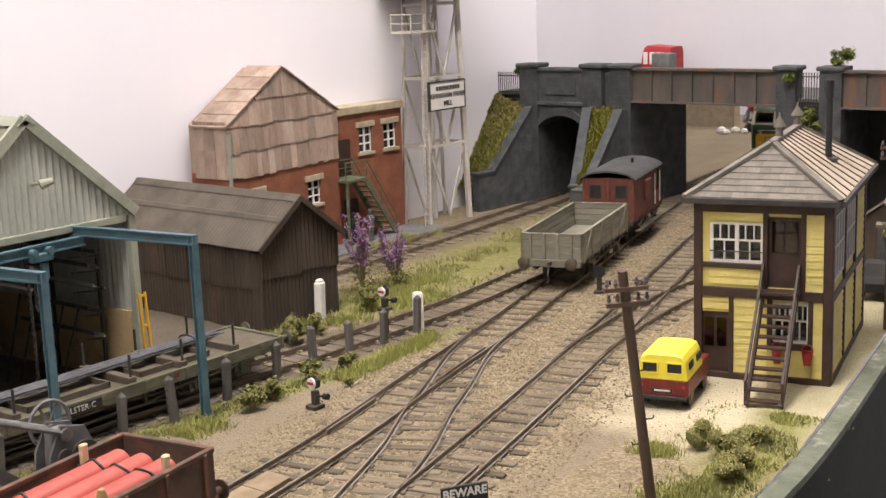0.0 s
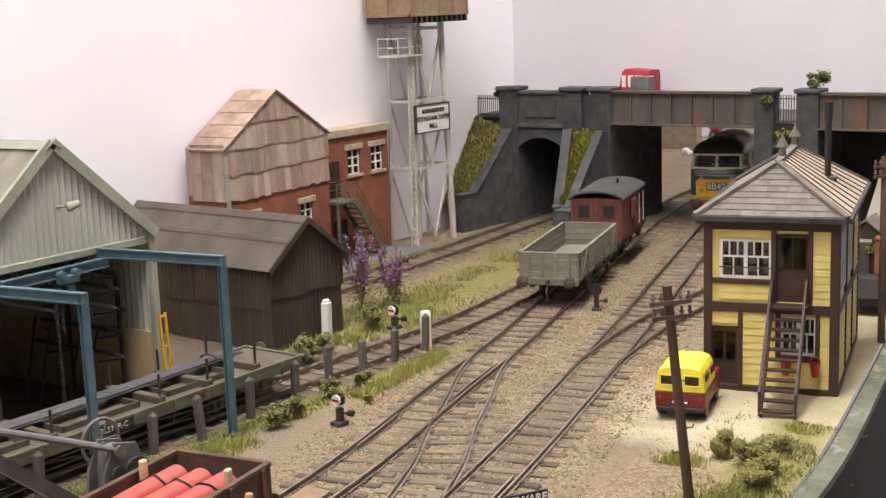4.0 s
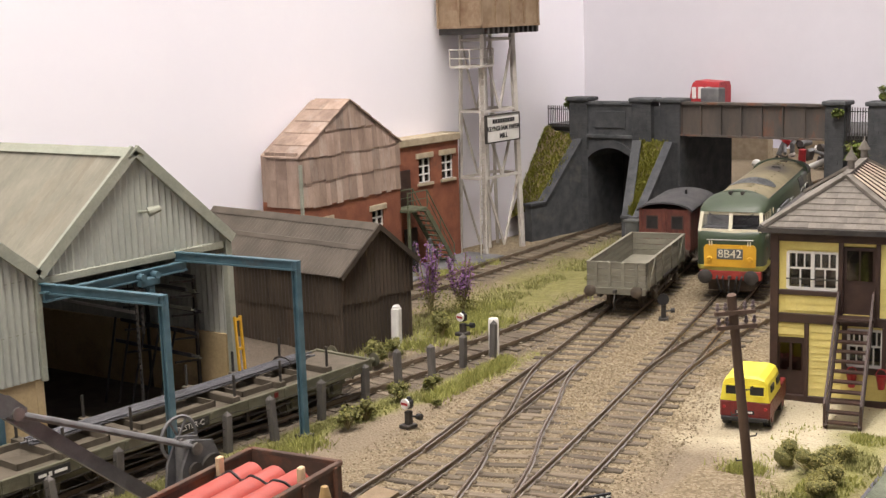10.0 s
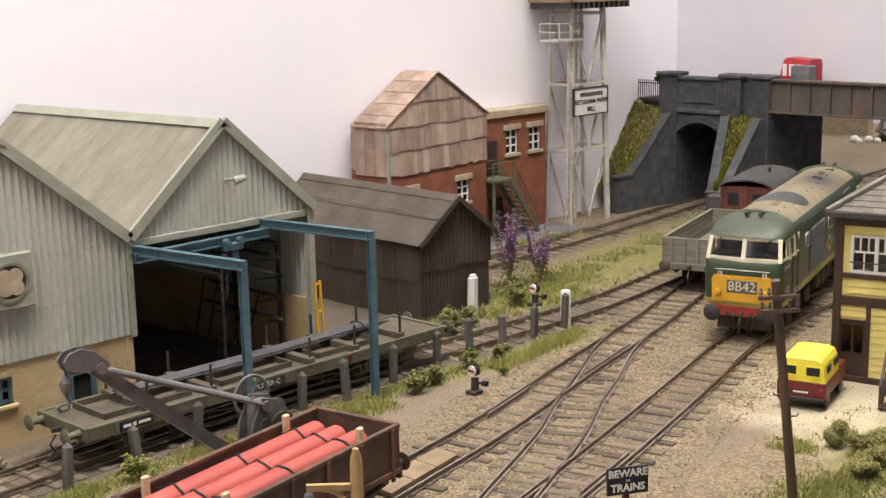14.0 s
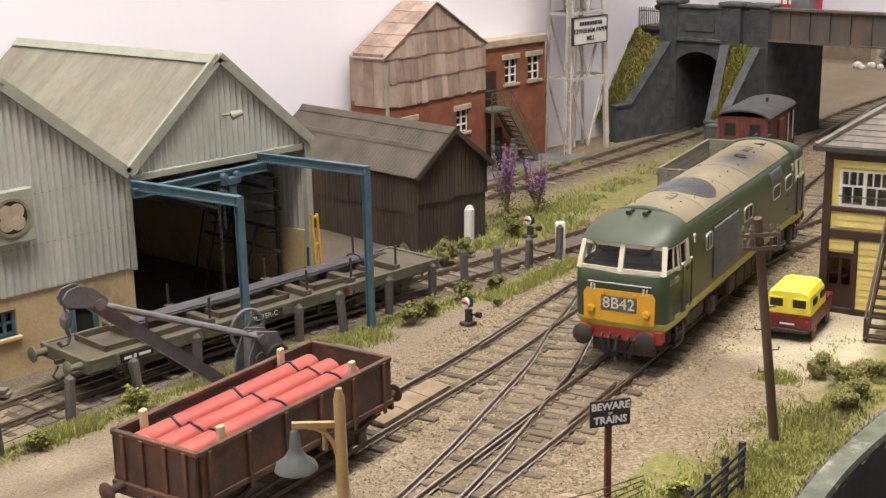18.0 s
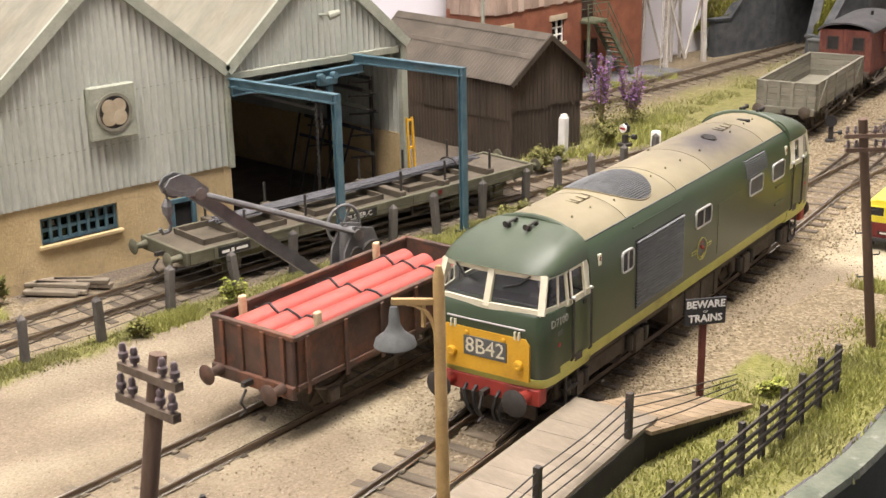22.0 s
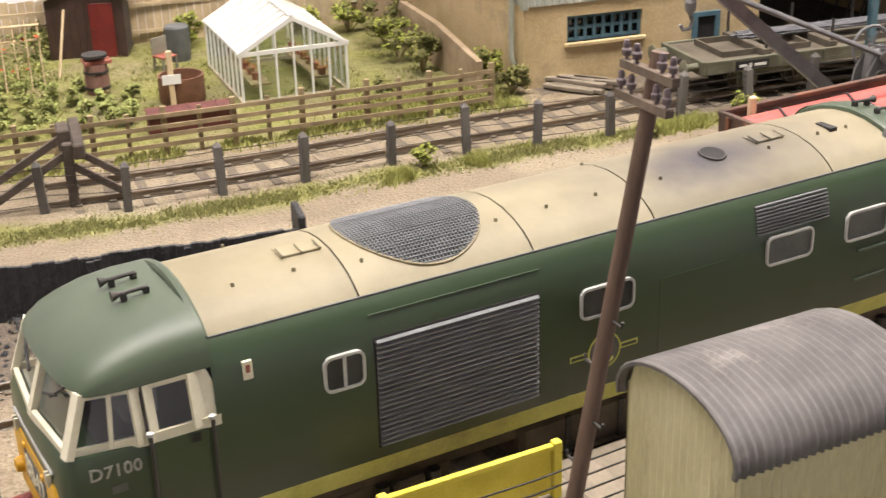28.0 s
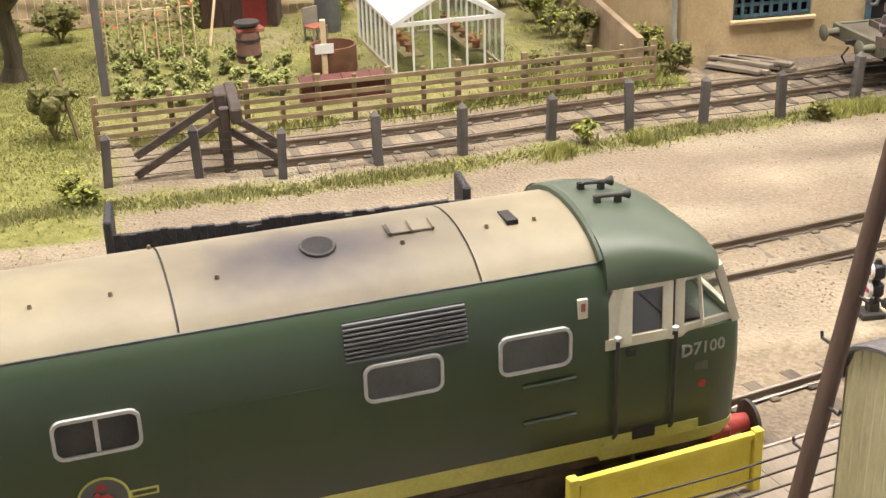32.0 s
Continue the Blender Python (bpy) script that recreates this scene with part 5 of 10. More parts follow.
    part("end_wall", Solid().box(50.05, -9.1, -0.1, 50.25, -5.5, 5.5), M_DARK, ob, "black sheet for the shade under the side span")
    # wing walls with sloping copings
    m = spot_units(46.3, 12.5, 0, 174)
    wing = part("wing_wall", Solid().prism([(0, -0.1), (4.6, -0.1), (4.6, 1.95), (3.4, 1.95), (0, 5.35)], "y", -0.5, 0.0, m), M_BLUEBRICK, ob, "sooty wing wall")
    part("coping", Solid().beam((0, -0.25, 5.4), (3.4, -0.25, 2.0), 0.62, 0.14, m).beam((3.3, -0.25, 2.02), (4.7, -0.25, 2.02), 0.62, 0.14, m), M_BLUEBRICK, wing)
    for wy, turn, reach in ((6.45, 180, 4.1), (8.75, 201.5, 4.3)):
        m = spot_units(46.3, wy, 0, turn)
        wing = part("wing_wall", Solid().prism([(0, -0.1), (reach + 0.4, -0.1), (reach + 0.4, 1.7), (reach, 1.7), (0.7, 5.35), (0, 5.35)], "y", -0.2, 0.2, m), M_BLUEBRICK, ob, "sooty wing wall")
        part("coping", Solid().beam((0.7, 0, 5.4), (reach, 0, 1.75), 0.5, 0.12, m).beam((reach - 0.1, 0, 1.75), (reach + 0.5, 0, 1.75), 0.52, 0.12, m), M_BLUEBRICK, wing)
    wing = part("wing_wall", Solid().prism([(0, -0.1), (7.4, -0.1), (7.4, 1.6), (0, 5.7)], "y", -0.2, 0.2, spot_units(46.2, -9.5, 0, 180 + 7)), M_BLUEBRICK, ob, "sooty wing wall")
    part("coping", Solid().beam((0, 0, 5.75), (7.4, 0, 1.65), 0.55, 0.14, spot_units(46.2, -9.5, 0, 187)), M_GREYWOOD, wing)
    # earth banks behind the wing walls
    for k, (p, q, r, t) in enumerate((((46.3, 15.05, 6.0), (46.3, 12.6, 5.2), (42.9, 13.05, 1.95), (42.4, 15.05, 1.0)), ((46.25, 8.6, 5.4), (46.25, 6.6, 5.4), (42.3, 6.6, 1.75), (42.35, 7.1, 1.75)), ((46.25, -9.6, 5.4), (46.25, -12.0, 5.4), (38.6, -11.6, 1.0), (38.6, -10.5, 1.3)))):
        p, q, r, t = (Vector(v) for v in (p, q, r, t))
        lump = lambda a, b: tuple((p * (1 - a) + q * a) * (1 - b) + (t * (1 - a) + r * a) * b + Vector((0, 0, 0.16 * noise.noise((a * 5, b * 7, k * 3.3)))))
        s = Solid().grid(10, 14, lump)
        n = len(s.v)
        s.v += [(x, y, -0.2) for x, y, z in s.v[:n]]
        bank = part("bank", s, M_SOIL, ob, "grassy earth bank")
        turf = Solid()
        for i in range(5200):
            x, y, z = lump(random.random(), random.random())
            a, h, w = random.uniform(0, 6.28), random.uniform(0.07, 0.2), random.uniform(0.03, 0.06)
            dx, dy = math.cos(a), math.sin(a)
            turf.add([(x - dy * w, y + dx * w, z - 0.03), (x + dy * w, y - dx * w, z - 0.03), (x + dx * 0.1, y + dy * 0.1, z + h)], [(0, 1, 2)])
        tagged(part("turf", turf, M_BANK, bank, mend=False), kind="stuff")
    # iron railings
    for y0, y1, z0, z1 in ((13.4, 15.0, 5.9, 7.2), (-4.42, -3.18, 5.6, 7.4)):
        rl = part("railing", Solid().beam((46.5, y0, z1 - 0.2), (46.5, y1, z1 - 0.2), 0.05, 0.05).beam((46.5, y0, z0 + 0.2), (46.5, y1, z0 + 0.2), 0.05, 0.05), M_BLACKMETAL, ob)
        n = int((y1 - y0) / 0.13)
        for i in range(n + 1):
            y = y0 + (y1 - y0) * i / n
            part("bar", Solid().beam((46.5, y, z0), (46.5, y, z1), 0.04, 0.04), M_BLACKMETAL, rl)
    return ob


def spot_units(x, y, z, rz=0):
    return pose(x, y, z, 0, 0, rz)


bridge = build_bridge()


# ---- signal box ----
def build_signal_box():
    ob = thing("signal_box", 21.05, -11.2, 0, -75.5, "yellow weatherboarded signal box with brown framing and hipped slate roof", "signal box")
    # local x runs along the front face, -y looks out of it
    w, d, h = 4.05, 7.6, 5.52
    core = Solid()
    holes = [(0.45, 3.62, 1.6, 1.25), (2.15, 2.9, 1.05, 2.2)]
    part("front_wall", wall_with_holes(0, w, 2.75, h, 0.0, 0.2, holes), M_SBYELLOW, ob)
    part("front_wall", wall_with_holes(0, w, -0.1, 2.75, 0.0, 0.2, [(0.12, 0.0, 0.95, 2.05), (2.35, 1.2, 1.1, 1.25)]), M_SBYELLOW, ob)
    part("side_wall", Solid().box(w - 0.2, 0.2, -0.1, w, d, h), M_SBYELLOW, ob)
    part("side_wall", Solid().box(0, 0.2, -0.1, 0.2, d, h), M_SBYELLOW, ob)
    part("rear_wall", Solid().box(0, d - 0.2, -0.1, w, d, h), M_SBYELLOW, ob)
    # floor given the same near-black, the room's shade in colour
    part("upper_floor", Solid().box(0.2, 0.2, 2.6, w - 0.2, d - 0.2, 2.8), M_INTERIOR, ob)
    # weatherboards
    def boards(x0, x1, z0, z1):
        z = z0
        while z < z1 - 0.05:
            zt = min(z + 0.235, z1)
            part("weatherboard", Solid().add([(x0, -0.045, z), (x1, -0.045, z), (x1, -0.022, zt), (x0, -0.022, zt), (x0, 0.01, z), (x1, 0.01, z), (x1, 0.01, zt), (x0, 0.01, zt)], [(0, 1, 2, 3), (0, 4, 5, 1), (3, 2, 6, 7), (0, 3, 7, 4), (1, 5, 6, 2)]), M_SBYELLOW, ob)
            z += 0.235
    for b in ((0.42, 2.1, 2.95, 3.5), (3.3, 3.85, 2.85, 5.2), (0.42, 2.1, 4.95, 5.25), (1.15, 2.2, 0.15, 2.5), (3.55, 3.85, 0.15, 2.5), (0.2, 1.05, 2.15, 2.5), (2.35, 3.5, 0.15, 1.0)):
        boards(*b)
    z = 0.2
    while z < 5.1:
        for y0, y1 in ((0.3, 2.5), (2.75, 5.0), (5.25, 7.4)):
            if not (2.7 < z < 5.2 and y0 < 5):
                part("weatherboard", Solid().add([(w + 0.06, y0, z), (w + 0.06, y1, z), (w + 0.02, y1, z + 0.235), (w + 0.02, y0, z + 0.235), (w, y0, z), (w, y1, z)], [(0, 1, 2, 3), (0, 4, 5, 1)]), M_SBYELLOW, ob)
        z += 0.235
    # brown timber frame
    s = []
    for b in ((-0.06, 0.2, -0.1, h), (w - 0.2, w + 0.06, -0.1, h), (0.2, w - 0.2, 2.55, 2.85), (0.2, w - 0.2, 5.2, h), (0.2, 2.15, 3.46, 3.62), (2.05, 2.2, 2.85, 5.2), (3.18, 3.32, 2.85, 5.2), (1.03, 1.17, 0, 2.55), (2.2, 2.35, 1.0, 2.55), (3.42, 3.56, 1.0, 2.55), (0.2, w - 0.2, -0.1, 0.14), (2.3, 3.5, 1.0, 1.2)):
        part("frame_timber", Solid().box(b[0], -0.1, b[2], b[1], 0.1, b[3], 0.015), M_SBBROWN, ob)
    for y0, y1, z0, z1 in ((-0.08, 0.2, -0.1, h), (2.55, 2.75, 0, h), (5.05, 5.25, 0, h), (d - 0.2, d + 0.06, -0.1, h), (0.2, d, 2.5, 2.75), (0.2, d, 5.1, h), (0.2, d, -0.1, 0.18)):
        part("frame_timber", Solid().box(w - 0.05, y0, z0, w + 0.09, y1, z1, 0.015), M_SBBROWN, ob)
    # front windows
    def lights(x0, x1, z0, z1, cols, rows):
        win = part("window", Solid().box(x0, 0.1, z0, x1, 0.12, z1), M_GLASS, ob)
        xm, zm = (x0 + x1) / 2, z0 + (z1 - z0) * 0.56
        for x, t in ((x0, 0.05), (xm, 0.06), (x1, 0.05)):
            part("sash_stile", Solid().box(x - t, -0.005, z0, x + t, 0.09, z1), M_WHITE, win)
        for z, t in ((z0, 0.05), (zm, 0.025), (z1, 0.045)):
            part("sash_rail", Solid().box(x0, 0.0, z - t, x1, 0.085, z + t), M_WHITE, win)
        for side in (0, 1):
            xa = x0 if side == 0 else xm
            wide = (x1 - x0) / 2
            for f, low in ((1 / 3, False), (2 / 3, False), (1 / 2, True)):
                x = xa + wide * f
                part("glazing_bar", Solid().box(x - 0.022, 0.005, z0 if low else zm, x + 0.022, 0.08, zm if low else z1), M_WHITE, win)
        # near-black sheet behind the panes stands for the unlit room
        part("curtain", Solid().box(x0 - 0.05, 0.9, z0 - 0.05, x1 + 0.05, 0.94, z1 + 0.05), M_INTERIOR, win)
        return win
    lights(0.48, 2.02, 3.66, 4.85, 8, 2)
    part("safety_bar", Solid().tube([(0.45, -0.12, 4.0), (2.05, -0.12, 4.0)], 0.025), M_BLACKMETAL, ob)
    lights(2.38, 3.42, 1.24, 2.42, 4, 3)
    for y0, y1 in ((0.3, 2.5), (2.8, 5.0)):
        win = part("window", Solid().box(w - 0.02, y0, 3.1, w + 0.01, y1, 5.05), M_DARKGLASS, ob)
        for i in range(5):
            y = y0 + (y1 - y0) * i / 4
            part("glazing_bar", Solid().box(w, y - 0.03, 3.1, w + 0.05, y + 0.03, 5.05), M_WHITE, win)
        for z in (3.1, 4.1, 5.05):
            part("sash_rail", Solid().box(w, y0, z - 0.03, w + 0.046, y1, z + 0.03), M_WHITE, win)
    # doors
    dr = part("upper_door", Solid().box(2.2, 0.05, 2.9, 3.18, 0.1, 5.05), M_SBBROWN, ob, "dark brown glazed door")
    part("pane", Solid().box(2.3, 0.0, 4.0, 2.66, 0.05, 4.95).box(2.72, 0.0, 4.0, 3.08, 0.05, 4.95), M_DARKGLASS, dr)
    dr = part("lower_door", Solid().box(0.14, 0.05, 0.0, 1.05, 0.1, 2.03), M_SBBROWN, ob, "dark brown glazed door")
    part("pane", Solid().box(0.26, 0.0, 0.95, 0.55, 0.05, 1.85).box(0.64, 0.0, 0.95, 0.93, 0.05, 1.85), M_DARKGLASS, dr)
    # roof
    ov, ze, zr, run = 0.30, 5.64, 7.12, 1.45
    x0, x1, y0, y1 = -ov, w + ov, -ov, d + ov
    xm = w / 2
    rf, rb = (xm, y0 + run + 0.35, zr), (xm, y1 - run - 0.35, zr)
    roof = part("roof", Solid().add([(x0, y0, ze), (x1, y0, ze), (x1, y1, ze), (x0, y1, ze), rf, rb, (x0, y0, ze - 0.12), (x1, y0, ze - 0.12), (x1, y1, ze - 0.12), (x0, y1, ze - 0.12)], [(0, 1, 4), (1, 2, 5, 4), (2, 3, 5), (3, 0, 4, 5), (6, 9, 8, 7), (0, 6, 7, 1), (1, 7, 8, 2), (2, 8, 9, 3), (3, 9, 6, 0)]), M_SLATE, ob)
    # slates on the front hip, course by course
    n = 9
    for j in range(n):
        f0, f1 = j / n, (j + 1) / n
        xa, xb = x0 + (xm - x0) * f0, x1 + (xm - x1) * f0
        ya, za = y0 + (rf[1] - y0) * f0, ze + (zr - ze) * f0
        yb2, zb2 = y0 + (rf[1] - y0) * min(f1 + 0.02, 1), ze + (zr - ze) * min(f1 + 0.02, 1)
        xc0, xc1 = x0 + (xm - x0) * f1, x1 + (xm - x1) * f1
        x, k = xa, 0
        while x < xb - 0.02:
            xe = min(x + (0.36 if not (k == 0 and j % 2) else 0.18), xb)
            u = lambda q: min(max(q, xc0), xc1)
            s = Solid().add([(x + 0.006, ya, za + 0.055), (xe - 0.006, ya, za + 0.055), (u(xe - 0.006), yb2, zb2 + 0.015), (u(x + 0.006), yb2, zb2 + 0.015), (x + 0.006, ya, za), (xe - 0.006, ya, za)], [(0, 1, 2, 3), (0, 4, 5, 1)])
            part("slate", s, M_SLATE, roof)
            x, k = xe, k + 1
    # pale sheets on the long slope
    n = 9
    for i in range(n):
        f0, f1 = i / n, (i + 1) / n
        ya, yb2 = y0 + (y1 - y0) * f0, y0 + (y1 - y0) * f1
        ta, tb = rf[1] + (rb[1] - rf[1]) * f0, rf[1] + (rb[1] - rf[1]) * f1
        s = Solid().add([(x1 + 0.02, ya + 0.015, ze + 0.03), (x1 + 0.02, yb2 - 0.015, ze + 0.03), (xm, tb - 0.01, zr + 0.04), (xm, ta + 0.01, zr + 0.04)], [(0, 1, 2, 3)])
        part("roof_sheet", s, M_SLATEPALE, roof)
        part("roof_roll", Solid().beam((x1 + 0.02, ya, ze + 0.05), (xm, ta, zr + 0.06), 0.035, 0.045), M_SBBROWN, roof)
    for a, b in (((x0, y0, ze), rf), ((x1, y0, ze), rf), (rf, rb), ((x1, y1, ze), rb), ((x0, y1, ze), rb)):
        part("ridge_tile", Solid().beam((a[0], a[1], a[2] + 0.06), (b[0], b[1], b[2] + 0.06), 0.24, 0.1), M_SLATE, roof)
    s = Solid().beam((x0, y0 - 0.06, ze - 0.06), (x1, y0 - 0.06, ze - 0.06), 0.14, 0.16).beam((x1 + 0.06, y0, ze - 0.06), (x1 + 0.06, y1, ze - 0.06), 0.14, 0.16).beam((x0 - 0.06, y0, ze - 0.06), (x0 - 0.06, y1, ze - 0.06), 0.14, 0.16)
    part("gutter", s, M_BLACKMETAL, ob, "near-black gutter")
    part("chimney_pipe", Solid().lathe([(0.11, 6.0), (0.11, 8.3), (0.145, 8.3), (0.145, 8.85), (0.11, 8.85), (0.11, 8.5), (0.0, 8.5)], 12, Matrix.Translation((3.32, 4.17, 0))), M_BLACK, ob, "black stove pipe", smooth=True)
    part("pipe_flashing", Solid().box(3.05, 3.92, 6.22, 3.62, 4.42, 6.36, 0.03), M_BLACKMETAL, ob)
    for y in (2.6, 5.9):
        v = part("roof_vent", Solid().lathe([(0.12, 0), (0.12, 0.42), (0.2, 0.44), (0.2, 0.5), (0.03, 0.78), (0.03, 0.9), (0.0, 0.9)], 10, pose(xm, y, zr - 0.05)), M_SLATE, ob, "grey ridge ventilator", smooth=True)
    # two fire buckets
    for bx in (2.55, 3.45):
        b = thing("fire_bucket", 0, 0, 0, 0, "red fire bucket hung on a bracket", "bucket", "fire buckets")
        b.matrix_basis = ob.matrix_basis @ spot(bx, -0.28, 0.62)
        part("pail", Solid().lathe([(0.10, 0), (0.17, 0.42), (0.18, 0.43), (0.15, 0.41), (0.09, 0.04)], 12), M_RED, b, smooth=True)
        part("bail", Solid().tube([(0.17 * math.cos(a), 0, 0.42 + 0.24 * math.sin(a)) for a in np.linspace(0, math.pi, 7)], 0.018, 5), M_RED, b)
        part("hook", Solid().box(-0.03, 0.08, 0.55, 0.03, 0.24, 0.6), M_SBBROWN, b)
    # outside steps
    st = thing("wooden_steps", 0, 0, 0, 0, "steep dark brown wooden steps up to the signal box door", "steps")
    st.matrix_basis = ob.matrix_basis @ spot(2.62, -0.1, 0)
    for sx in (-0.5, 0.5):
        part("stringer", Solid().beam((sx, -2.6, 0.0), (sx, -0.1, 2.85), 0.09, 0.22), M_SBBROWN, st)
        part("handrail", Solid().beam((sx * 1.06, -2.6, 0.0), (sx * 1.06, -2.6, 0.75), 0.08, 0.08).beam((sx * 1.06, -2.65, 0.72), (sx * 1.06, -0.1, 3.65), 0.07, 0.09).beam((sx * 1.06, -0.1, 2.8), (sx * 1.06, -0.1, 3.7), 0.08, 0.08), M_SBBROWN, st)
    for k in range(11):
        f = (k + 0.5) / 11
        part("tread", Solid().box(-0.5, -2.6 + 2.5 * f - 0.13, 2.85 * f - 0.03, 0.5, -2.6 + 2.5 * f + 0.13, 2.85 * f + 0.03), M_SBBROWN, st)
    part("landing", Solid().box(-0.6, -0.45, 2.78, 0.6, 0.1, 2.88, 0.01), M_SBBROWN, st)


build_signal_box()


# ---- diesel locomotive ----
SIDE = ((1.34, 1.23), (1.42, 1.27), (1.455, 1.38), (1.475, 1.57), (1.48, 2.2), (1.48, 3.0), (1.465, 3.3), (1.43, 3.56), (1.37, 3.76), (1.29, 3.89), (1.21, 3.97))
ROOF = ((1.21, 3.97), (1.09, 4.08), (0.92, 4.19), (0.68, 4.29), (0.36, 4.37), (0.0, 4.40))


def mirrored(profile):
    return [(y, z) for y, z in profile] + [(-y, z) for y, z in reversed(profile) if y > 0]


def shell(s, profile, x0, x1, lift=0.0):
    """A closed band along x with the given outer profile (both sides, top joined)."""
    full = mirrored(profile)
    inner = [(y * 0.94, z - 0.05) for y, z in full]
    ring = lambda x: [(x, y, z + lift) for y, z in full] + [(x, y, z + lift) for y, z in reversed(inner)]
    return s.loft([ring(x0), ring(x1)])


def side_band(s, profile, x0, x1, out=0.0, side=1):
    ring = lambda x: [(x, side * (y + out), z) for y, z in profile] + [(x, side * (y - 0.06), z) for y, z in reversed(profile)]
    return s.loft([ring(x0), ring(x1)])


def side_at(z):
    for (y0, z0), (y1, z1) in zip(SIDE[:-1], SIDE[1:]):
        if z0 <= z <= z1:
            return y0 + (y1 - y0) * (z - z0) / (z1 - z0)
    return SIDE[-1][0]


def rounded_frame(s, x0, x1, z0, z1, y, side, r=0.13, t=0.042, deep=0.04):
    """A flat ring with rounded corners lying on a body side."""
    def ring(grow):
        pts = []
        for cx, cz, a0 in ((x1 - r, z1 - r, 0), (x0 + r, z1 - r, 90), (x0 + r, z0 + r, 180), (x1 - r, z0 + r, 270)):
            for k in range(5):
                a = radians(a0 + 22.5 * k)
                pts.append((cx + (r + grow) * math.cos(a), cz + (r + grow) * math.sin(a)))
        return pts
    o, i = ring(0), ring(-t)
    n = len(o)
    vs = [(x, side * (y + deep), z) for x, z in o] + [(x, side * (y + deep), z) for x, z in i] + [(x, side * (y - 0.02), z) for x, z in o] + [(x, side * (y - 0.02), z) for x, z in i]
    fs = []
    for k in range(n):
        m = (k + 1) % n
        fs += [(k, m, n + m, n + k), (k, 2 * n + k, 2 * n + m, m), (n + k, n + m, 3 * n + m, 3 * n + k)]
    return s.add(vs, fs)


def build_loco():
    ob = thing("diesel_locomotive", 0, 0, 0, 0, "dark green diesel locomotive with dusty tan roof and small yellow panel", "locomotive")
    # body sides: green above, lime band at the foot
    for side in (1, -1):
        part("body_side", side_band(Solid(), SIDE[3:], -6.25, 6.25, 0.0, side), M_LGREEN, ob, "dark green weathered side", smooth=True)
        part("waist_band", side_band(Solid(), SIDE[:4], -7.2, 7.2, 0.004, side), M_LLIME, ob, "lime green band", smooth=True)
    part("inner_core", Solid().box(-6.2, -1.2, 1.3, 6.2, 1.2, 3.8), M_INTERIOR, ob)
    # roof panels with seams
    for x0, x1 in ((4.05, 6.26), (1.24, 4.02), (-0.95, 1.21), (-4.63, -0.98), (-6.26, -4.66)):
        part("roof_panel", shell(Solid(), ROOF, x0, x1), M_LSOOT, ob, smooth=True)
    part("roof_core", shell(Solid(), [(y * 0.985, z - 0.03) for y, z in ROOF], -6.26, 6.26), M_BLACKMETAL, ob, smooth=True)
    for side in (1, -1):
        part("cantrail", Solid().beam((-6.26, side * 1.215, 3.965), (6.26, side * 1.215, 3.965), 0.03, 0.03), M_LGREY, ob)
        part("rain_strip", Solid().beam((1.25, side * 1.375, 3.75), (4.0, side * 1.375, 3.75), 0.03, 0.025), M_LGREEN, ob)
    # round radiator fan grille on the roof
    def roof_z(y):
        y = abs(y)
        for (y0, z0), (y1, z1) in zip(ROOF[:-1], ROOF[1:]):
            if y1 <= y <= y0:
                return z0 + (z1 - z0) * (y0 - y) / (y0 - y1)
        return 3.97
    fx, fr = 2.66, 1.08
    s = Solid()
    n = 30
    for j in range(n):
        for i in range(n):
            pts = [(fx + fr * (2 * a / n - 1), fr * (2 * b / n - 1)) for a, b in ((i, j), (i + 1, j), (i + 1, j + 1), (i, j + 1))]
            if all(math.hypot(x - fx, y) <= fr for x, y in pts):
                s.add([(x, y, roof_z(y) + 0.012) for x, y in pts], [(0, 1, 2, 3)])
    fan = part("fan_grille", s, M_DARK, ob, "round dark mesh fan grille")
    s = Solid()
    for k in range(-18, 19):
        c = k * 0.058
        h = math.sqrt(fr * fr - c * c)
        m = [(-h + 2 * h * q / 8) for q in range(9)]
        for a, b in zip(m[:-1], m[1:]):
            s.beam((fx + c, a, roof_z(a) + 0.03), (fx + c, b, roof_z(b) + 0.03), 0.018, 0.016)
        s.beam((fx - h, c, roof_z(c) + 0.034), (fx + h, c, roof_z(c) + 0.034), 0.018, 0.016)
    part("mesh", s, M_LSLAT, fan, "grey wire mesh")
    ring = [(fx + fr * math.cos(a), fr * math.sin(a)) for a in np.linspace(0, 2 * math.pi, 41)]
    part("rim", Solid().tube([(x, y, roof_z(y) + 0.01) for x, y in ring], 0.025, 5), M_LROOF, fan)
    # exhaust port, hatches and lifting eyes
    s = Solid().cyl((-2.84, 0.3, roof_z(0.3) - 0.02), (-2.84, 0.31, roof_z(0.3) + 0.03), 0.2, n=16)
    ex = part("exhaust_port", s, M_DARK, ob, "sooty round exhaust port")
    part("rim", Solid().tube([(-2.84 + 0.21 * math.cos(a), 0.3 + 0.21 * math.sin(a), roof_z(0.3 + 0.21 * math.sin(a)) + 0.015) for a in np.linspace(0, 2 * math.pi, 17)], 0.025, 5), M_BLACKMETAL, ex)
    part("roof_slot", Solid().box(-5.42, 0.12, roof_z(0.2) - 0.05, -5.27, 0.48, roof_z(0.3) + 0.03), M_DARK, ob)
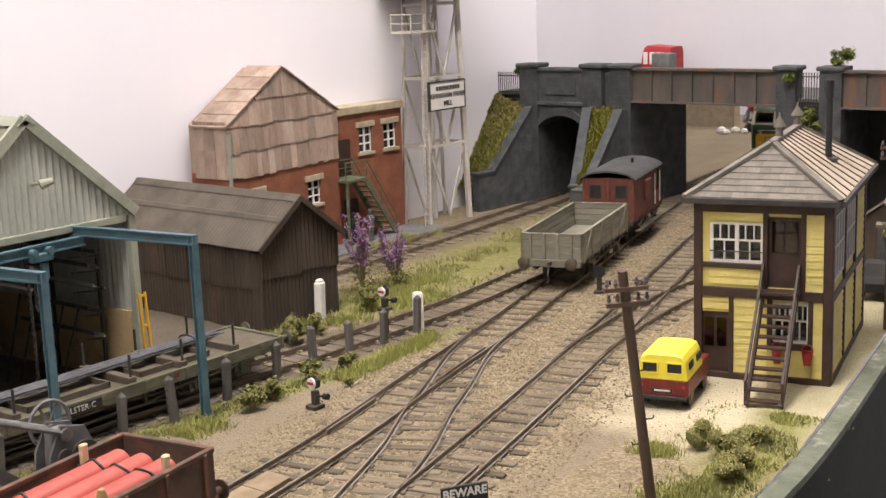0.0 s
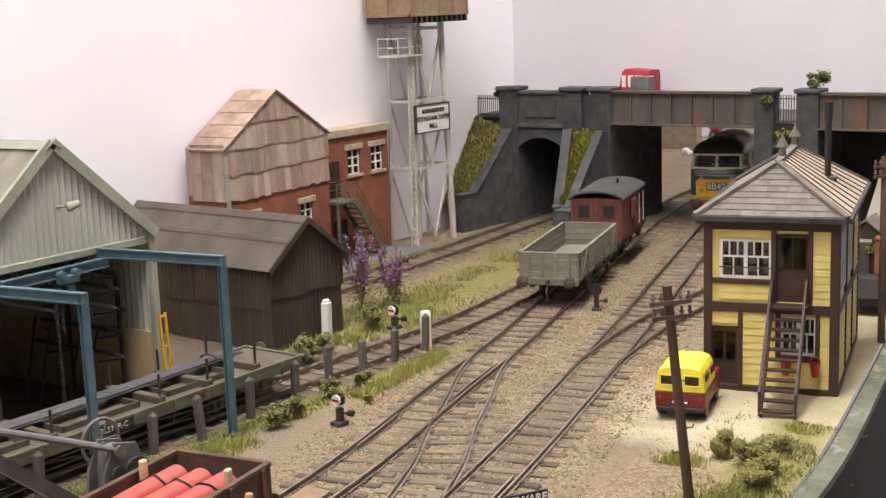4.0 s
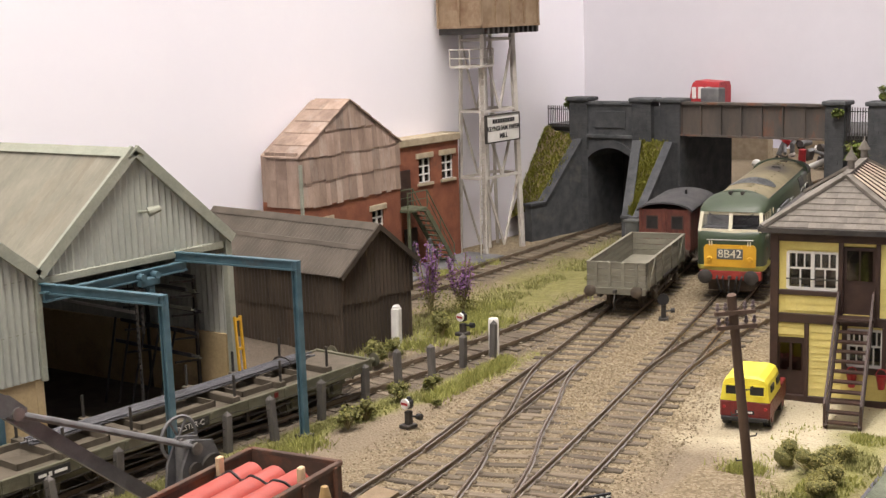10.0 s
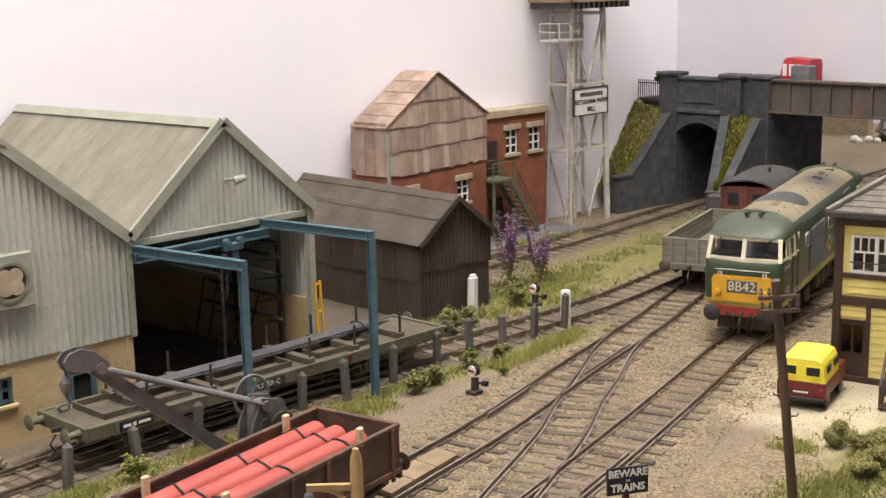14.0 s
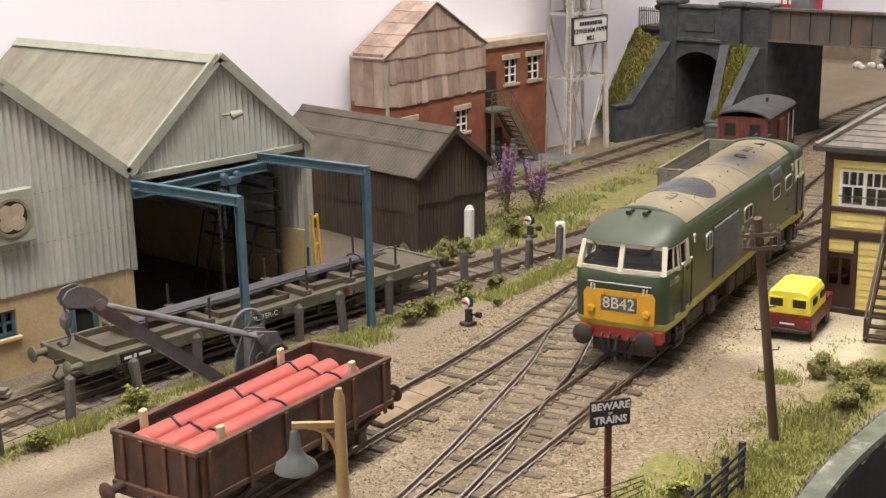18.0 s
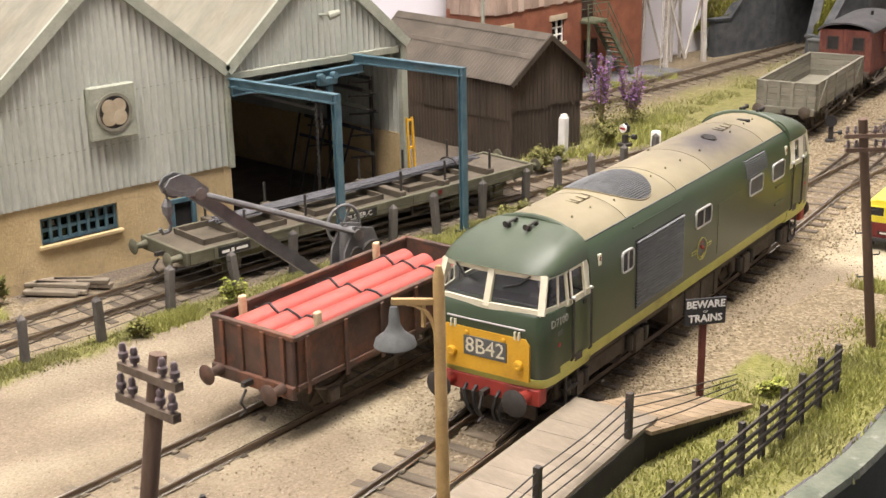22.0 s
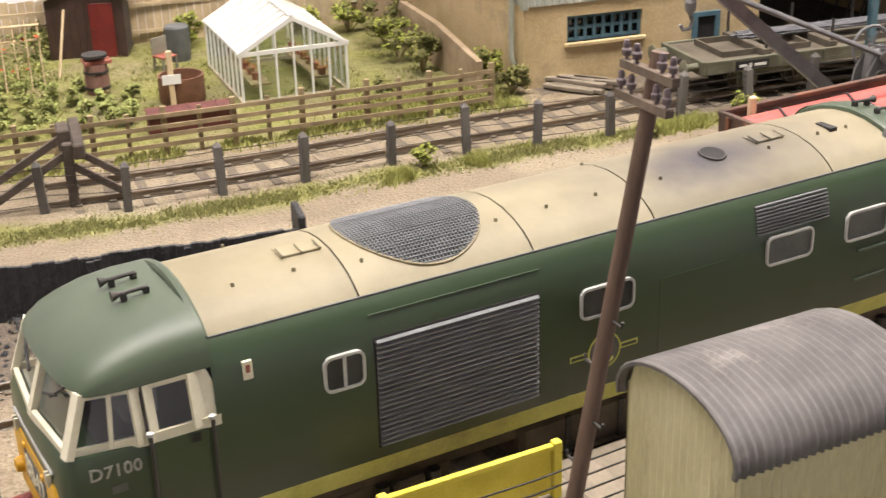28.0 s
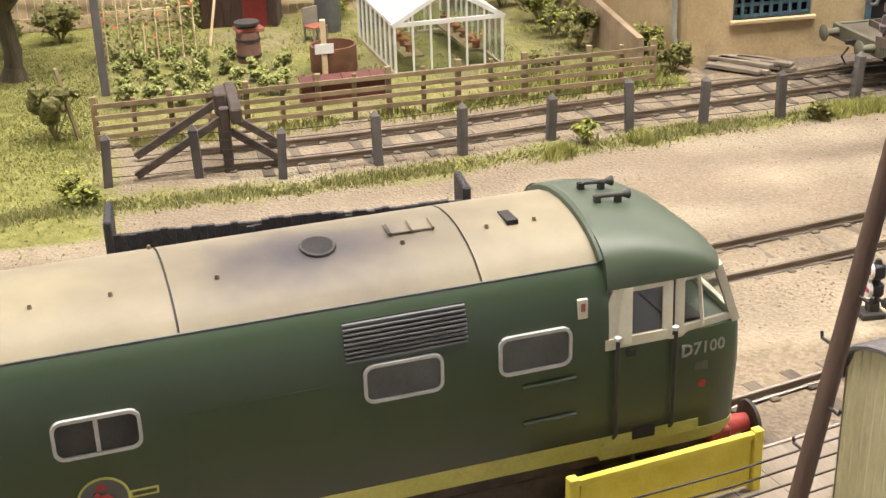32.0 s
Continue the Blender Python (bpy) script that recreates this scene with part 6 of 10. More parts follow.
    for x, y in ((5.58, 0.62), (4.7, 0.62), (3.75, 0.75), (1.5, 0.62), (0.6, 0.6), (-0.3, 0.6), (-1.54, 0.6), (-3.87, 0.5), (-5.0, 0.45), (-5.65, 0.45), (-0.9, -0.6), (2.0, -0.9), (5.2, -0.7)):
        part("roof_bolt", Solid().cyl((x, y, roof_z(y) - 0.02), (x, y, roof_z(y) + 0.05), 0.035, 0.022, 7), M_LSOOT, ob)
    for x in (4.45, -4.05):
        h = part("roof_hatch", Solid().box(x - 0.3, -0.02, roof_z(0.2) - 0.02, x + 0.3, 0.32, roof_z(0.2) + 0.03, 0.01), M_LSOOT, ob)
        for d in (-0.28, 0.0, 0.28):
            part("lug", Solid().tube([(x + d, 0.3, roof_z(0.3)), (x + d, 0.36, roof_z(0.3) + 0.05), (x + d, 0.1, roof_z(0.1) + 0.06)], 0.016, 5), M_LSOOT, h)
    # side louvres and windows
    for side in (1, -1):
        lv = part("louvre_panel", Solid().prism([(side * 1.40, 1.74), (side * 1.483, 1.74), (side * 1.483, 3.34), (side * 1.452, 3.44), (side * 1.40, 3.44)], "x", 1.30, 3.98), M_DARK, ob, "dark louvred radiator panel")
        for k in range(22):
            z = 1.77 + k * 0.076
            part("slat", Solid().prism([(side * 1.478, z), (side * 1.522, z - 0.004), (side * 1.526, z + 0.018), (side * 1.48, z + 0.046)], "x", 1.33, 3.95), M_LSLAT, lv)
        up = [(side_at(z), z) for z in (3.34, 3.50, 3.66, 3.82)]
        lv = part("louvre_panel", side_band(Solid(), up, -4.36, -2.83, 0.006, side), M_DARK, ob, "small dark upper louvre")
        for k in range(9):
            z = 3.36 + k * 0.054
            y = side_at(z) + 0.015
            part("slat", Solid().beam((-4.36, side * y, z), (-2.83, side * y, z), 0.05, 0.024), M_LSLAT, lv)
        for x0, x1, z0, z1, split in ((4.13, 4.75, 2.82, 3.36, True), (-0.40, 0.60, 2.78, 3.29, True), (-4.03, -3.02, 2.76, 3.28, False), (-5.73, -4.75, 2.77, 3.31, False)):
            y = side_at((z0 + z1) / 2)
            win = part("side_window", Solid().box(x0 + 0.03, side * (y - 0.01), z0 + 0.03, x1 - 0.03, side * (y + 0.012), z1 - 0.03), M_INTERIOR if split else M_LGREY, ob, "small rounded side window")
            part("frame", rounded_frame(Solid(), x0, x1, z0, z1, y, side), M_ALU, win, "pale metal frame", smooth=False)
            if split:
                part("bar", Solid().box((x0 + x1) / 2 - 0.025, side * y, z0 + 0.05, (x0 + x1) / 2 + 0.025, side * (y + 0.04), z1 - 0.05), M_ALU, win)
        for x0, z in ((-5.81, 2.53), (-5.81, 2.0)):
            part("step_slot", Solid().box(x0, side * 1.47, z, x0 + 0.74, side * 1.525, z + 0.06, 0.02), M_LGREEN, ob)
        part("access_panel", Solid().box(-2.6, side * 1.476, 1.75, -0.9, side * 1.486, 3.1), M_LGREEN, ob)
        for x in (5.78, -5.89):
            part("warning_flash", Solid().box(x - 0.065, side * 1.40, 3.36, x + 0.065, side * 1.466, 3.62), M_LWHITE, ob, "small white flash plate")
            part("flash_mark", Solid().box(x - 0.03, side * 1.42, 3.46, x + 0.03, side * 1.472, 3.57), M_CLAY, ob)
        # emblem: a disc with bars either side
        em = part("emblem", Solid().cyl((0.13, side * 1.475, 2.17), (0.13, side * 1.488, 2.17), 0.28, n=24), M_LGREY, ob, "round lined emblem in plain shapes")
        part("ring", Solid().tube([(0.13 + 0.29 * math.cos(a), side * 1.49, 2.17 + 0.29 * math.sin(a)) for a in np.linspace(0, 2 * math.pi, 25)], 0.016, 5), M_LLIME, em)
        for x0, x1 in ((-0.50, -0.17), (0.43, 0.76)):
            bar = part("bar", Solid().box(x0, side * 1.476, 2.12, x1, side * 1.486, 2.22), M_LLIME, em, "yellow-edged bar")
            part("bar_centre", Solid().box(x0 + 0.025, side * 1.48, 2.145, x1 - 0.025, side * 1.489, 2.195), M_LGREEN, bar)
        part("arc", Solid().tube([(0.13 + 0.19 * math.cos(a), side * 1.49, 2.13 + 0.19 * math.sin(a)) for a in np.linspace(3.7, 5.7, 9)], 0.022, 5), M_LLIME, em)
        part("motif", Solid().tube([(0.02, side * 1.49, 2.14), (0.10, side * 1.49, 2.22), (0.17, side * 1.49, 2.2), (0.22, side * 1.49, 2.28)], 0.035, 6), M_LBUFRED, em, "small red motif", True)
        part("crown", Solid().box(0.08, side * 1.486, 2.30, 0.2, side * 1.494, 2.38, 0.003), M_LBUFRED, em)
    # cabs
    for end in (1, -1):
        cab(ob, end)
    # chassis
    part("solebar", Solid().box(-7.9, -1.2, 0.95, 7.9, 1.2, 1.26), M_UNDER, ob)
    part("fuel_tank", Solid().box(-1.6, -1.3, 0.42, 1.5, 1.3, 1.15, 0.08), M_UNDER, ob, "brown-black tanks between the bogies")
    for x in (-1.3, -0.4, 0.6):
        part("tank_strap", Solid().box(x, -1.33, 0.45, x + 0.1, 1.33, 1.1), M_BLACKMETAL, ob)
    for end in (1, -1):
        bg = part("bogie", Solid().box(end * 5.0 - 2.3, -1.22, 0.55, end * 5.0 + 2.3, -1.08, 1.0, 0.04).box(end * 5.0 - 2.3, 1.08, 0.55, end * 5.0 + 2.3, 1.22, 1.0, 0.04).box(end * 5.0 - 0.4, -1.1, 0.6, end * 5.0 + 0.4, 1.1, 0.95), M_UNDER, ob, "grimy bogie frame")
        for dx in (-1.55, 1.55):
            for side in (1, -1):
                part("axle_box", Solid().box(end * 5.0 + dx - 0.26, side * 1.2, 0.42, end * 5.0 + dx + 0.26, side * 1.38, 0.98, 0.05), M_UNDER, bg)
                part("spring", Solid().cyl((end * 5.0 + dx - 0.42, side * 1.28, 0.6), (end * 5.0 + dx - 0.42, side * 1.28, 0.98), 0.11, n=9).cyl((end * 5.0 + dx + 0.42, side * 1.28, 0.6), (end * 5.0 + dx + 0.42, side * 1.28, 0.98), 0.11, n=9), M_BLACKMETAL, bg)
                part("brake_block", Solid().box(end * 5.0 + dx + 0.68, side * 0.6, 0.35, end * 5.0 + dx + 0.8, side * 0.8, 0.8), M_UNDER, bg)
        for side in (1, -1):
            part("step", Solid().box(end * 6.95 - 0.3, side * 1.15, 0.45, end * 6.95 + 0.3, side * 1.45, 0.52).box(end * 6.95 - 0.3, side * 1.25, 0.8, end * 6.95 + 0.3, side * 1.45, 0.86).box(end * 6.95 - 0.3, side * 1.38, 0.45, end * 6.95 - 0.24, side * 1.42, 1.2).box(end * 6.95 + 0.24, side * 1.38, 0.45, end * 6.95 + 0.3, side * 1.42, 1.2), M_BLACKMETAL, ob)
    return ob


def cab(ob, end):
    m = pose(0, 0, 0, 0, 0, 0 if end > 0 else 180)

    def P(name, s, ma, parent, label="", smooth=False):
        s.v = [tuple(m @ Vector(p)) for p in s.v]
        return part(name, s, ma, parent, label, smooth)

    def plan(z, xf, w):
        pts = [(6.2, -w, z), (7.2, -w, z), (7.75, -(w - 0.01), z), (xf - 0.20, -(w - 0.055), z), (xf - 0.09, -(w - 0.14), z), (xf - 0.03, -(w - 0.28), z), (xf, -0.5, z)]
        return pts + [(x, -y, zz) for x, y, zz in reversed(pts)]

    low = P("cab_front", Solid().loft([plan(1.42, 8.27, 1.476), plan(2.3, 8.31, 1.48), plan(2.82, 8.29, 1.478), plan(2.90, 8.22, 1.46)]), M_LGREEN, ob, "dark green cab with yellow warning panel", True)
    P("skirt", Solid().loft([plan(1.18, 8.21, 1.42), plan(1.28, 8.26, 1.46), plan(1.415, 8.28, 1.484)]), M_LLIME, low, "lime green skirt", True)
    for sy in (1, -1):
        P("waist_stripe", Solid().box(6.2, sy * 1.479, 1.40, 7.6, sy * 1.486, 1.57), M_LLIME, low)
    P("waist_line", Solid().box(8.28, -1.0, 2.52, 8.322, 1.0, 2.56, 0.01), M_ALU, low, "thin pale line below the windows")
    # yellow panel with the headcode
    corner_cut = [(-1.10, 1.36), (1.10, 1.36), (1.12, 2.2), (1.02, 2.34), (-1.02, 2.34), (-1.12, 2.2)]
    yp = P("warning_panel", Solid().prism(corner_cut, "x", 8.23, 8.326), M_LYEL, low, "yellow warning panel")
    P("headcode_box", Solid().box(8.30, -0.56, 1.70, 8.342, 0.56, 2.16, 0.012), M_LGREY, yp, "dark grey four-character headcode box")
    if end > 0:
        writing("headcode", "8B42", 0.50, M_LWHITE, yp, m @ at_place(8.346, 0, 1.93, 90, 0, 90), 0.006)
    for sy in (1, -1):
        P("lamp", Solid().lathe([(0.11, 0), (0.12, 0.03), (0.10, 0.12), (0.05, 0.13), (0.0, 0.10)], 12, pose(8.31, sy * 0.86, 1.72, 0, 90)), M_LYEL, yp, smooth=True)
        P("marker", Solid().lathe([(0.06, 0), (0.05, 0.05), (0.0, 0.06)], 9, pose(8.31, sy * 0.48, 2.22, 0, 90)), M_LYEL, yp, smooth=True)
        P("lamp_iron", Solid().box(8.30, sy * 0.82 - 0.07, 2.30, 8.36, sy * 0.82 - 0.03, 2.48).box(8.30, sy * 0.82 + 0.03, 2.30, 8.36, sy * 0.82 + 0.07, 2.48), M_LWHITE, yp)
    # window band in off-white: pillars and rails
    zb, zt, xb, xt = 2.90, 3.70, 8.23, 7.96
    wide = lambda x: 1.462 - 0.095 * min(max((x - 7.2) / 0.8, 0), 1) ** 1.5
    corner = lambda sy, k: (xb + (xt - xb) * k - 0.08, sy * (wide(xb - 0.14) - 0.07 * k - 0.05), zb + (zt - zb) * k)
    mid = lambda k: (xb + (xt - xb) * k + 0.02, 0, zb + (zt - zb) * k)
    side_pt = lambda x, sy, k: (x, sy * (wide(x) - 0.07 * k), zb + (zt - zb) * k)
    up = P("window_band", Solid().beam(mid(0), mid(1), 0.15, 0.10), M_LWHITE, ob, "off-white cab window surround")
    for sy in (1, -1):
        P("pillar", Solid().beam(corner(sy, -0.02), corner(sy, 0.99), 0.15, 0.11), M_LWHITE, up)
        for k, h in ((0.03, 0.15), (0.94, 0.12)):
            P("rail", Solid().beam(corner(sy, k), mid(k), 0.07, h), M_LWHITE, up)
            P("rail", Solid().beam(corner(sy, k), side_pt(7.2, sy, k), 0.05, h).beam(side_pt(7.2, sy, k), side_pt(6.2 if k < 0.5 else 6.4, sy, k), 0.05, h), M_LWHITE, up)
        for xa, wd in ((7.25, 0.13), (7.08, 0.13), (6.46, 0.22)):
            P("pillar", Solid().beam(side_pt(xa, sy, 0), side_pt(xa + 0.02, sy, 0.94), wd, 0.055), M_LWHITE, up)
        P("door_gap", Solid().beam(side_pt(7.165, sy, 0), side_pt(7.18, sy, 0.98), 0.03, 0.06), M_BLACKMETAL, up)
        t = Solid()
        y1, y2 = wide(6) + 0.012, wide(6) - 0.062
        q = [(6.46, zb - 0.12), (6.03, zb - 0.12), (6.03, zb + 0.02), (6.32, zt - 0.05), (6.46, zt - 0.05)]
        t.add([(x, sy * (y1 if z < zb + 0.3 else y2 + 0.012), z) for x, z in q] + [(x, sy * (y1 - 0.06 if z < zb + 0.3 else y2 - 0.06), z) for x, z in q], [(0, 1, 2, 3, 4), (9, 8, 7, 6, 5)] + [(i, 5 + i, 5 + (i + 1) % 5, (i + 1) % 5) for i in range(5)])
        P("rear_corner", t, M_LWHITE, up)
        a, b, c, d = corner(sy, 0.03), mid(0.03), mid(0.95), corner(sy, 0.95)
        P("windscreen", Solid().add([(p[0] - 0.03, p[1], p[2]) for p in (a, b, c, d)], [(0, 1, 2, 3)]), M_GLASS, up, "flat windscreen pane")
        P("side_glass", Solid().add([side_pt(7.95, sy, 0.05), side_pt(7.3, sy, 0.05), side_pt(7.3, sy, 0.95), side_pt(7.75, sy, 0.95)], [(0, 1, 2, 3)]), M_GLASS, up)
        P("side_glass", Solid().add([side_pt(7.16, sy, 0.05), side_pt(6.42, sy, 0.05), side_pt(6.46, sy, 0.95), side_pt(7.16, sy, 0.95)], [(0, 1, 2, 3)]), M_GLASS, up)
        P("wiper", Solid().tube([(7.98, sy * 0.95, 3.66), (8.10, sy * 0.62, 3.42)], 0.022, 5).tube([(8.06, sy * 0.78, 3.50), (8.13, sy * 0.35, 3.36)], 0.022, 5), M_BLACK, up)
        P("quarterlight_bar", Solid().beam(side_pt(7.62, sy, 0.05), side_pt(7.56, sy, 0.95), 0.05, 0.04), M_LWHITE, up)
    P("cab_interior", Solid().box(6.2, -1.3, 2.5, 6.3, 1.3, 3.8).box(6.3, -1.33, 2.55, 7.7, 1.33, 2.65).box(7.3, -1.2, 2.65, 7.75, 1.2, 2.93), M_INTERIOR, ob, "dark cab interior")
    P("seat", Solid().box(6.9, 0.5, 2.65, 7.3, 1.0, 3.0, 0.05).box(6.85, 0.5, 3.0, 6.95, 1.0, 3.5, 0.03), M_LGREY, ob)
    # domed cab roof
    rings = []
    for x, zt2, w in ((6.24, 4.385, 1.425), (6.7, 4.36, 1.435), (7.15, 4.28, 1.44), (7.52, 4.15, 1.43), (7.8, 4.0, 1.41), (8.0, 3.84, 1.37), (8.09, 3.73, 1.33)):
        ring = []
        for k in range(17):
            a = math.pi * k / 16
            c, sn = math.cos(a), math.sin(a)
            e = 0.75 - 0.13 * (x - 6.24) / 1.85
            ring.append((x - 0.20 * abs(c) ** 2.5 * max(0, (x - 7.0)) / 0.95, w * (abs(c) ** e) * (1 if c > 0 else -1), 3.665 + (zt2 - 3.665) * sn ** e))
        rings.append(ring)
    P("cab_roof", Solid().loft(rings), M_LCABROOF, ob, "smooth green domed cab roof", True)
    P("roof_edge", Solid().tube([(6.26, y * 1.02, z + 0.012) for y, z in mirrored(ROOF)], 0.075, 8), M_LCABROOF, ob, smooth=True)
    for sy in (0.30, -0.22):
        P("horn", Solid().cyl((6.62, sy, 4.44), (7.0, sy, 4.42), 0.028, 0.032, 8).cyl((7.0, sy, 4.42), (7.1, sy, 4.415), 0.035, 0.075, 10).box(6.6, sy - 0.04, 4.34, 6.68, sy + 0.04, 4.45).box(6.9, sy - 0.04, 4.32, 6.98, sy + 0.04, 4.43), M_BLACKMETAL, ob, "black air horn", True)
    # doors, handrails and numbers on both sides
    for sy in (1, -1):
        P("cab_door", Solid().box(6.4, sy * 1.478, 1.68, 7.1, sy * 1.492, 2.86, 0.006), M_LGREEN, ob, "recessed green cab door")
        P("door_foot", Solid().box(6.62, sy * 1.47, 1.45, 6.95, sy * 1.492, 1.62), M_BLACK, ob)
        for x in (6.34, 7.16):
            P("handrail", Solid().tube([(x, sy * 1.5, 1.55), (x, sy * 1.56, 1.62), (x, sy * 1.56, 2.98), (x, sy * 1.5, 3.04)], 0.027, 6), M_BLACKMETAL, ob, "dark handrail", True)
            P("rail_knob", Solid().lathe([(0.0, -0.05), (0.05, -0.02), (0.05, 0.02), (0.0, 0.05)], 8, pose(x, sy * 1.545, 3.03)), M_ALU, ob, smooth=True)
        P("door_handle", Solid().box(6.5, sy * 1.49, 2.72, 6.62, sy * 1.52, 2.82), M_BLACK, ob)
        rz = 180 if sy > 0 else 0
        tagged(writing("number", "D7100", 0.245, M_LNUM, ob, m @ at_place(7.62, sy * 1.466, 2.62, 90, 0, rz - sy * 4), 0.012, bold=0.004), kind="stuff")
        P("data_panel", Solid().box(7.5, sy * 1.45, 2.3, 7.7, sy * 1.478, 2.42), M_LGREY, ob)
        P("overhaul_spot", Solid().cyl((7.63, sy * 1.45, 2.09), (7.63, sy * 1.482, 2.09), 0.055, n=10), M_RED, ob)
    # buffer beam, buffers, hook and pipes
    bb = P("buffer_beam", Solid().box(7.9, -1.32, 0.78, 8.24, 1.32, 1.18, 0.03), M_LBUFRED, ob, "red buffer beam")
    for sy in (1, -1):
        P("buffer", Solid().cyl((8.1, sy * 0.98, 1.0), (8.68, sy * 0.98, 1.0), 0.17, 0.13, 12), M_LBUFRED, bb, "red buffer shank", True)
        P("buffer_head", Solid().lathe([(0.12, 0), (0.30, 0.03), (0.32, 0.07), (0.24, 0.12), (0, 0.13)], 16, pose(8.66, sy * 0.98, 1.0, 0, 90)), M_BLACKMETAL, bb, "oval black buffer head", True)
    P("coupling_hook", Solid().box(8.15, -0.06, 0.85, 8.5, 0.06, 0.98).tube([(8.45, 0, 0.9), (8.6, 0, 0.6), (8.5, 0, 0.35), (8.65, 0, 0.28)], 0.035), M_BLACKMETAL, bb)
    for y in (-0.55, -0.3, 0.3, 0.5):
        P("brake_pipe", Solid().tube([(8.13, y, 1.0), (8.37, y, 0.85), (8.41, y * 0.8, 0.5), (8.25, y * 0.7, 0.25)], 0.045, 6), M_BLACK, bb, smooth=True)
    P("snow_guard", Solid().box(7.75, -1.0, 0.25, 7.85, 1.0, 0.8), M_UNDER, bb)


def wheel_set(parent, x, z=0.63, r=0.63, gauge=GAUGE, name="wheel_set", ma=None):
    s = Solid()
    for side in (-1, 1):
        y = side * gauge / 2
        m = pose(0, y, 0, -90 * side)
        s.lathe([(r + 0.05, -0.09), (r + 0.05, -0.05), (r, -0.03), (r, 0.07), (r - 0.12, 0.07), (r - 0.13, 0.02), (0.16, 0.02), (0.14, 0.09), (0.0, 0.09)], 20, m)
        for k in range(4):
            a = math.pi / 4 * (2 * k + 1)
            s.box(-0.05, y + side * 0.02, 0.1, 0.05, y + side * 0.06, r - 0.12, m=pose(0, 0, 0, 0, math.degrees(a), 0))
    s.cyl((0, -gauge / 2, 0), (0, gauge / 2, 0), 0.09, n=8)
    ws = part(name, s, ma or M_UNDER, parent, "", True)
    ws.matrix_basis = pose(x * U, 0, z * U)
    return ws


loco = build_loco()
loco_wheels = [wheel_set(loco, x) for x in (6.55, 3.45, -3.45, -6.55)]

# seconds, place of the locomotive along the running line
LOCO_X = [(0, 67.9), (2, 62.5), (3.4, 58.6), (5.5, 52.65), (7.5, 47.1), (9, 43.15), (10.5, 39.2), (12, 35.22), (14, 30.12), (15.5, 26.15), (17, 22.03), (19, 16.07), (21.5, 8.54), (24, 0.80), (25.5, -4.10), (27.5, -10.49), (28, -12.17), (28.5, -13.80), (29, -15.50), (29.5, -17.30), (30, -19.02), (30.5, -20.43), (31, -21.42), (31.5, -21.70), (32, -21.66)]


def track_pose(f, x, back=0.6, half=4.6, z=RAIL_TOP):
    """On two bogies on the line f, facing -x."""
    xa, xb = x - half * 0.96, x + half * 0.96
    a, b = Vector((xa, f(xa))), Vector((xb, f(xb)))
    d = (b - a).normalized()
    c = (a + b) / 2 + back * d
    return c, math.degrees(math.atan2(d.y, d.x)) + 180


# ---- wagons ----
def line_pose(f, x, z=RAIL_TOP):
    return spot(x, f(x), z, math.degrees(heading(f, x)))


def buffers_and_hook(ob, ends, z=1.08, y=0.98, wagon=M_UNDER):
    for x, d in ends:
        for side in (1, -1):
            part("buffer", Solid().cyl((x, side * y, z), (x + d * 0.45, side * y, z), 0.13, 0.09, 10).lathe([(0.09, 0), (0.24, 0.02), (0.25, 0.05), (0.2, 0.09), (0, 0.1)], 14, pose(x + d * 0.42, side * y, z, 0, 90 * d)), wagon, ob, "round buffer", True)
        part("coupling", Solid().box(x, -0.06, z - 0.12, x + d * 0.3, 0.06, z).tube([(x + d * 0.2, 0, z - 0.2), (x + d * 0.4, 0, z - 0.45), (x + d * 0.25, 0, z - 0.7), (x + d * 0.45, 0, z - 0.78)], 0.035), M_BLACKMETAL, ob)


def four_wheel_gear(ob, base, length, ma=M_UNDER):
    for side in (1, -1):
        part("solebar", Solid().box(-length / 2, side * 1.0, 0.85, length / 2, side * 1.12, 1.12), ma, ob)
        for x in (-base / 2, base / 2):
            part("axle_guard", Solid().prism([(x - 0.5, 0.9), (x - 0.2, 0.35), (x + 0.2, 0.35), (x + 0.5, 0.9)], "y", side * 1.1, side * 1.14), ma, ob)
            part("axle_box", Solid().box(x - 0.17, side * 1.12, 0.35, x + 0.17, side * 1.3, 0.7, 0.04), ma, ob)
            part("leaf_spring", Solid().tube([(x - 0.62, side * 1.2, 0.92), (x - 0.3, side * 1.2, 0.77), (x, side * 1.2, 0.72), (x + 0.3, side * 1.2, 0.77), (x + 0.62, side * 1.2, 0.92)], 0.06, 5), ma, ob)
        part("brake_gear", Solid().beam((-base / 2 + 0.4, side * 1.16, 0.55), (base / 2 - 0.2, side * 1.2, 0.75), 0.05, 0.08).beam((0, side * 1.12, 0.95), (0, side * 1.18, 0.4), 0.12, 0.06).tube([(base / 2 - 0.2, side * 1.2, 0.75), (length / 2 - 0.4, side * 1.25, 0.9)], 0.03), ma, ob)
    for x in (-base / 2, base / 2):
        wheel_set(ob, x, 0.52, 0.52)


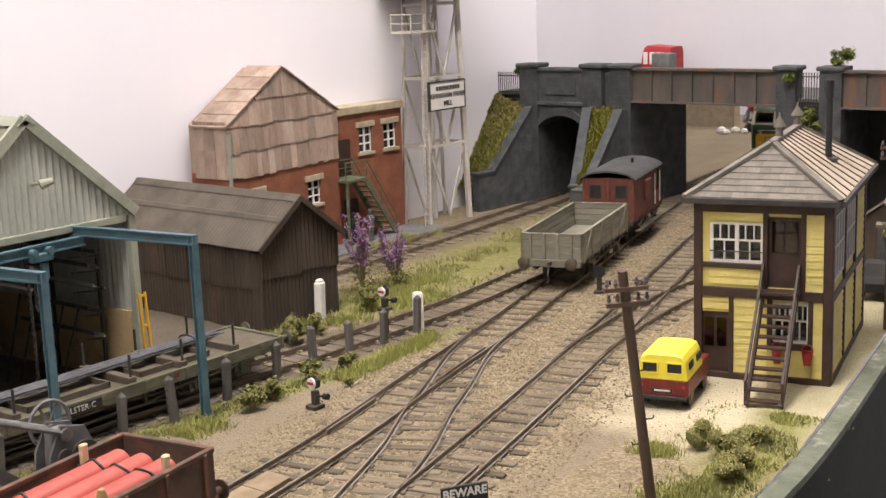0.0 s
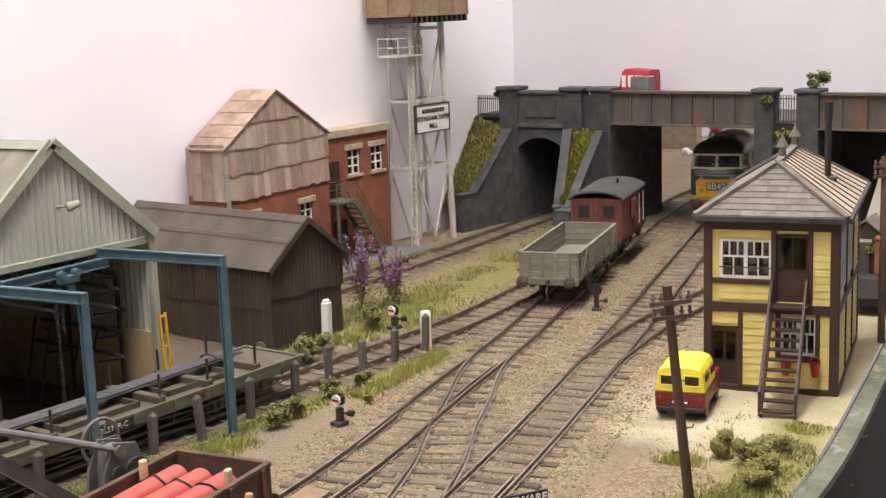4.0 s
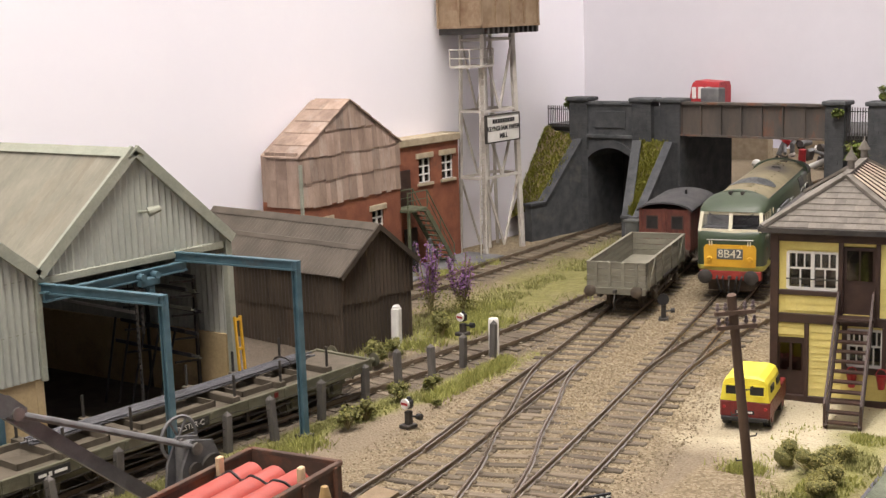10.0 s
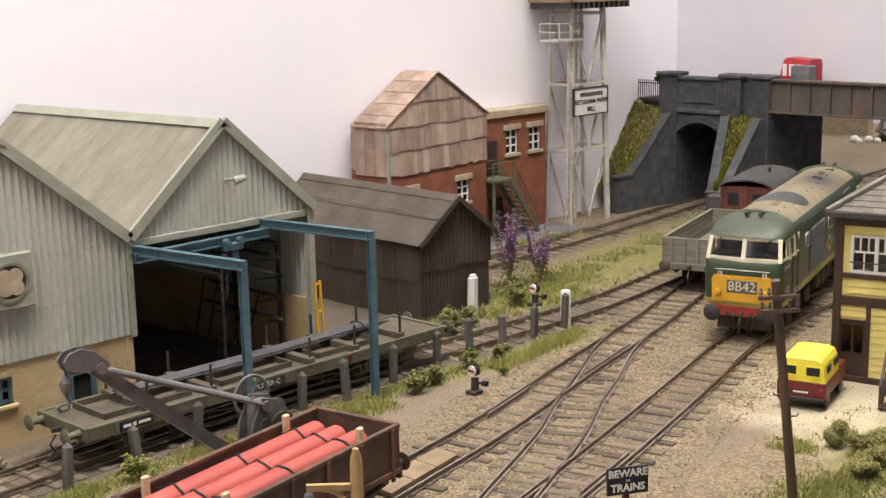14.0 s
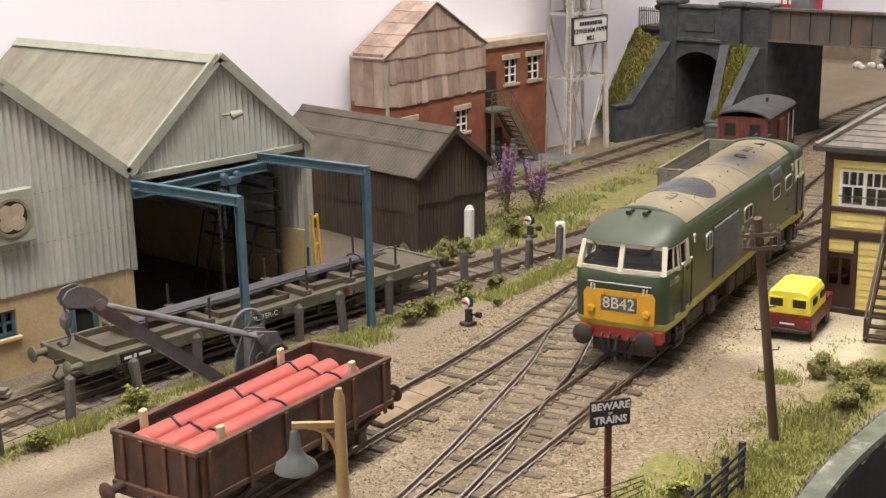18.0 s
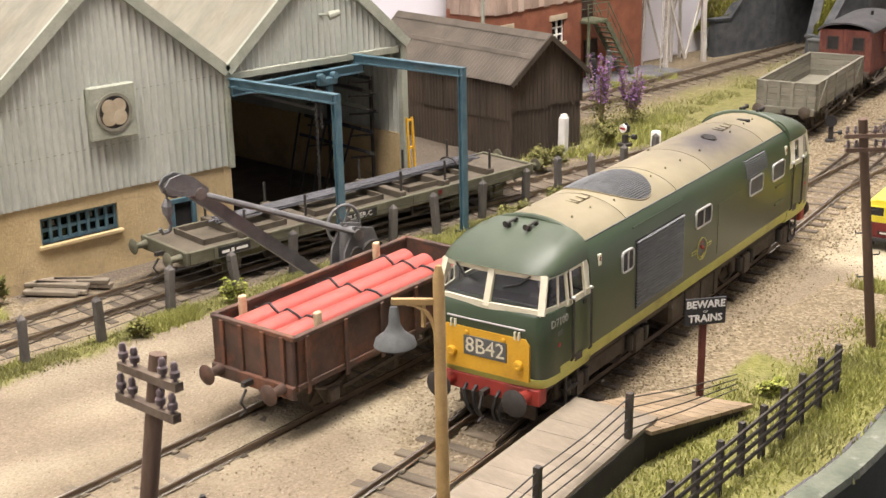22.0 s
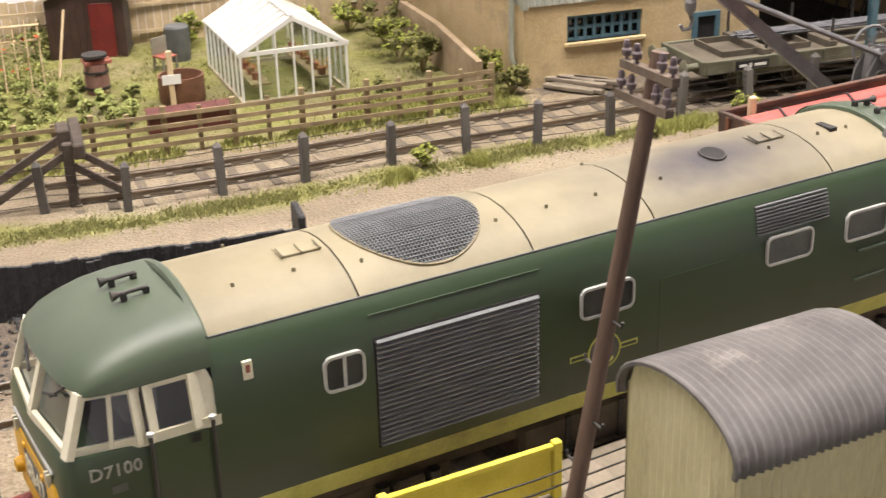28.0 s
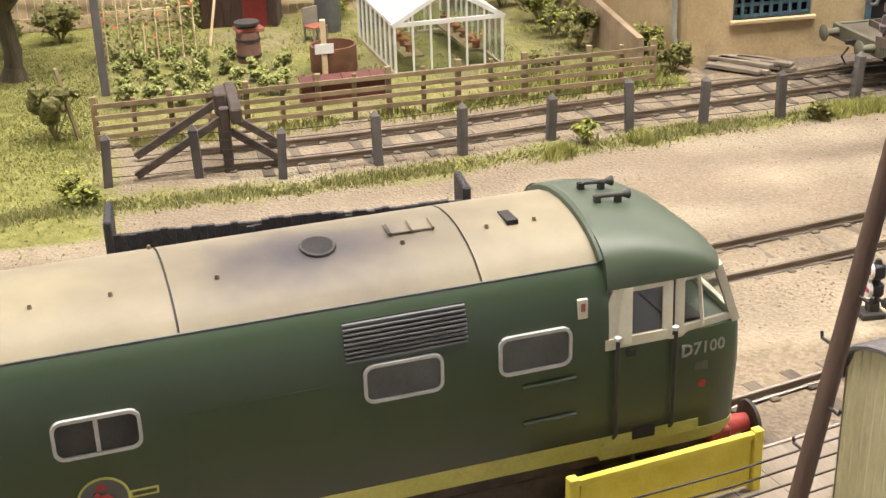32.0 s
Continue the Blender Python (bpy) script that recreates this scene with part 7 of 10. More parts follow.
def build_pipe_wagon():
    ob = thing("tube_wagon", 0, 0, 0, 0, "rusty brown tube wagon loaded with red pipes", "wagon")
    ob.matrix_basis = line_pose(T_LOOP, -0.42)
    L, w, z0, z1 = 7.08, 1.31, 1.1, 2.32
    part("floor", Solid().box(-L / 2, -w, z0 - 0.05, L / 2, w, z0 + 0.05), M_TUBEWAG, ob)
    for side in (1, -1):
        part("side", Solid().box(-L / 2, side * w, z0, L / 2, side * (w - 0.09), z1, 0.015), M_TUBEWAG, ob, "dented brown steel side")
        part("top_rail", Solid().box(-L / 2, side * (w + 0.04), z1 - 0.1, L / 2, side * (w - 0.1), z1 + 0.01, 0.015), M_TUBEWAG, ob)
        part("bottom_rail", Solid().box(-L / 2, side * (w + 0.05), z0 - 0.05, L / 2, side * w, z0 + 0.09, 0.015), M_TUBEWAG, ob)
        for k in range(6):
            x = -L / 2 + 0.35 + k * (L - 0.7) / 5
            part("stanchion", Solid().box(x - 0.06, side * w, z0 - 0.2, x + 0.06, side * (w + 0.07), z1 - 0.05, 0.015), M_TUBEWAG, ob)
    for end in (1, -1):
        part("end", Solid().box(end * L / 2, -w, z0, end * (L / 2 - 0.09), w, z1, 0.015), M_TUBEWAG, ob, "dented brown steel end")
        part("top_rail", Solid().box(end * (L / 2 + 0.04), -w, z1 - 0.1, end * (L / 2 - 0.1), w, z1 + 0.01, 0.015), M_TUBEWAG, ob)
        for y in (-0.95, -0.35, 0.35, 0.95):
            part("stanchion", Solid().box(end * L / 2, y - 0.06, z0 - 0.15, end * (L / 2 + 0.07), y + 0.06, z1 - 0.05, 0.015), M_TUBEWAG, ob)
        part("headstock", Solid().box(end * L / 2, -1.3, 0.85, end * (L / 2 + 0.12), 1.3, 1.16, 0.02), M_TUBEWAG, ob)
    buffers_and_hook(ob, ((L / 2 + 0.1, 1), (-L / 2 - 0.1, -1)), wagon=M_TUBEWAG)
    four_wheel_gear(ob, 4.6, 7.0)
    for k, y in enumerate((-0.66, 0.0, 0.66)):
        p = thing("red_pipe", 0, 0, 0, 0, "smooth red pipe lying in the tube wagon", "pipe", "red pipes")
        p.matrix_basis = ob.matrix_basis @ spot(-0.33, y, 1.96)
        rr = 0.335
        m = pose(0, 0, 0, 0, 90)
        part("barrel", Solid().lathe([(rr, -3.05), (rr, 3.05), (rr - 0.05, 3.05), (rr - 0.05, -3.05), (rr, -3.05)], 20, m), M_PIPE, p, smooth=True)
        part("stopper", Solid().cyl((-3.0, 0, 0), (3.0, 0, 0), rr - 0.06, n=12), M_TUBEWAG, p)
    for x in (-2.3, -0.2, 1.9):
        s = thing("strap", 0, 0, 0, 0, "dark rope strap across the red pipes", "strap", "pipe straps")
        s.matrix_basis = ob.matrix_basis @ spot(x, 0, 0)
        pts = []
        for k in range(25):
            y = -1.1 + 2.2 * k / 24
            near_y = min((-0.66, 0, 0.66), key=lambda c: abs(c - y))
            pts.append((0.05 * math.sin(k), y, 1.97 + math.sqrt(max(0.34**2 - min(abs(y - near_y), 0.33) ** 2, 0.03))))
        part("cord", Solid().tube(pts, 0.035, 5), M_BLACK, s)
    for x, y in ((-2.75, 1.09), (-2.55, -1.09), (2.05, 1.09), (2.2, -1.09)):
        s = whole("wooden_stake", Solid().box(-0.1, -0.07, -1.2, 0.1, 0.07, 0.28, 0.03), M_PALEWOOD, 0, 0, 0, 0, "short pale wooden stake beside the pipes", "stake", "stakes")
        s.matrix_basis = ob.matrix_basis @ spot(x, y, 2.3)
    part("load_bed", Solid().box(-3.4, -1.2, 1.2, 3.3, 1.2, 1.62), M_TUBEWAG, ob)


def build_open_wagon():
    ob = thing("open_wagon", 0, 0, 0, 0, "empty faded grey planked open goods wagon", "wagon")
    ob.matrix_basis = line_pose(T_LOOP, 31.6)
    L, w, z0, z1 = 7.5, 1.27, 1.12, 2.18
    part("floor", Solid().box(-L / 2, -w, z0 - 0.08, L / 2, w, z0 + 0.04), M_GREYWOOD, ob)
    n = 4
    for k in range(n):
        a, b = z0 + (z1 - z0) * k / n + 0.012, z0 + (z1 - z0) * (k + 1) / n - 0.012
        for side in (1, -1):
            part("plank", Solid().box(-L / 2, side * w, a, L / 2, side * (w - 0.09), b, 0.012), M_GREYWOOD, ob)
            part("end_plank", Solid().box(side * L / 2, -w, a, side * (L / 2 - 0.09), w, b, 0.012), M_GREYWOOD, ob)
    for side in (1, -1):
        for x in (-3.4, -2.2, -0.85, 0.85, 2.2, 3.4):
            part("strapping", Solid().box(x - 0.05, side * w, z0 - 0.12, x + 0.05, side * (w + 0.05), z1), M_GREYWOOD, ob)
        for x in (-2.8, 2.8):
            part("brace", Solid().beam((x - 0.55, side * (w + 0.03), z0), (x + 0.45, side * (w + 0.03), z1 - 0.05), 0.04, 0.1), M_GREYWOOD, ob)
        part("door_rail", Solid().box(-0.95, side * (w + 0.02), z0 - 0.1, 0.95, side * (w + 0.07), z0 + 0.02), M_BLACKMETAL, ob)
        for y in (-0.85, -0.28, 0.28, 0.85):
            part("end_post", Solid().box(side * L / 2, y - 0.06, z0 - 0.2, side * (L / 2 + 0.08), y + 0.06, z1, 0.01), M_GREYWOOD, ob)
        part("headstock", Solid().box(side * L / 2, -1.25, 0.85, side * (L / 2 + 0.12), 1.25, 1.14, 0.02), M_GREYWOOD, ob)
        part("capping", Solid().box(-L / 2, side * (w + 0.02), z1 - 0.01, L / 2, side * (w - 0.11), z1 + 0.02), M_GREYWOOD, ob)
        part("capping", Solid().box(side * (L / 2 + 0.02), -w, z1 - 0.01, side * (L / 2 - 0.11), w, z1 + 0.02), M_GREYWOOD, ob)
    buffers_and_hook(ob, ((L / 2 + 0.1, 1), (-L / 2 - 0.1, -1)))
    four_wheel_gear(ob, 4.0, 7.0)


def build_brake_van():
    ob = thing("brake_van", 0, 0, 0, 0, "faded red-brown brake van with an arched grey roof", "brake van")
    ob.matrix_basis = line_pose(T_LOOP, 39.15)
    L, w = 5.1, 1.22
    part("floor", Solid().box(-L / 2, -w, 1.0, L / 2, w, 1.14), M_BAUXITE, ob)
    part("cabin", Solid().box(-L / 2 + 0.04, -w + 0.02, 1.12, 1.2, w - 0.02, 3.05), M_BAUXITE, ob, "red-brown planked cabin")
    for side in (1, -1):
        for k in range(14):
            x = -L / 2 + 0.02 + k * 0.265
            part("plank", Solid().box(x + 0.008, side * (w - 0.02), 1.12, x + 0.257, side * (w + 0.02), 3.02), M_BAUXITE, ob)
        part("veranda_side", Solid().box(1.2, side * w, 1.12, L / 2, side * (w - 0.06), 1.85), M_BAUXITE, ob)
        part("ducket", Solid().box(-0.7, side * w, 1.8, 0.2, side * (w + 0.18), 2.75, 0.05), M_BAUXITE, ob)
        for x in (1.35, 2.35):
            part("handrail", Solid().tube([(x, side * (w + 0.06), 1.25), (x, side * (w + 0.06), 2.75)], 0.03), M_CREAM, ob, "pale handrail")
        part("footboard", Solid().box(-2.3, side * 1.2, 0.55, 2.3, side * 1.45, 0.6), M_UNDER, ob)
    for k in range(9):
        y = -w + 0.01 + k * (2 * w - 0.02) / 9
        part("end_plank", Solid().box(-L / 2, y + 0.008, 1.12, -L / 2 + 0.05, y + (2 * w - 0.02) / 9 - 0.008, 3.05), M_BAUXITE, ob)
    part("end_wall", Solid().box(L / 2 - 0.08, -w, 1.12, L / 2, w, 1.95), M_BAUXITE, ob)
    for y in (-w + 0.06, 0.0, w - 0.06):
        part("end_post", Solid().box(-L / 2 - 0.05, y - 0.05, 1.05, -L / 2 + 0.01, y + 0.05, 3.1), M_BAUXITE, ob)
        part("end_post", Solid().box(L / 2 - 0.09, y - 0.05, 1.1, L / 2 + 0.04, y + 0.05, 3.1), M_BAUXITE, ob)
    for end in (1, -1):
        part("headstock", Solid().box(end * L / 2, -1.2, 0.85, end * (L / 2 + 0.12), 1.2, 1.14, 0.02), M_UNDER, ob)
    for y in (-0.6, 0.6):
        win = part("end_window", Solid().box(-L / 2 - 0.015, y - 0.24, 2.15, -L / 2 + 0.01, y + 0.24, 2.7), M_DARK, ob, "small dark end window")
        part("surround", Solid().prism([(y - 0.29, 2.1), (y + 0.29, 2.1), (y + 0.29, 2.75), (y - 0.29, 2.75)], "x", -L / 2 - 0.012, -L / 2 - 0.004), M_SBBROWN, win)
    arc = [(w * 1.10 * math.sin(a), 3.02 + 0.40 * math.cos(a) ** 1.2) for a in np.linspace(-math.pi / 2, math.pi / 2, 13)]
    part("roof", Solid().prism(arc + [(y * 0.98, z - 0.08) for y, z in reversed(arc)], "x", -L / 2 - 0.15, L / 2 + 0.15), M_TARPAPER, ob, "arched dark grey felt roof", smooth=True)
    part("stove_pipe", Solid().cyl((0.4, -0.4, 3.2), (0.4, -0.4, 3.62), 0.07, n=9), M_BLACK, ob)
    buffers_and_hook(ob, ((L / 2 + 0.1, 1), (-L / 2 - 0.1, -1)))
    four_wheel_gear(ob, 3.2, 5.0)


def build_bolster():
    ob = thing("bolster_wagon", 6.8, 1.25, RAIL_TOP, 0.3, "dusty olive bogie bolster wagon on the shed siding", "wagon")
    L, w, z = 14.15, 1.3, 1.12
    part("deck", Solid().box(-L / 2, -w, z - 0.12, L / 2, w, z - 0.04), M_DECK, ob, "dirty brown deck")
    for side in (1, -1):
        part("side_rail", Solid().box(-L / 2, side * w, z - 0.38, L / 2, side * (w - 0.1), z + 0.02, 0.02), M_OLIVE, ob, "olive side rail")
        part("truss", Solid().beam((-4.6, side * 1.1, 0.75), (-1.6, side * 1.1, 0.35), 0.06, 0.08).beam((-1.6, side * 1.1, 0.35), (1.6, side * 1.1, 0.35), 0.06, 0.08).beam((1.6, side * 1.1, 0.35), (4.6, side * 1.1, 0.75), 0.06, 0.08), M_UNDER, ob)
        for x in (-1.6, 1.6):
            part("queen_post", Solid().box(x - 0.05, side * 1.05, 0.35, x + 0.05, side * 1.15, 0.8), M_UNDER, ob)
        for k in range(9):
            x = -6.2 + k * 1.55
            part("ring_plate", Solid().box(x - 0.07, side * (w + 0.03), z - 0.34, x + 0.07, side * w, z - 0.02, 0.01), M_OLIVE, ob)
    for x0, x1 in ((-6.3, -3.3), (-2.2, 0.6), (1.7, 4.4)):
        part("well", Solid().box(x0, -0.85, z - 0.06, x1, -0.8, z + 0.14).box(x0, 0.8, z - 0.06, x1, 0.85, z + 0.14).box(x0, -0.85, z - 0.06, x0 + 0.06, 0.85, z + 0.14).box(x1 - 0.06, -0.85, z - 0.06, x1, 0.85, z + 0.14), M_DECK, ob)
    for x in (-5.0, -2.75, 1.15, 3.1, 5.2):
        part("bolster", Solid().box(x - 0.14, -w + 0.1, z - 0.05, x + 0.14, w - 0.1, z + 0.18, 0.02), M_DECK, ob)
        for side in (1, -1):
            part("stanchion", Solid().cyl((x, side * (w - 0.2), z), (x, side * (w - 0.2), z + 0.85), 0.045, n=7), M_BLACKMETAL, ob)
    for end in (1, -1):
        part("headstock", Solid().box(end * L / 2, -w, z - 0.4, end * (L / 2 + 0.12), w, z + 0.03, 0.02), M_OLIVE, ob)
        bg = part("bogie", Solid().box(end * 4.6 - 1.5, -1.06, 0.5, end * 4.6 + 1.5, -0.98, 0.82, 0.02).box(end * 4.6 - 1.5, 0.98, 0.5, end * 4.6 + 1.5, 1.06, 0.82, 0.02).box(end * 4.6 - 0.25, -1.0, 0.5, end * 4.6 + 0.25, 1.0, 0.8), M_OLIVE, ob, "olive plate-frame bogie")
        for dx in (-0.95, 0.95):
            wheel_set(ob, end * 4.6 + dx, 0.47, 0.47)
            for side in (1, -1):
                part("axle_box", Solid().box(end * 4.6 + dx - 0.2, side * 1.02, 0.3, end * 4.6 + dx + 0.2, side * 1.2, 0.68, 0.03).prism([(end * 4.6 + dx - 0.42, 0.75), (end * 4.6 + dx - 0.3, 0.2), (end * 4.6 + dx + 0.3, 0.2), (end * 4.6 + dx + 0.42, 0.75)], "y", side * 1.03, side * 1.08), M_OLIVE, bg)
    buffers_and_hook(ob, ((L / 2 + 0.1, 1), (-L / 2 - 0.1, -1)), z=0.95, wagon=M_OLIVE)
    pl = part("name_plate", Solid().box(-1.7, -w - 0.03, z - 0.33, -0.1, -w, z - 0.06), M_BLACK, ob, "black plate with white lettering")
    writing("lettering", "BOLSTER-C", 0.24, M_WHITE, pl, at_place(-0.9, -w - 0.032, z - 0.2, 90), 0.004)
    pl = part("name_plate", Solid().box(-6.1, -w - 0.03, z - 0.33, -5.0, -w, z - 0.06), M_BLACK, ob, "black plate with white marks")
    for x0, x1, dz in ((-6.0, -5.75, 0.04), (-5.68, -5.58, 0.06), (-5.5, -5.1, 0.04)):
        part("mark", Solid().box(x0, -w - 0.04, z - 0.20 - dz, x1, -w - 0.03, z - 0.20 + dz), M_WHITE, pl)
    part("door_mark", Solid().box(2.6, -w - 0.03, z - 0.2, 2.75, -w, z - 0.05), M_MAROON, ob)
    # bundle of steel bars
    for k in range(14):
        y, h = 0.15 + (k % 7) * 0.085 - 0.25, (k // 7) * 0.08
        a, b = -4.9 + random.uniform(-0.5, 0.5), 5.75 + random.uniform(-0.5, 0.25)
        r = whole("steel_bar", Solid().tube([(a, y + 0.1, z + 0.22 + h), (0, y, z + 0.24 + h), (b, y + 0.12, z + 0.24 + h)], 0.036, 6), M_RODS, 0, 0, 0, 0, "long thin steel reinforcing bar in a bundle", "steel bar", "steel bars")
        r.matrix_basis = ob.matrix_basis.copy()
    s = whole("binding_wire", Solid().tube([(0.0, 0.4 * math.cos(a) + 0.05, 0.17 * math.sin(a) + 0.03) for a in np.linspace(0, 6.28, 13)], 0.03, 5), M_BLACKMETAL, 0, 0, 0, 0, "twisted wire round the steel bars", "wire")
    s.matrix_basis = ob.matrix_basis @ spot(4.4, 0.1, z + 0.3)


build_pipe_wagon()
build_open_wagon()
build_brake_van()
build_bolster()


# ---- gantry hoist, yard crane ----
def build_gantry():
    ob = thing("gantry_hoist", 0, 0, 0, 0, "faded blue steel gantry with a chain hoist outside the shed", "gantry")
    def girder(p, q):
        p, q = Vector(p), Vector(q)
        g = part("beam", Solid().beam(p, q, 0.06, 0.26), M_BLUE, ob)
        for dz in (0.13, -0.13):
            part("flange", Solid().beam(p + Vector((0, 0, dz)), q + Vector((0, 0, dz)), 0.2, 0.045), M_BLUE, g)
    for x, y, zt in ((9.6, -1.1, 5.42), (4.5, -1.1, 5.32)):
        post = part("post", Solid().prism([(x - 0.10, y - 0.11), (x + 0.10, y - 0.11), (x + 0.10, y - 0.075), (x + 0.025, y - 0.075), (x + 0.025, y + 0.075), (x + 0.10, y + 0.075), (x + 0.10, y + 0.11), (x - 0.10, y + 0.11), (x - 0.10, y + 0.075), (x - 0.025, y + 0.075), (x - 0.025, y - 0.075), (x - 0.10, y - 0.075)], "z", 0, zt + 0.06), M_BLUE, ob)
        part("foot", Solid().box(x - 0.22, y - 0.22, -0.1, x + 0.22, y + 0.22, 0.05), M_BLACKMETAL, post)
    girder((9.6, -1.22, 5.36), (8.9, 3.6, 5.34))
    girder((4.5, -1.22, 5.26), (3.85, 3.6, 5.22))
    girder((3.7, 3.3, 5.0), (9.0, 3.3, 5.05))
    tr = part("trolley", Solid().box(7.0, 3.05, 4.7, 7.75, 3.55, 4.95, 0.03).cyl((7.1, 3.0, 5.0), (7.1, 3.6, 5.0), 0.12, n=10).cyl((7.65, 3.0, 5.0), (7.65, 3.6, 5.0), 0.12, n=10).box(7.3, 3.1, 4.1, 7.6, 3.5, 4.7, 0.05), M_BLUE, ob)
    part("hoist_block", Solid().lathe([(0.05, -0.3), (0.2, -0.18), (0.22, 0.1), (0.14, 0.26), (0.05, 0.3)], 10, pose(7.15, 3.3, 4.35)), M_BLACKMETAL, ob, smooth=True)
    for x, z0 in ((6.95, 0.6), (7.15, 3.2)):
        s = Solid()
        z, k = z0, 0
        while z < 4.75:
            s.box(x - (0.05 if k % 2 else 0.02), 3.3 - (0.02 if k % 2 else 0.05), z, x + (0.05 if k % 2 else 0.02), 3.3 + (0.02 if k % 2 else 0.05), z + 0.12)
            z, k = z + 0.1, k + 1
        part("chain", s, M_BLACKMETAL, ob)


def build_crane():
    ob = thing("yard_crane", 2.12, -4.65, 0, 0, "grey iron yard crane with a sloping jib and hand wheel", "crane")
    part("pillar", Solid().lathe([(0.75, -0.1), (0.75, 0.3), (0.45, 0.4), (0.35, 1.4), (0.3, 2.5), (0.0, 2.55)], 16), M_CRANE, ob, smooth=True)
    for y in (-0.28, 0.28):
        part("cheek", Solid().prism([(-0.6, 0.9), (0.55, 0.9), (0.85, 1.8), (0.55, 2.5), (-0.1, 2.65), (-0.45, 2.0)], "y", y - 0.04, y + 0.04), M_CRANE, ob)
        part("tie_rod", Solid().cyl((0.0, y, 2.45), (-4.72, y * 0.5, 4.5), 0.075, n=9), M_CRANE, ob, smooth=True)
        part("pin", Solid().cyl((0.0, y - 0.12, 2.42), (0.0, y + 0.12, 2.42), 0.16, n=10), M_STEEL, ob)
        part("pin", Solid().cyl((-4.7, y * 0.5 - 0.1, 4.5), (-4.7, y * 0.5 + 0.1, 4.5), 0.15, n=12), M_STEEL, ob)
    jib = part("jib", Solid().beam((-0.3, 0, 0.75), (-4.85, 0, 4.55), 0.24, 0.32), M_CRANE, ob, "grey box-section jib")
    for y in (-0.15, 0.15):
        part("jib_head", Solid().prism([(-4.5, 4.22), (-4.45, 4.58), (-4.85, 4.95), (-5.2, 5.08), (-5.5, 5.02), (-5.64, 4.84), (-5.56, 4.62), (-5.2, 4.52), (-4.95, 4.5)], "y", y - 0.03, y + 0.03), M_CRANE, ob, "curved cheek of the jib head")
    part("pulley", Solid().cyl((-5.36, -0.1, 4.72), (-5.36, 0.1, 4.72), 0.22, n=14), M_BLACKMETAL, ob)
    hb = part("hook_block", Solid().lathe([(0.04, -0.24), (0.13, -0.12), (0.15, 0.08), (0.06, 0.24)], 9, pose(-5.54, 0, 4.25)).cyl((-5.54, 0, 4.4), (-5.54, 0, 4.7), 0.03, n=5), M_CRANE, ob)
    part("hook", Solid().tube([(-5.54, 0, 4.02), (-5.47, 0, 3.85), (-5.54, 0, 3.68), (-5.72, 0, 3.66), (-5.80, 0, 3.80)], 0.05, 6), M_CRANE, hb)
    s = Solid().tube([(0.15 + 0.55 * math.cos(a), 0.5, 2.5 + 0.55 * math.sin(a)) for a in np.linspace(0, 2 * math.pi, 21)], 0.05, 6)
    spokes = []
    for k in range(6):
        a = math.pi * k / 3
        spokes.append(Solid().beam((0.15, 0.5, 2.5), (0.15 + 0.53 * math.cos(a), 0.5, 2.5 + 0.53 * math.sin(a)), 0.05, 0.05))
    wheel = part("hand_wheel", s, M_CRANE, ob)
    for sp in spokes:
        part("spoke", sp, M_CRANE, wheel)
    part("gear", Solid().cyl((0.45, -0.42, 1.75), (0.45, -0.32, 1.75), 0.42, n=20).cyl((-0.1, -0.42, 1.9), (-0.1, -0.34, 1.9), 0.2, n=12), M_BLACKMETAL, ob)
    part("drum", Solid().cyl((0.4, -0.28, 1.75), (0.4, 0.28, 1.75), 0.25, n=12), M_BLACKMETAL, ob)


build_gantry()
build_crane()


# ---- shed contents ----
def build_rack():
    ob = thing("bar_rack", 10.35, 4.9, 0, 0, "dark steel rack of offcuts against the shed wall", "rack")
    for y in (0.0, 2.6):
        part("upright", Solid().box(0.2, y - 0.05, 0, 0.3, y + 0.05, 4.3), M_BLACKMETAL, ob)
        for z in (1.35, 2.15, 2.95, 3.6, 4.1):
            part("arm", Solid().beam((-0.75, y, z + 0.12), (0.25, y, z), 0.06, 0.07), M_BLACKMETAL, ob)
    rng = random.Random(12)
    for k in range(15):
        z = (1.35, 2.15, 2.95, 3.6, 4.1)[k % 5] + 0.16 + 0.08 * (k // 5)
        x, a, b = -0.1 - 0.19 * (k // 5), rng.uniform(-0.7, -0.2), rng.uniform(2.7, 4.4)
        s = Solid().prism([(x, z), (x + 0.13, z), (x + 0.13, z + 0.03), (x + 0.03, z + 0.03), (x + 0.03, z + 0.12), (x, z + 0.12)], "y", a, b)
        whole("angle_bar", s, M_RODS if k % 4 else M_TRIM, 10.35, 4.9, 0, 0, "dull steel angle section on the rack", "steel section", "rack sections")
    for k in range(5):
        s = Solid().beam((0, 0, 0.1), (0.9 + 0.2 * k, 0.35 * k, 2.4 + 0.25 * rng.random()), 0.07, 0.05)
        whole("leaning_bar", s, M_BLACKMETAL, 9.2 - 0.25 * k, 5.4 + 0.4 * k, 0, 0, "dark offcut of steel leaning on the rack", "steel section", "leaning offcuts")
    # white bar standing for a bright line of light; bar and hangers are added
    st = thing("bright_line_bar", 0, 0, 0, 0, "long white bar standing for a bright line inside the shed", "strip")
    part("tray", Solid().box(7.9, 4.7, 3.5, 8.02, 9.9, 3.58, 0.01), M_WHITE, st)
    for y in (5.0, 9.6):
        part("hanger", Solid().cyl((7.96, y, 3.55), (7.96, y, 8.4), 0.02, n=5), M_BLACKMETAL, st)


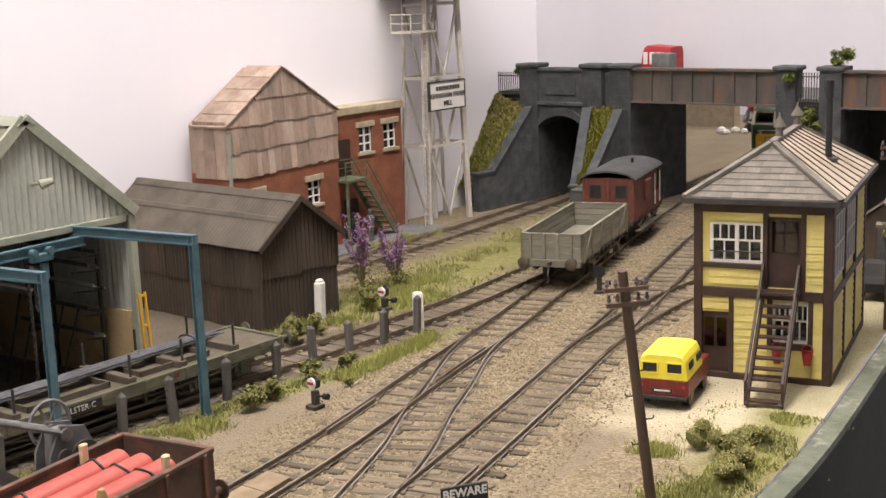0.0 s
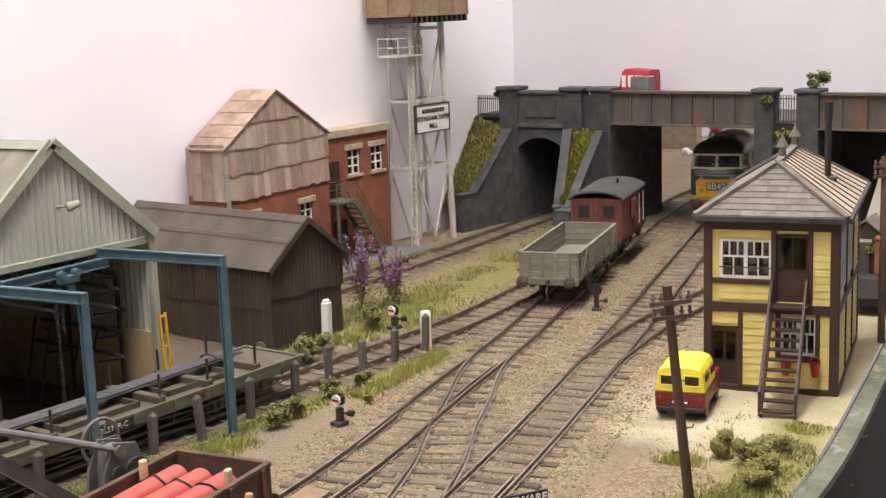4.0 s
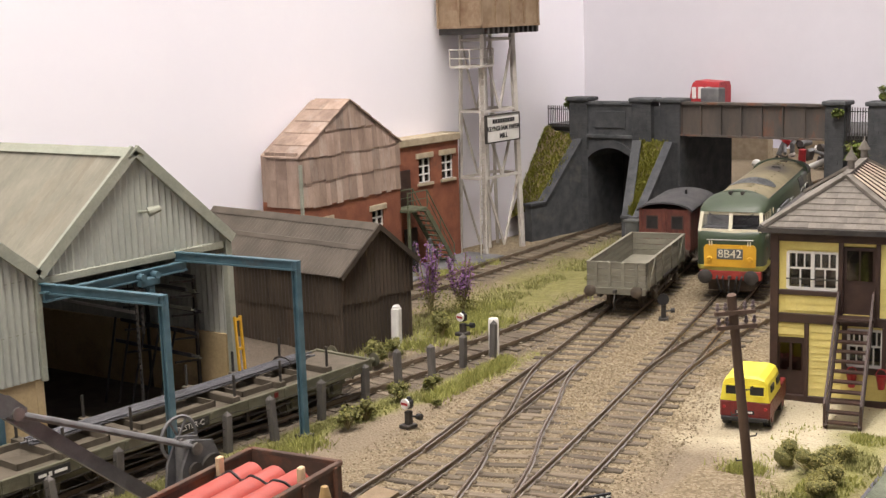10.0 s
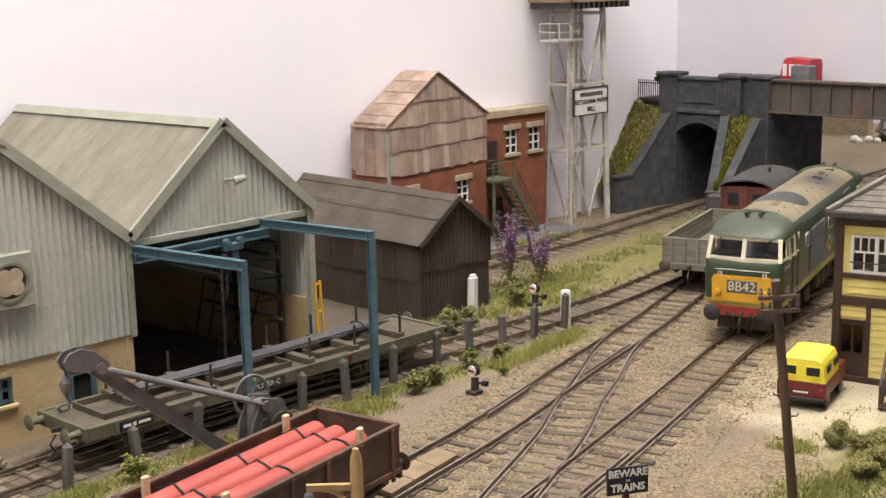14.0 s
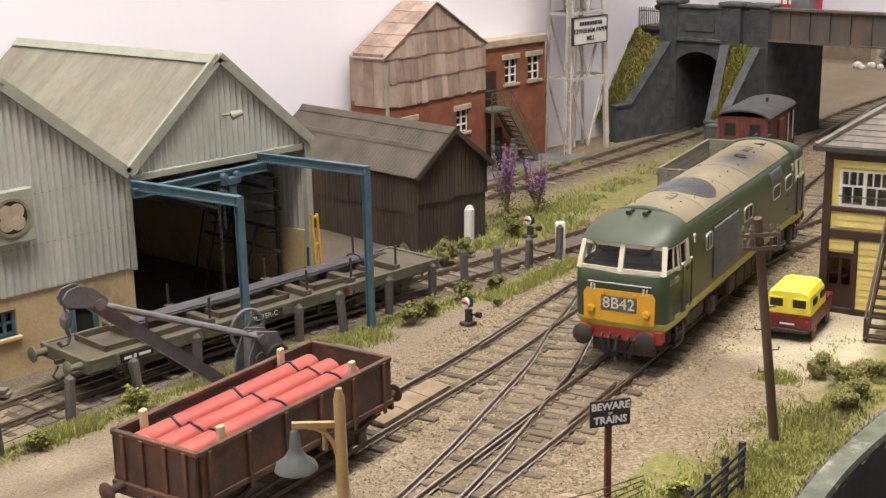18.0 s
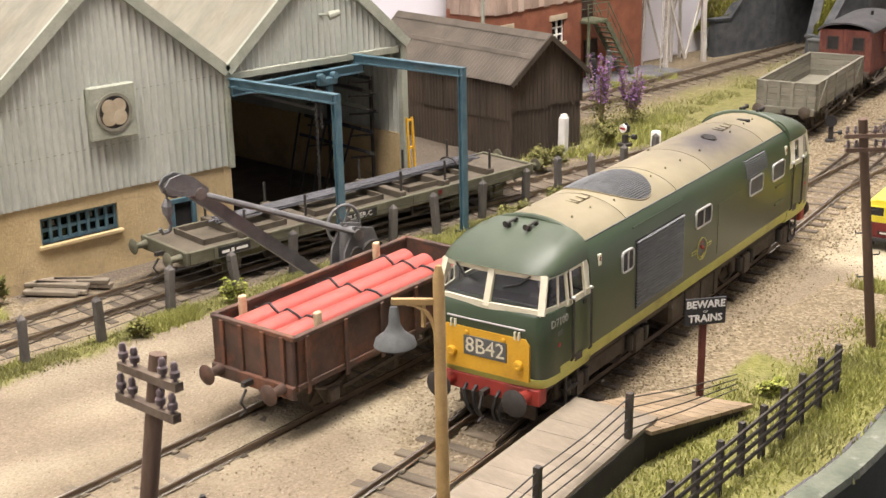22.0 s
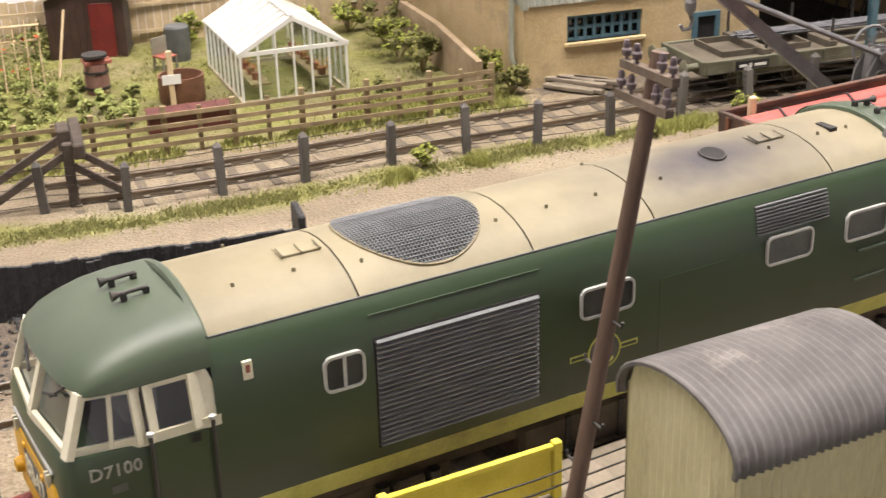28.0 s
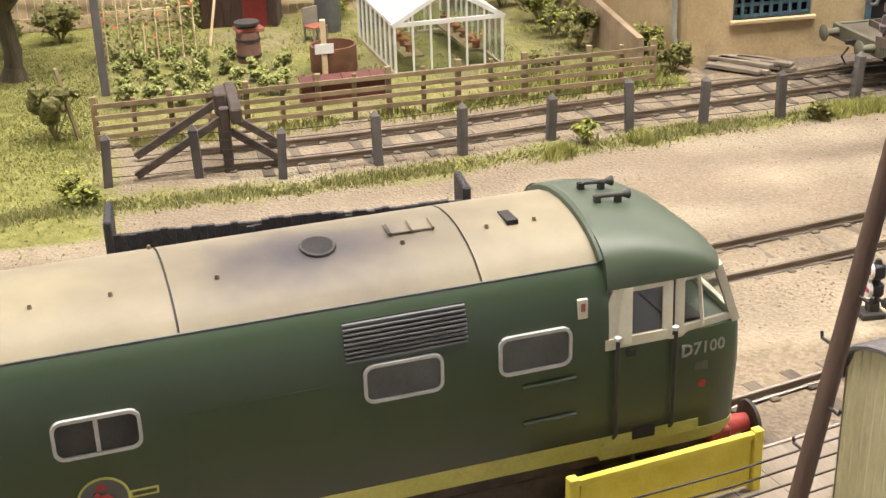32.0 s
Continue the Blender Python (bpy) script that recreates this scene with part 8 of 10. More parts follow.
build_rack()
h = thing("hand_truck", 10.95, 3.05, 0, 0, "bright yellow sack truck leaning by the shed door", "hand truck")
for x in (-0.12, 0.12):
    part("rail", Solid().beam((x, 0, 0.15), (x, 0.15, 3.0), 0.07, 0.08), M_LYEL, h)
for z in (0.9, 1.9, 2.9):
    part("rung", Solid().beam((-0.14, 0.05 * z, z), (0.14, 0.05 * z, z), 0.07, 0.08), M_LYEL, h)
part("tread", Solid().box(-0.17, -0.3, 0.02, 0.17, 0.05, 0.1), M_LYEL, h)
for x in (-0.2, 0.2):
    part("tyre", Solid().cyl((x - 0.04, 0.1, 0.18), (x + 0.04, 0.1, 0.18), 0.18, n=12), M_BLACK, h)


# ---- fences, posts and signals beside the lines ----
def wire_between(parent, p, q, r=0.014, sag=0.03, name="wire"):
    p, q = Vector(p), Vector(q)
    mid = (p + q) / 2 - Vector((0, 0, sag))
    part(name, Solid().tube([p, mid, q], r, 4), M_BLACKMETAL, parent)


def build_wire_fence():
    ob = thing("wire_fence", 0, 0, 0, 0, "grey post and wire fence along the siding", "fence", kind="structure")
    spots = ((-21.18, -1.38), (-19.04, -1.43), (-17.1, -1.9), (-14.75, -1.8), (-12.6, -1.65), (-10.2, -1.3), (-8.05, -1.2), (-6.05, -1.3), (-3.87, -1.3), (-1.45, -0.8), (0.9, -0.6), (3.1, -0.4), (5.3, -0.3), (7.25, -0.2), (8.9, -0.5), (11.15, -0.32), (13.6, 0.0), (15.2, -0.1), (16.75, -0.33), (18.5, -0.35), (20.3, -0.35))
    tops = []
    for k, (x, y) in enumerate(spots):
        h = 1.32 + 0.09 * math.sin(k * 2.3)
        s = Solid().box(-0.105, -0.105, -0.15, 0.105, 0.105, h - 0.14)
        s.add([(-0.105, -0.105, h - 0.14), (0.105, -0.105, h - 0.14), (0.105, 0.105, h - 0.14), (-0.105, 0.105, h - 0.14), (0, 0, h)], [(0, 1, 4), (1, 2, 4), (2, 3, 4), (3, 0, 4)])
        post = part("post", s, M_FENCE, ob)
        post.matrix_basis = spot(x, y, 0, 8 * math.sin(k * 5.1), 3.2 * math.sin(k * 1.7), 3.4 * math.sin(k * 2.9 + 1))
        tops.append((x, y))
    for (x0, y0), (x1, y1) in zip(tops[:16], tops[1:17]):
        for z in (0.22, 0.46, 0.70, 0.94, 1.14):
            wire_between(ob, (x0, y0, z), (x1, y1, z), 0.011, 0.015)


build_wire_fence()


def white_post(x, y, h, lean):
    s = Solid().box(-0.22, -0.16, -0.1, 0.22, 0.16, h - 0.10, 0.06).box(-0.18, -0.12, h - 0.14, 0.18, 0.12, h, 0.06)
    ob = whole("concrete_post", s, M_WHITE, x, y, 0, 0, "weathered white concrete post leaning slightly beside the siding", "post", "white posts by the siding")
    ob.matrix_basis = spot(x, y, 0, 20, 0, lean)


white_post(19.63, 3.84, 1.62, 3.5)
whole("concrete_post", Solid().lathe([(0.0, -0.1), (0.2, -0.1), (0.2, 1.3), (0.17, 1.38), (0.0, 1.41)], 18), M_WHITE, 20.65, -0.15, 0, 0, "round white concrete post behind a dark fence post", "post", "white posts by the siding", smooth=True)


def disc_signal(x, y, z, rz, discs, h, label, plain=False):
    """A low shunting signal: lamp body, disc with its red bar, weight arm."""
    ob = thing("ground_signal", x, y, z, rz, label, "signal", "shunting signals")
    part("base", Solid().box(-0.16, -0.2, -0.05, 0.3, 0.2, 0.07, 0.02).box(0.0, -0.1, 0.05, 0.2, 0.1, h - 0.36 * discs, 0.02), M_BLACKMETAL, ob)
    for k in range(discs):
        zc = h - 0.1 - 0.36 * k
        part("lamp_case", Solid().box(0.0, -0.12, zc - 0.18, 0.26, 0.12, zc + 0.12, 0.05).cyl((0.13, 0, zc + 0.11), (0.13, 0, zc + 0.2), 0.08, 0.05, 10), M_BLACK, ob, "black lamp case", True)
        d = part("disc", Solid().cyl((-0.07, 0, zc), (0.0, 0, zc), 0.24 if plain else 0.165, n=20), M_BLACK if plain else M_WHITE, ob, smooth=True)
        if not plain:
            part("stripe", Solid().box(-0.082, -0.135, zc - 0.04, -0.068, 0.135, zc + 0.04), M_RED, d, "red horizontal bar")
    part("weight_arm", Solid().tube([(0.1, 0.05, 0.32), (0.2, -0.32, 0.34)], 0.035, 6).cyl((0.2, -0.28, 0.34), (0.22, -0.44, 0.35), 0.10, n=10), M_BLACK, ob)
    return ob


disc_signal(12.0, -3.2, 0, -4, 1, 0.85, "black shunting signal with white and red disc")
disc_signal(-7.7, -12.4, 0, -4, 2, 0.98, "black shunting signal with two white and red discs")
disc_signal(19.1, 0.17, 1.05, -4, 1, 0.75, "small white and red disc signal on a short post")
whole("signal_post", Solid().box(-0.09, -0.09, -0.1, 0.09, 0.09, 1.02, 0.02), M_DARKFENCE, 19.2, 0.17, 0, 0, "short dark timber post carrying a disc signal", "post")
disc_signal(28.8, -2.76, 0, 25, 1, 0.95, "black round-headed point indicator between the tracks", plain=True)


M_POSTRED = surface("red_brown_post", (0.085, 0.022, 0.016), (0.13, 0.036, 0.025), 0.7, size=0.4, grain=0.05)


def build_sign():
    ob = thing("warning_sign", 4.62, -14.72, -0.06, -31, "black warning board with white lettering on a red-brown post", "sign")
    part("post", Solid().box(-0.07, -0.07, -0.1, 0.07, 0.07, 2.3, 0.01), M_POSTRED, ob)
    b = part("board", Solid().box(-0.50, -0.13, 1.92, 0.50, -0.07, 2.57, 0.01), M_BLACK, ob)
    face = at_place(0, -0.136, 0, 90)
    for text, z, size in (("BEWARE", 2.42, 0.245), ("OF", 2.245, 0.09), ("TRAINS", 2.08, 0.245)):
        writing("letters", text, size, M_WHITE, b, at_place(0, -0.136, z, 90), 0.004, bold=0.008 if size > 0.2 else 0.0)


build_sign()


def telegraph_pole(base, top, r, arm, drops, turn, label, steps, z_steps, timber=M_POLE):
    base, top = Vector(base), Vector(top)
    ob = thing("telegraph_pole", base.x, base.y, base.z, 0, label, "pole", "telegraph poles")
    t = top - base
    part("pole", Solid().cyl((0, 0, -0.1), t, r * 1.1, r * 0.92, 12), M_POLE, ob, smooth=True)
    d = Vector((math.cos(radians(turn)), math.sin(radians(turn)), 0))
    n = Vector((-d.y, d.x, 0))
    for drop in drops:
        c = t - t.normalized() * drop - n * r * 0.9
        a = part("cross_arm", Solid().beam(c - d * arm / 2, c + d * arm / 2, 0.10, 0.09), timber, ob)
        for k in (-0.44, -0.24, 0.24, 0.44):
            p = c + d * arm * k
            ins = Solid().lathe([(0.018, 0.05), (0.018, 0.09), (0.05, 0.09), (0.055, 0.15), (0.036, 0.17), (0.04, 0.215), (0.025, 0.25), (0.0, 0.255)], 10, Matrix.Translation(p))
            part("insulator", ins, M_INSUL, a, smooth=True)
    for k in range(steps):
        f = (z_steps + 0.62 * k) / t.length
        c, side = t * f, d if k % 2 else -d
        part("step_iron", Solid().tube([c + side * r * 0.6, c + side * (r + 0.16), c + side * (r + 0.18) + Vector((0, 0, 0.07))], 0.02, 5), M_BLACKMETAL, ob)
    return ob


telegraph_pole((10.35, -15.8, 0), (9.0, -15.84, 6.16), 0.12, 1.0, (0.42, 0.78), -38, "brown wooden telegraph pole leaning by the baseboard edge", 4, 2.0)
telegraph_pole((-14.35, -21.2, 0), (-12.99, -21.27, 8.20), 0.10, 0.92, (0.20, 0.52), -82, "leaning brown telegraph pole with two insulator arms", 8, 1.0, M_POLEARM)
telegraph_pole((29.2, -14.25, 0), (29.9, -14.0, 6.6), 0.12, 1.0, (0.35, 0.7), -38, "brown telegraph pole behind the signal box", 3, 2.4)


def build_lamp_post():
    ob = thing("lamp_post", -5.57, -17.04, 0, 0, "ochre wooden lamp post with a dark bell shade", "street lamp")
    part("post", Solid().lathe([(0.125, -0.1), (0.115, 2.5), (0.095, 6.12), (0.05, 6.3), (0.0, 6.32)], 10), M_LAMPPOST, ob, smooth=True)
    d = Vector((-0.79, 0.61, 0))
    up = Vector((0, 0, 1))
    arm = part("arm", Solid().beam(up * 5.68, up * 5.72 + d * 0.78, 0.09, 0.10), M_LAMPPOST, ob)
    brace = [d * (0.52 - 0.46 * math.sin(a * 0.157)) + up * (5.66 - 0.62 * (1 - math.cos(a * 0.157))) for a in range(11)]
    part("bracket", Solid().tube(brace, 0.04, 6), M_LAMPPOST, arm)
    part("strut", Solid().beam(d * 0.26 + up * 5.25, d * 0.26 + up * 5.68, 0.06, 0.06), M_LAMPPOST, arm)
    c = d * 0.74
    sh = part("shade", Solid().lathe([(0.06, 5.62), (0.075, 5.60), (0.10, 5.32), (0.18, 5.18), (0.33, 5.06), (0.36, 4.96), (0.33, 4.95), (0.14, 5.12), (0.0, 5.15)], 20, Matrix.Translation(c)), M_LGREY, ob, "dark grey bell-shaped metal shade", smooth=True)
    part("bulb", Solid().lathe([(0.0, 4.93), (0.07, 4.97), (0.08, 5.04), (0.04, 5.12), (0.0, 5.14)], 10, Matrix.Translation(c)), M_WHITE, sh, smooth=True)


build_lamp_post()


# ---- the platform and what stands along it ----
def build_platform():
    ob = thing("platform", 0, 0, 0, 0, "low grey timber halt platform beside the main line", "platform", kind="structure")
    x = -27.0
    k = 0
    while x < 0.5:
        w = 0.62
        s = Solid()
        ring = []
        for xx in (x + 0.003, x + w - 0.003):
            a = heading(T_MAIN, xx)
            nx, ny = math.sin(a), -math.cos(a)
            for off in (1.5, 3.5):
                ring.append((xx + nx * off, T_MAIN(xx) + ny * off))
        p = [ring[0], ring[1], ring[3], ring[2]]
        dz = 0.004 * math.sin(k * 4.7)
        s.add([(a, b, 0.68 + dz) for a, b in p] + [(a, b, 0.76 + dz) for a, b in p], [(3, 2, 1, 0), (4, 5, 6, 7), (0, 1, 5, 4), (1, 2, 6, 5), (2, 3, 7, 6), (3, 0, 4, 7)])
        part("plank", s, M_PLATFORM, ob)
        x += w
        k += 1
    for off, label in ((1.62, "dark platform face"), (3.42, "dark platform back")):
        rows = []
        for k in range(56):
            xx = -27 + k * 0.5
            a = heading(T_MAIN, xx)
            px, py = xx + math.sin(a) * off, T_MAIN(xx) - math.cos(a) * off
            rows.append([(px, py, -0.05), (px, py, 0.67), (px, py - 0.1, 0.67), (px, py - 0.1, -0.05)])
        part("bearer", Solid().loft(rows), M_DARK, ob, label)
    # sloping brown boards down to the crossing
    for k in range(9):
        f0, f1 = k / 9 + 0.003, (k + 1) / 9 - 0.003
        a, b, c, d = Vector((0.86, -14.12, 0.74)), Vector((3.9, -14.0, 0.14)), Vector((4.9, -16.05, 0.14)), Vector((1.15, -16.1, 0.72))
        p = [a.lerp(b, f0), a.lerp(b, f1), d.lerp(c, f1), d.lerp(c, f0)]
        low = [v - Vector((0, 0, 0.09)) for v in p]
        part("ramp_board", Solid().add(low + p, [(3, 2, 1, 0), (4, 5, 6, 7), (0, 1, 5, 4), (1, 2, 6, 5), (2, 3, 7, 6), (3, 0, 4, 7)]), M_PLATBROWN, ob, "brown sloping ramp board")
    part("ramp_frame", Solid().prism([(0.9, -0.1), (4.6, -0.1), (4.7, 0.08), (1.1, 0.62)], "y", -15.95, -15.85), M_DARK, ob)


build_platform()


def build_platform_fence():
    ob = thing("platform_fence", 0, 0, 0, 0, "dark metal posts with slack wires along the platform", "fence", kind="structure")
    at = [(0.5, -16.0), (-3.2, -16.95), (-7.0, -17.95), (-11.1, -18.35), (-15.6, -19.2), (-20, -19.9)]
    for x, y in at:
        p = part("post", Solid().box(-0.07, -0.07, -0.1, 0.07, 0.07, 1.78, 0.01).box(-0.10, -0.10, 0.3, 0.10, 0.10, 0.68, 0.01), M_BLACKMETAL, ob)
        p.matrix_basis = spot(x, y, 0, 15, 0, 1.5)
    for (x0, y0), (x1, y1) in zip(at[:-1], at[1:]):
        for z in (0.95, 1.2, 1.45, 1.68):
            wire_between(ob, (x0, y0, z), (x1, y1, z), 0.015, 0.06)
    for z in (0.95, 1.2, 1.45, 1.68):
        wire_between(ob, (0.5, -16.0, z), (4.4, -15.9, z * 0.5 + 0.15), 0.014, 0.05)


build_platform_fence()


def rail_fence(name, p, q, gap, h, rails, ma, label, post=0.15, thick=0.05, wide=0.14, z0=0.0, every_other=False):
    p, q = Vector((*p, z0)), Vector((*q, z0))
    d = (q - p).normalized()
    side = Vector((-d.y, d.x, 0))
    n = max(int(round((q - p).length / gap)), 1)
    ob = thing(name, p.x, p.y, p.z, 0, label, "fence", kind="structure")
    L = (q - p).length
    for k in range(n + 1):
        c = d * (L * k / n)
        big = not every_other or k % 2 == 0
        w = post if big else post * 0.75
        hh = h + (0.09 if big else -0.02) + 0.03 * math.sin(k * 3.1)
        part("post", Solid().beam(c + Vector((0, 0, -0.12)), c + Vector((0.02 * math.sin(k * 2.1), 0, hh)), w, w), ma, ob)
    for z in rails:
        for k in range(0, n, 3):
            e = min(k + 3, n)
            a = d * (L * k / n) - side * (post / 2 + thick / 2) + Vector((0, 0, z + 0.02 * math.sin(k * 1.9 + z * 7)))
            b = d * (L * e / n) - side * (post / 2 + thick / 2) + Vector((0, 0, z + 0.02 * math.sin(e * 1.9 + z * 7)))
            part("rail", Solid().beam(a, b, thick, wide), ma, ob)
    return ob


rail_fence("timber_fence", (-3.0, -18.7), (7.1, -16.8), 1.0, 1.12, (0.30, 0.56, 0.82, 1.06), M_DARKFENCE, "dark brown post and rail fence along the edge", post=0.12, wide=0.075)


def build_near_hut():
    ob = thing("corrugated_hut", -10.42, -19.89, 0, 8.4, "cream corrugated iron hut with curved grey roof", "hut")
    L, W, H, rise = 2.95, 2.3, 3.02, 0.60
    for side in (-1, 1):
        s = Solid()
        wavy_wall(s, -L / 2, L / 2, 0, lambda x: -0.05, lambda x: H, 0.16, 0.025)
        w = part("side_wall", s, M_HUTCREAM, ob)
        w.matrix_basis = spot(0, side * W / 2, 0, 0 if side < 0 else 180)
    arc = [(W / 2 * math.cos(a), H + rise * math.sin(a)) for a in [math.pi * i / 16 for i in range(17)]]
    for side in (-1, 1):
        s = Solid()
        n = 60
        rows = []
        for i in range(n + 1):
            y = -W / 2 + W * i / n
            top = H + rise * math.sqrt(max(0, 1 - (2 * y / W) ** 2))
            o = 0.022 * math.sin(i * 2 * math.pi / 4)
            xx = side * (L / 2 - 0.02 + o)
            rows.append([(xx, y, -0.05), (xx, y, top)])
        s.loft(rows, closed=False, caps=False)
        part("end_wall", s, M_HUTCREAM, ob)
    part("lining", Solid().box(-L / 2 + 0.09, -W / 2 + 0.09, -0.05, L / 2 - 0.09, W / 2 - 0.09, H - 0.02), M_INTERIOR, ob)
    rows = []
    n = 120
    over = 0.13
    for i in range(n + 1):
        x = -L / 2 - over + (L + 2 * over) * i / n
        o = 0.022 * math.sin(i * 2 * math.pi / 5)
        ring = []
        for a in range(-1, 18):
            t = math.pi * a / 16
            ring.append((x, (W / 2 + 0.12 + o) * math.cos(t), H - 0.05 + (rise + 0.09 + o) * math.sin(t)))
        for a in range(17, -2, -1):
            t = math.pi * a / 16
            ring.append((x, (W / 2 + 0.07 + o) * math.cos(t), H - 0.05 + (rise + 0.04 + o) * math.sin(t)))
        rows.append(ring)
    part("roof", Solid().loft(rows), M_HUTROOF, ob, "grey corrugated barrel roof", smooth=True)
    return ob


build_near_hut()


def build_yellow_gate():
    p, q = Vector((-15.4, -18.46, 0)), Vector((-12.68, -18.02, 0))
    d = q - p
    rz = math.degrees(math.atan2(d.y, d.x))
    L = d.length
    ob = thing("sheet_gate", p.x, p.y, 0.72, rz, "yellow sheet metal gate panel with plain end posts", "gate")
    part("panel", Solid().box(0.1, -0.03, 0.12, L - 0.1, 0.03, 0.86, 0.01), M_RAILYEL, ob)
    part("top_rail", Solid().box(0.06, -0.05, 0.84, L - 0.06, 0.05, 0.93, 0.01), M_RAILYEL, ob)
    for x in (0.0, L):
        part("end_post", Solid().box(x - 0.07, -0.07, -0.05, x + 0.07, 0.07, 0.97, 0.015), M_RAILYEL, ob)


build_yellow_gate()


# ---- coal staithe, buffer stop, boards ----
def build_bunker():
    ob = thing("coal_bunker", -21.0, -7.18, 0, -2.3, "black ribbed timber wall of a coal bunker", "bunker", kind="structure")
    random.seed(11)
    for k in range(46):
        h = 1.16 - 0.05 * random.random() - 0.08 * max(0, noise.noise((k * 0.21, 5.5, 0))) - (0.10 if k in (17, 18, 30) else 0)
        x = k * 0.1513
        part("upright_board", Solid().box(x, -0.05 - 0.015 * (k % 2), -0.1, x + 0.15, 0.04, h, 0.008), M_COAL, ob)
    part("end_wall", Solid().box(6.96, -0.1, -0.1, 7.12, 0.9, 1.42, 0.03), M_COAL, ob)
    part("end_wall", Solid().box(-0.16, -0.1, -0.1, -0.01, 1.1, 1.4, 0.03), M_COAL, ob)
    part("rail", Solid().box(0, 0.075, 0.9, 6.95, 0.16, 1.05, 0.02), M_COAL, ob)


build_bunker()


def stones(points, size, seed, flat=0.7):
    """Small chips, each an uneven octahedron."""
    rng = random.Random(seed)
    vs, fs = [], []
    for x, y, z in points:
        r = size * rng.uniform(0.5, 1.4)
        n = len(vs)
        a = rng.uniform(0, 6.28)
        c, s = math.cos(a) * r, math.sin(a) * r
        k, m = rng.uniform(0.6, 1.1), rng.uniform(0.6, 1.1)
        t = rng.uniform(-0.3, 0.3) * r
        vs += [(x + c, y + s, z + t), (x - s * k, y + c * k, z - t), (x - c * m, y - s * m, z + t), (x + s, y - c, z), (x + t, y, z + r * flat), (x, y, z - r * flat)]
        fs += [(n, n + 1, n + 4), (n + 1, n + 2, n + 4), (n + 2, n + 3, n + 4), (n + 3, n, n + 4), (n + 1, n, n + 5), (n + 2, n + 1, n + 5), (n + 3, n + 2, n + 5), (n, n + 3, n + 5)]
    s = Solid()
    s.v, s.f = vs, fs
    return s


def coal_heap(x, y, r, count, seed):
    rng = random.Random(seed)
    pts = []
    for k in range(count):
        a, d = rng.uniform(0, 6.28), r * abs(rng.gauss(0, 0.5))
        pts.append((x + d * 1.3 * math.cos(a), y + d * math.sin(a), ground_height(x, y) + max(0, 0.42 * (1 - d / r)) * rng.random()))
    tagged(part("coal", stones(pts, 0.075, seed), M_COAL, mend=False), "spilled heap of black coal beside the bunker", "coal", kind="stuff")


coal_heap(-14.1, -7.4, 0.85, 1000, 5)
coal_heap(-17.5, -8.6, 2.9, 1800, 6)


def build_pit_boards():
    ob = thing("crossing_board", 0, 0, 0, 0, "brown boards laid between the loop rails", "board")
    p = [Vector(v) for v in ((3.68, -7.27, 0.1), (7.5, -6.5, 0.1), (7.5, -6.96, 0.1), (5.1, -7.67, 0.1))]
    for k in range(3):
        x0, x1 = 4.0 + k * 1.1, 5.06 + k * 1.1
        y0, y1 = T_LOOP(x0), T_LOOP(x1)
        q = [(x0, y0 - 0.42), (x1, y1 - 0.42), (x1, y1 + 0.42), (x0, y0 + 0.42)]
        part("plank", Solid().add([(a, b, 0.02) for a, b in q] + [(a, b, 0.13) for a, b in q], [(3, 2, 1, 0), (4, 5, 6, 7), (0, 1, 5, 4), (1, 2, 6, 5), (2, 3, 7, 6), (3, 0, 4, 7)]), M_PLATBROWN, ob)


build_pit_boards()


def build_buffer_stop():
    x = -18.3
    ob = thing("buffer_stop", x, T_SIDING(x), RAIL_TOP - 0.1, math.degrees(heading(T_SIDING, x)), "dark weathered timber buffer stop with diagonal braces", "buffer stop")
    for y in (-0.72, 0.72):
        part("upright", Solid().box(-0.12, y - 0.12, -0.1, 0.12, y + 0.12, 1.55, 0.03), M_BUFTIMBER, ob)
        part("brace", Solid().beam((-0.1, y, 1.25), (-2.2, y, 0.05), 0.14, 0.18), M_BUFTIMBER, ob)
        part("brace", Solid().beam((0.1, y, 0.95), (1.35, y, 0.05), 0.14, 0.17), M_BUFTIMBER, ob)
    part("beam", Solid().box(0.12, -1.2, 1.25, 0.40, 1.2, 1.62, 0.04), M_BUFTIMBER, ob)
    part("beam", Solid().box(-0.2, -0.4, 1.25, 0.10, 0.4, 1.78, 0.04), M_BUFTIMBER, ob)


build_buffer_stop()

random.seed(4)
for k in range(9):
    px, py = -3.7 + 0.28 * (k % 5) + random.uniform(-0.1, 0.1), 3.2 + random.uniform(-0.35, 0.3)
    ob = whole("timber_baulk", Solid().box(-0.85, -0.13, 0, 0.85, 0.13, 0.13, 0.02), M_PLATFORM, px + 0.5, py, 0.02 + 0.135 * (k // 5), random.uniform(-58, -38), "loose grey timber baulk stacked by the shed", "timber", "timber baulks by the shed")


# ---- road vehicles ----
def rounded_end(y, z):
    """A raised frame round a rear window."""
    s = Solid()
    for a, b in (((y - 0.27, z - 0.2), (y + 0.27, z - 0.2)), ((y + 0.27, z - 0.2), (y + 0.27, z + 0.2)), ((y + 0.27, z + 0.2), (y - 0.27, z + 0.2)), ((y - 0.27, z + 0.2), (y - 0.27, z - 0.2))):
        s.beam((-1.735, *a), (-1.735, *b), 0.05, 0.05)
    return s


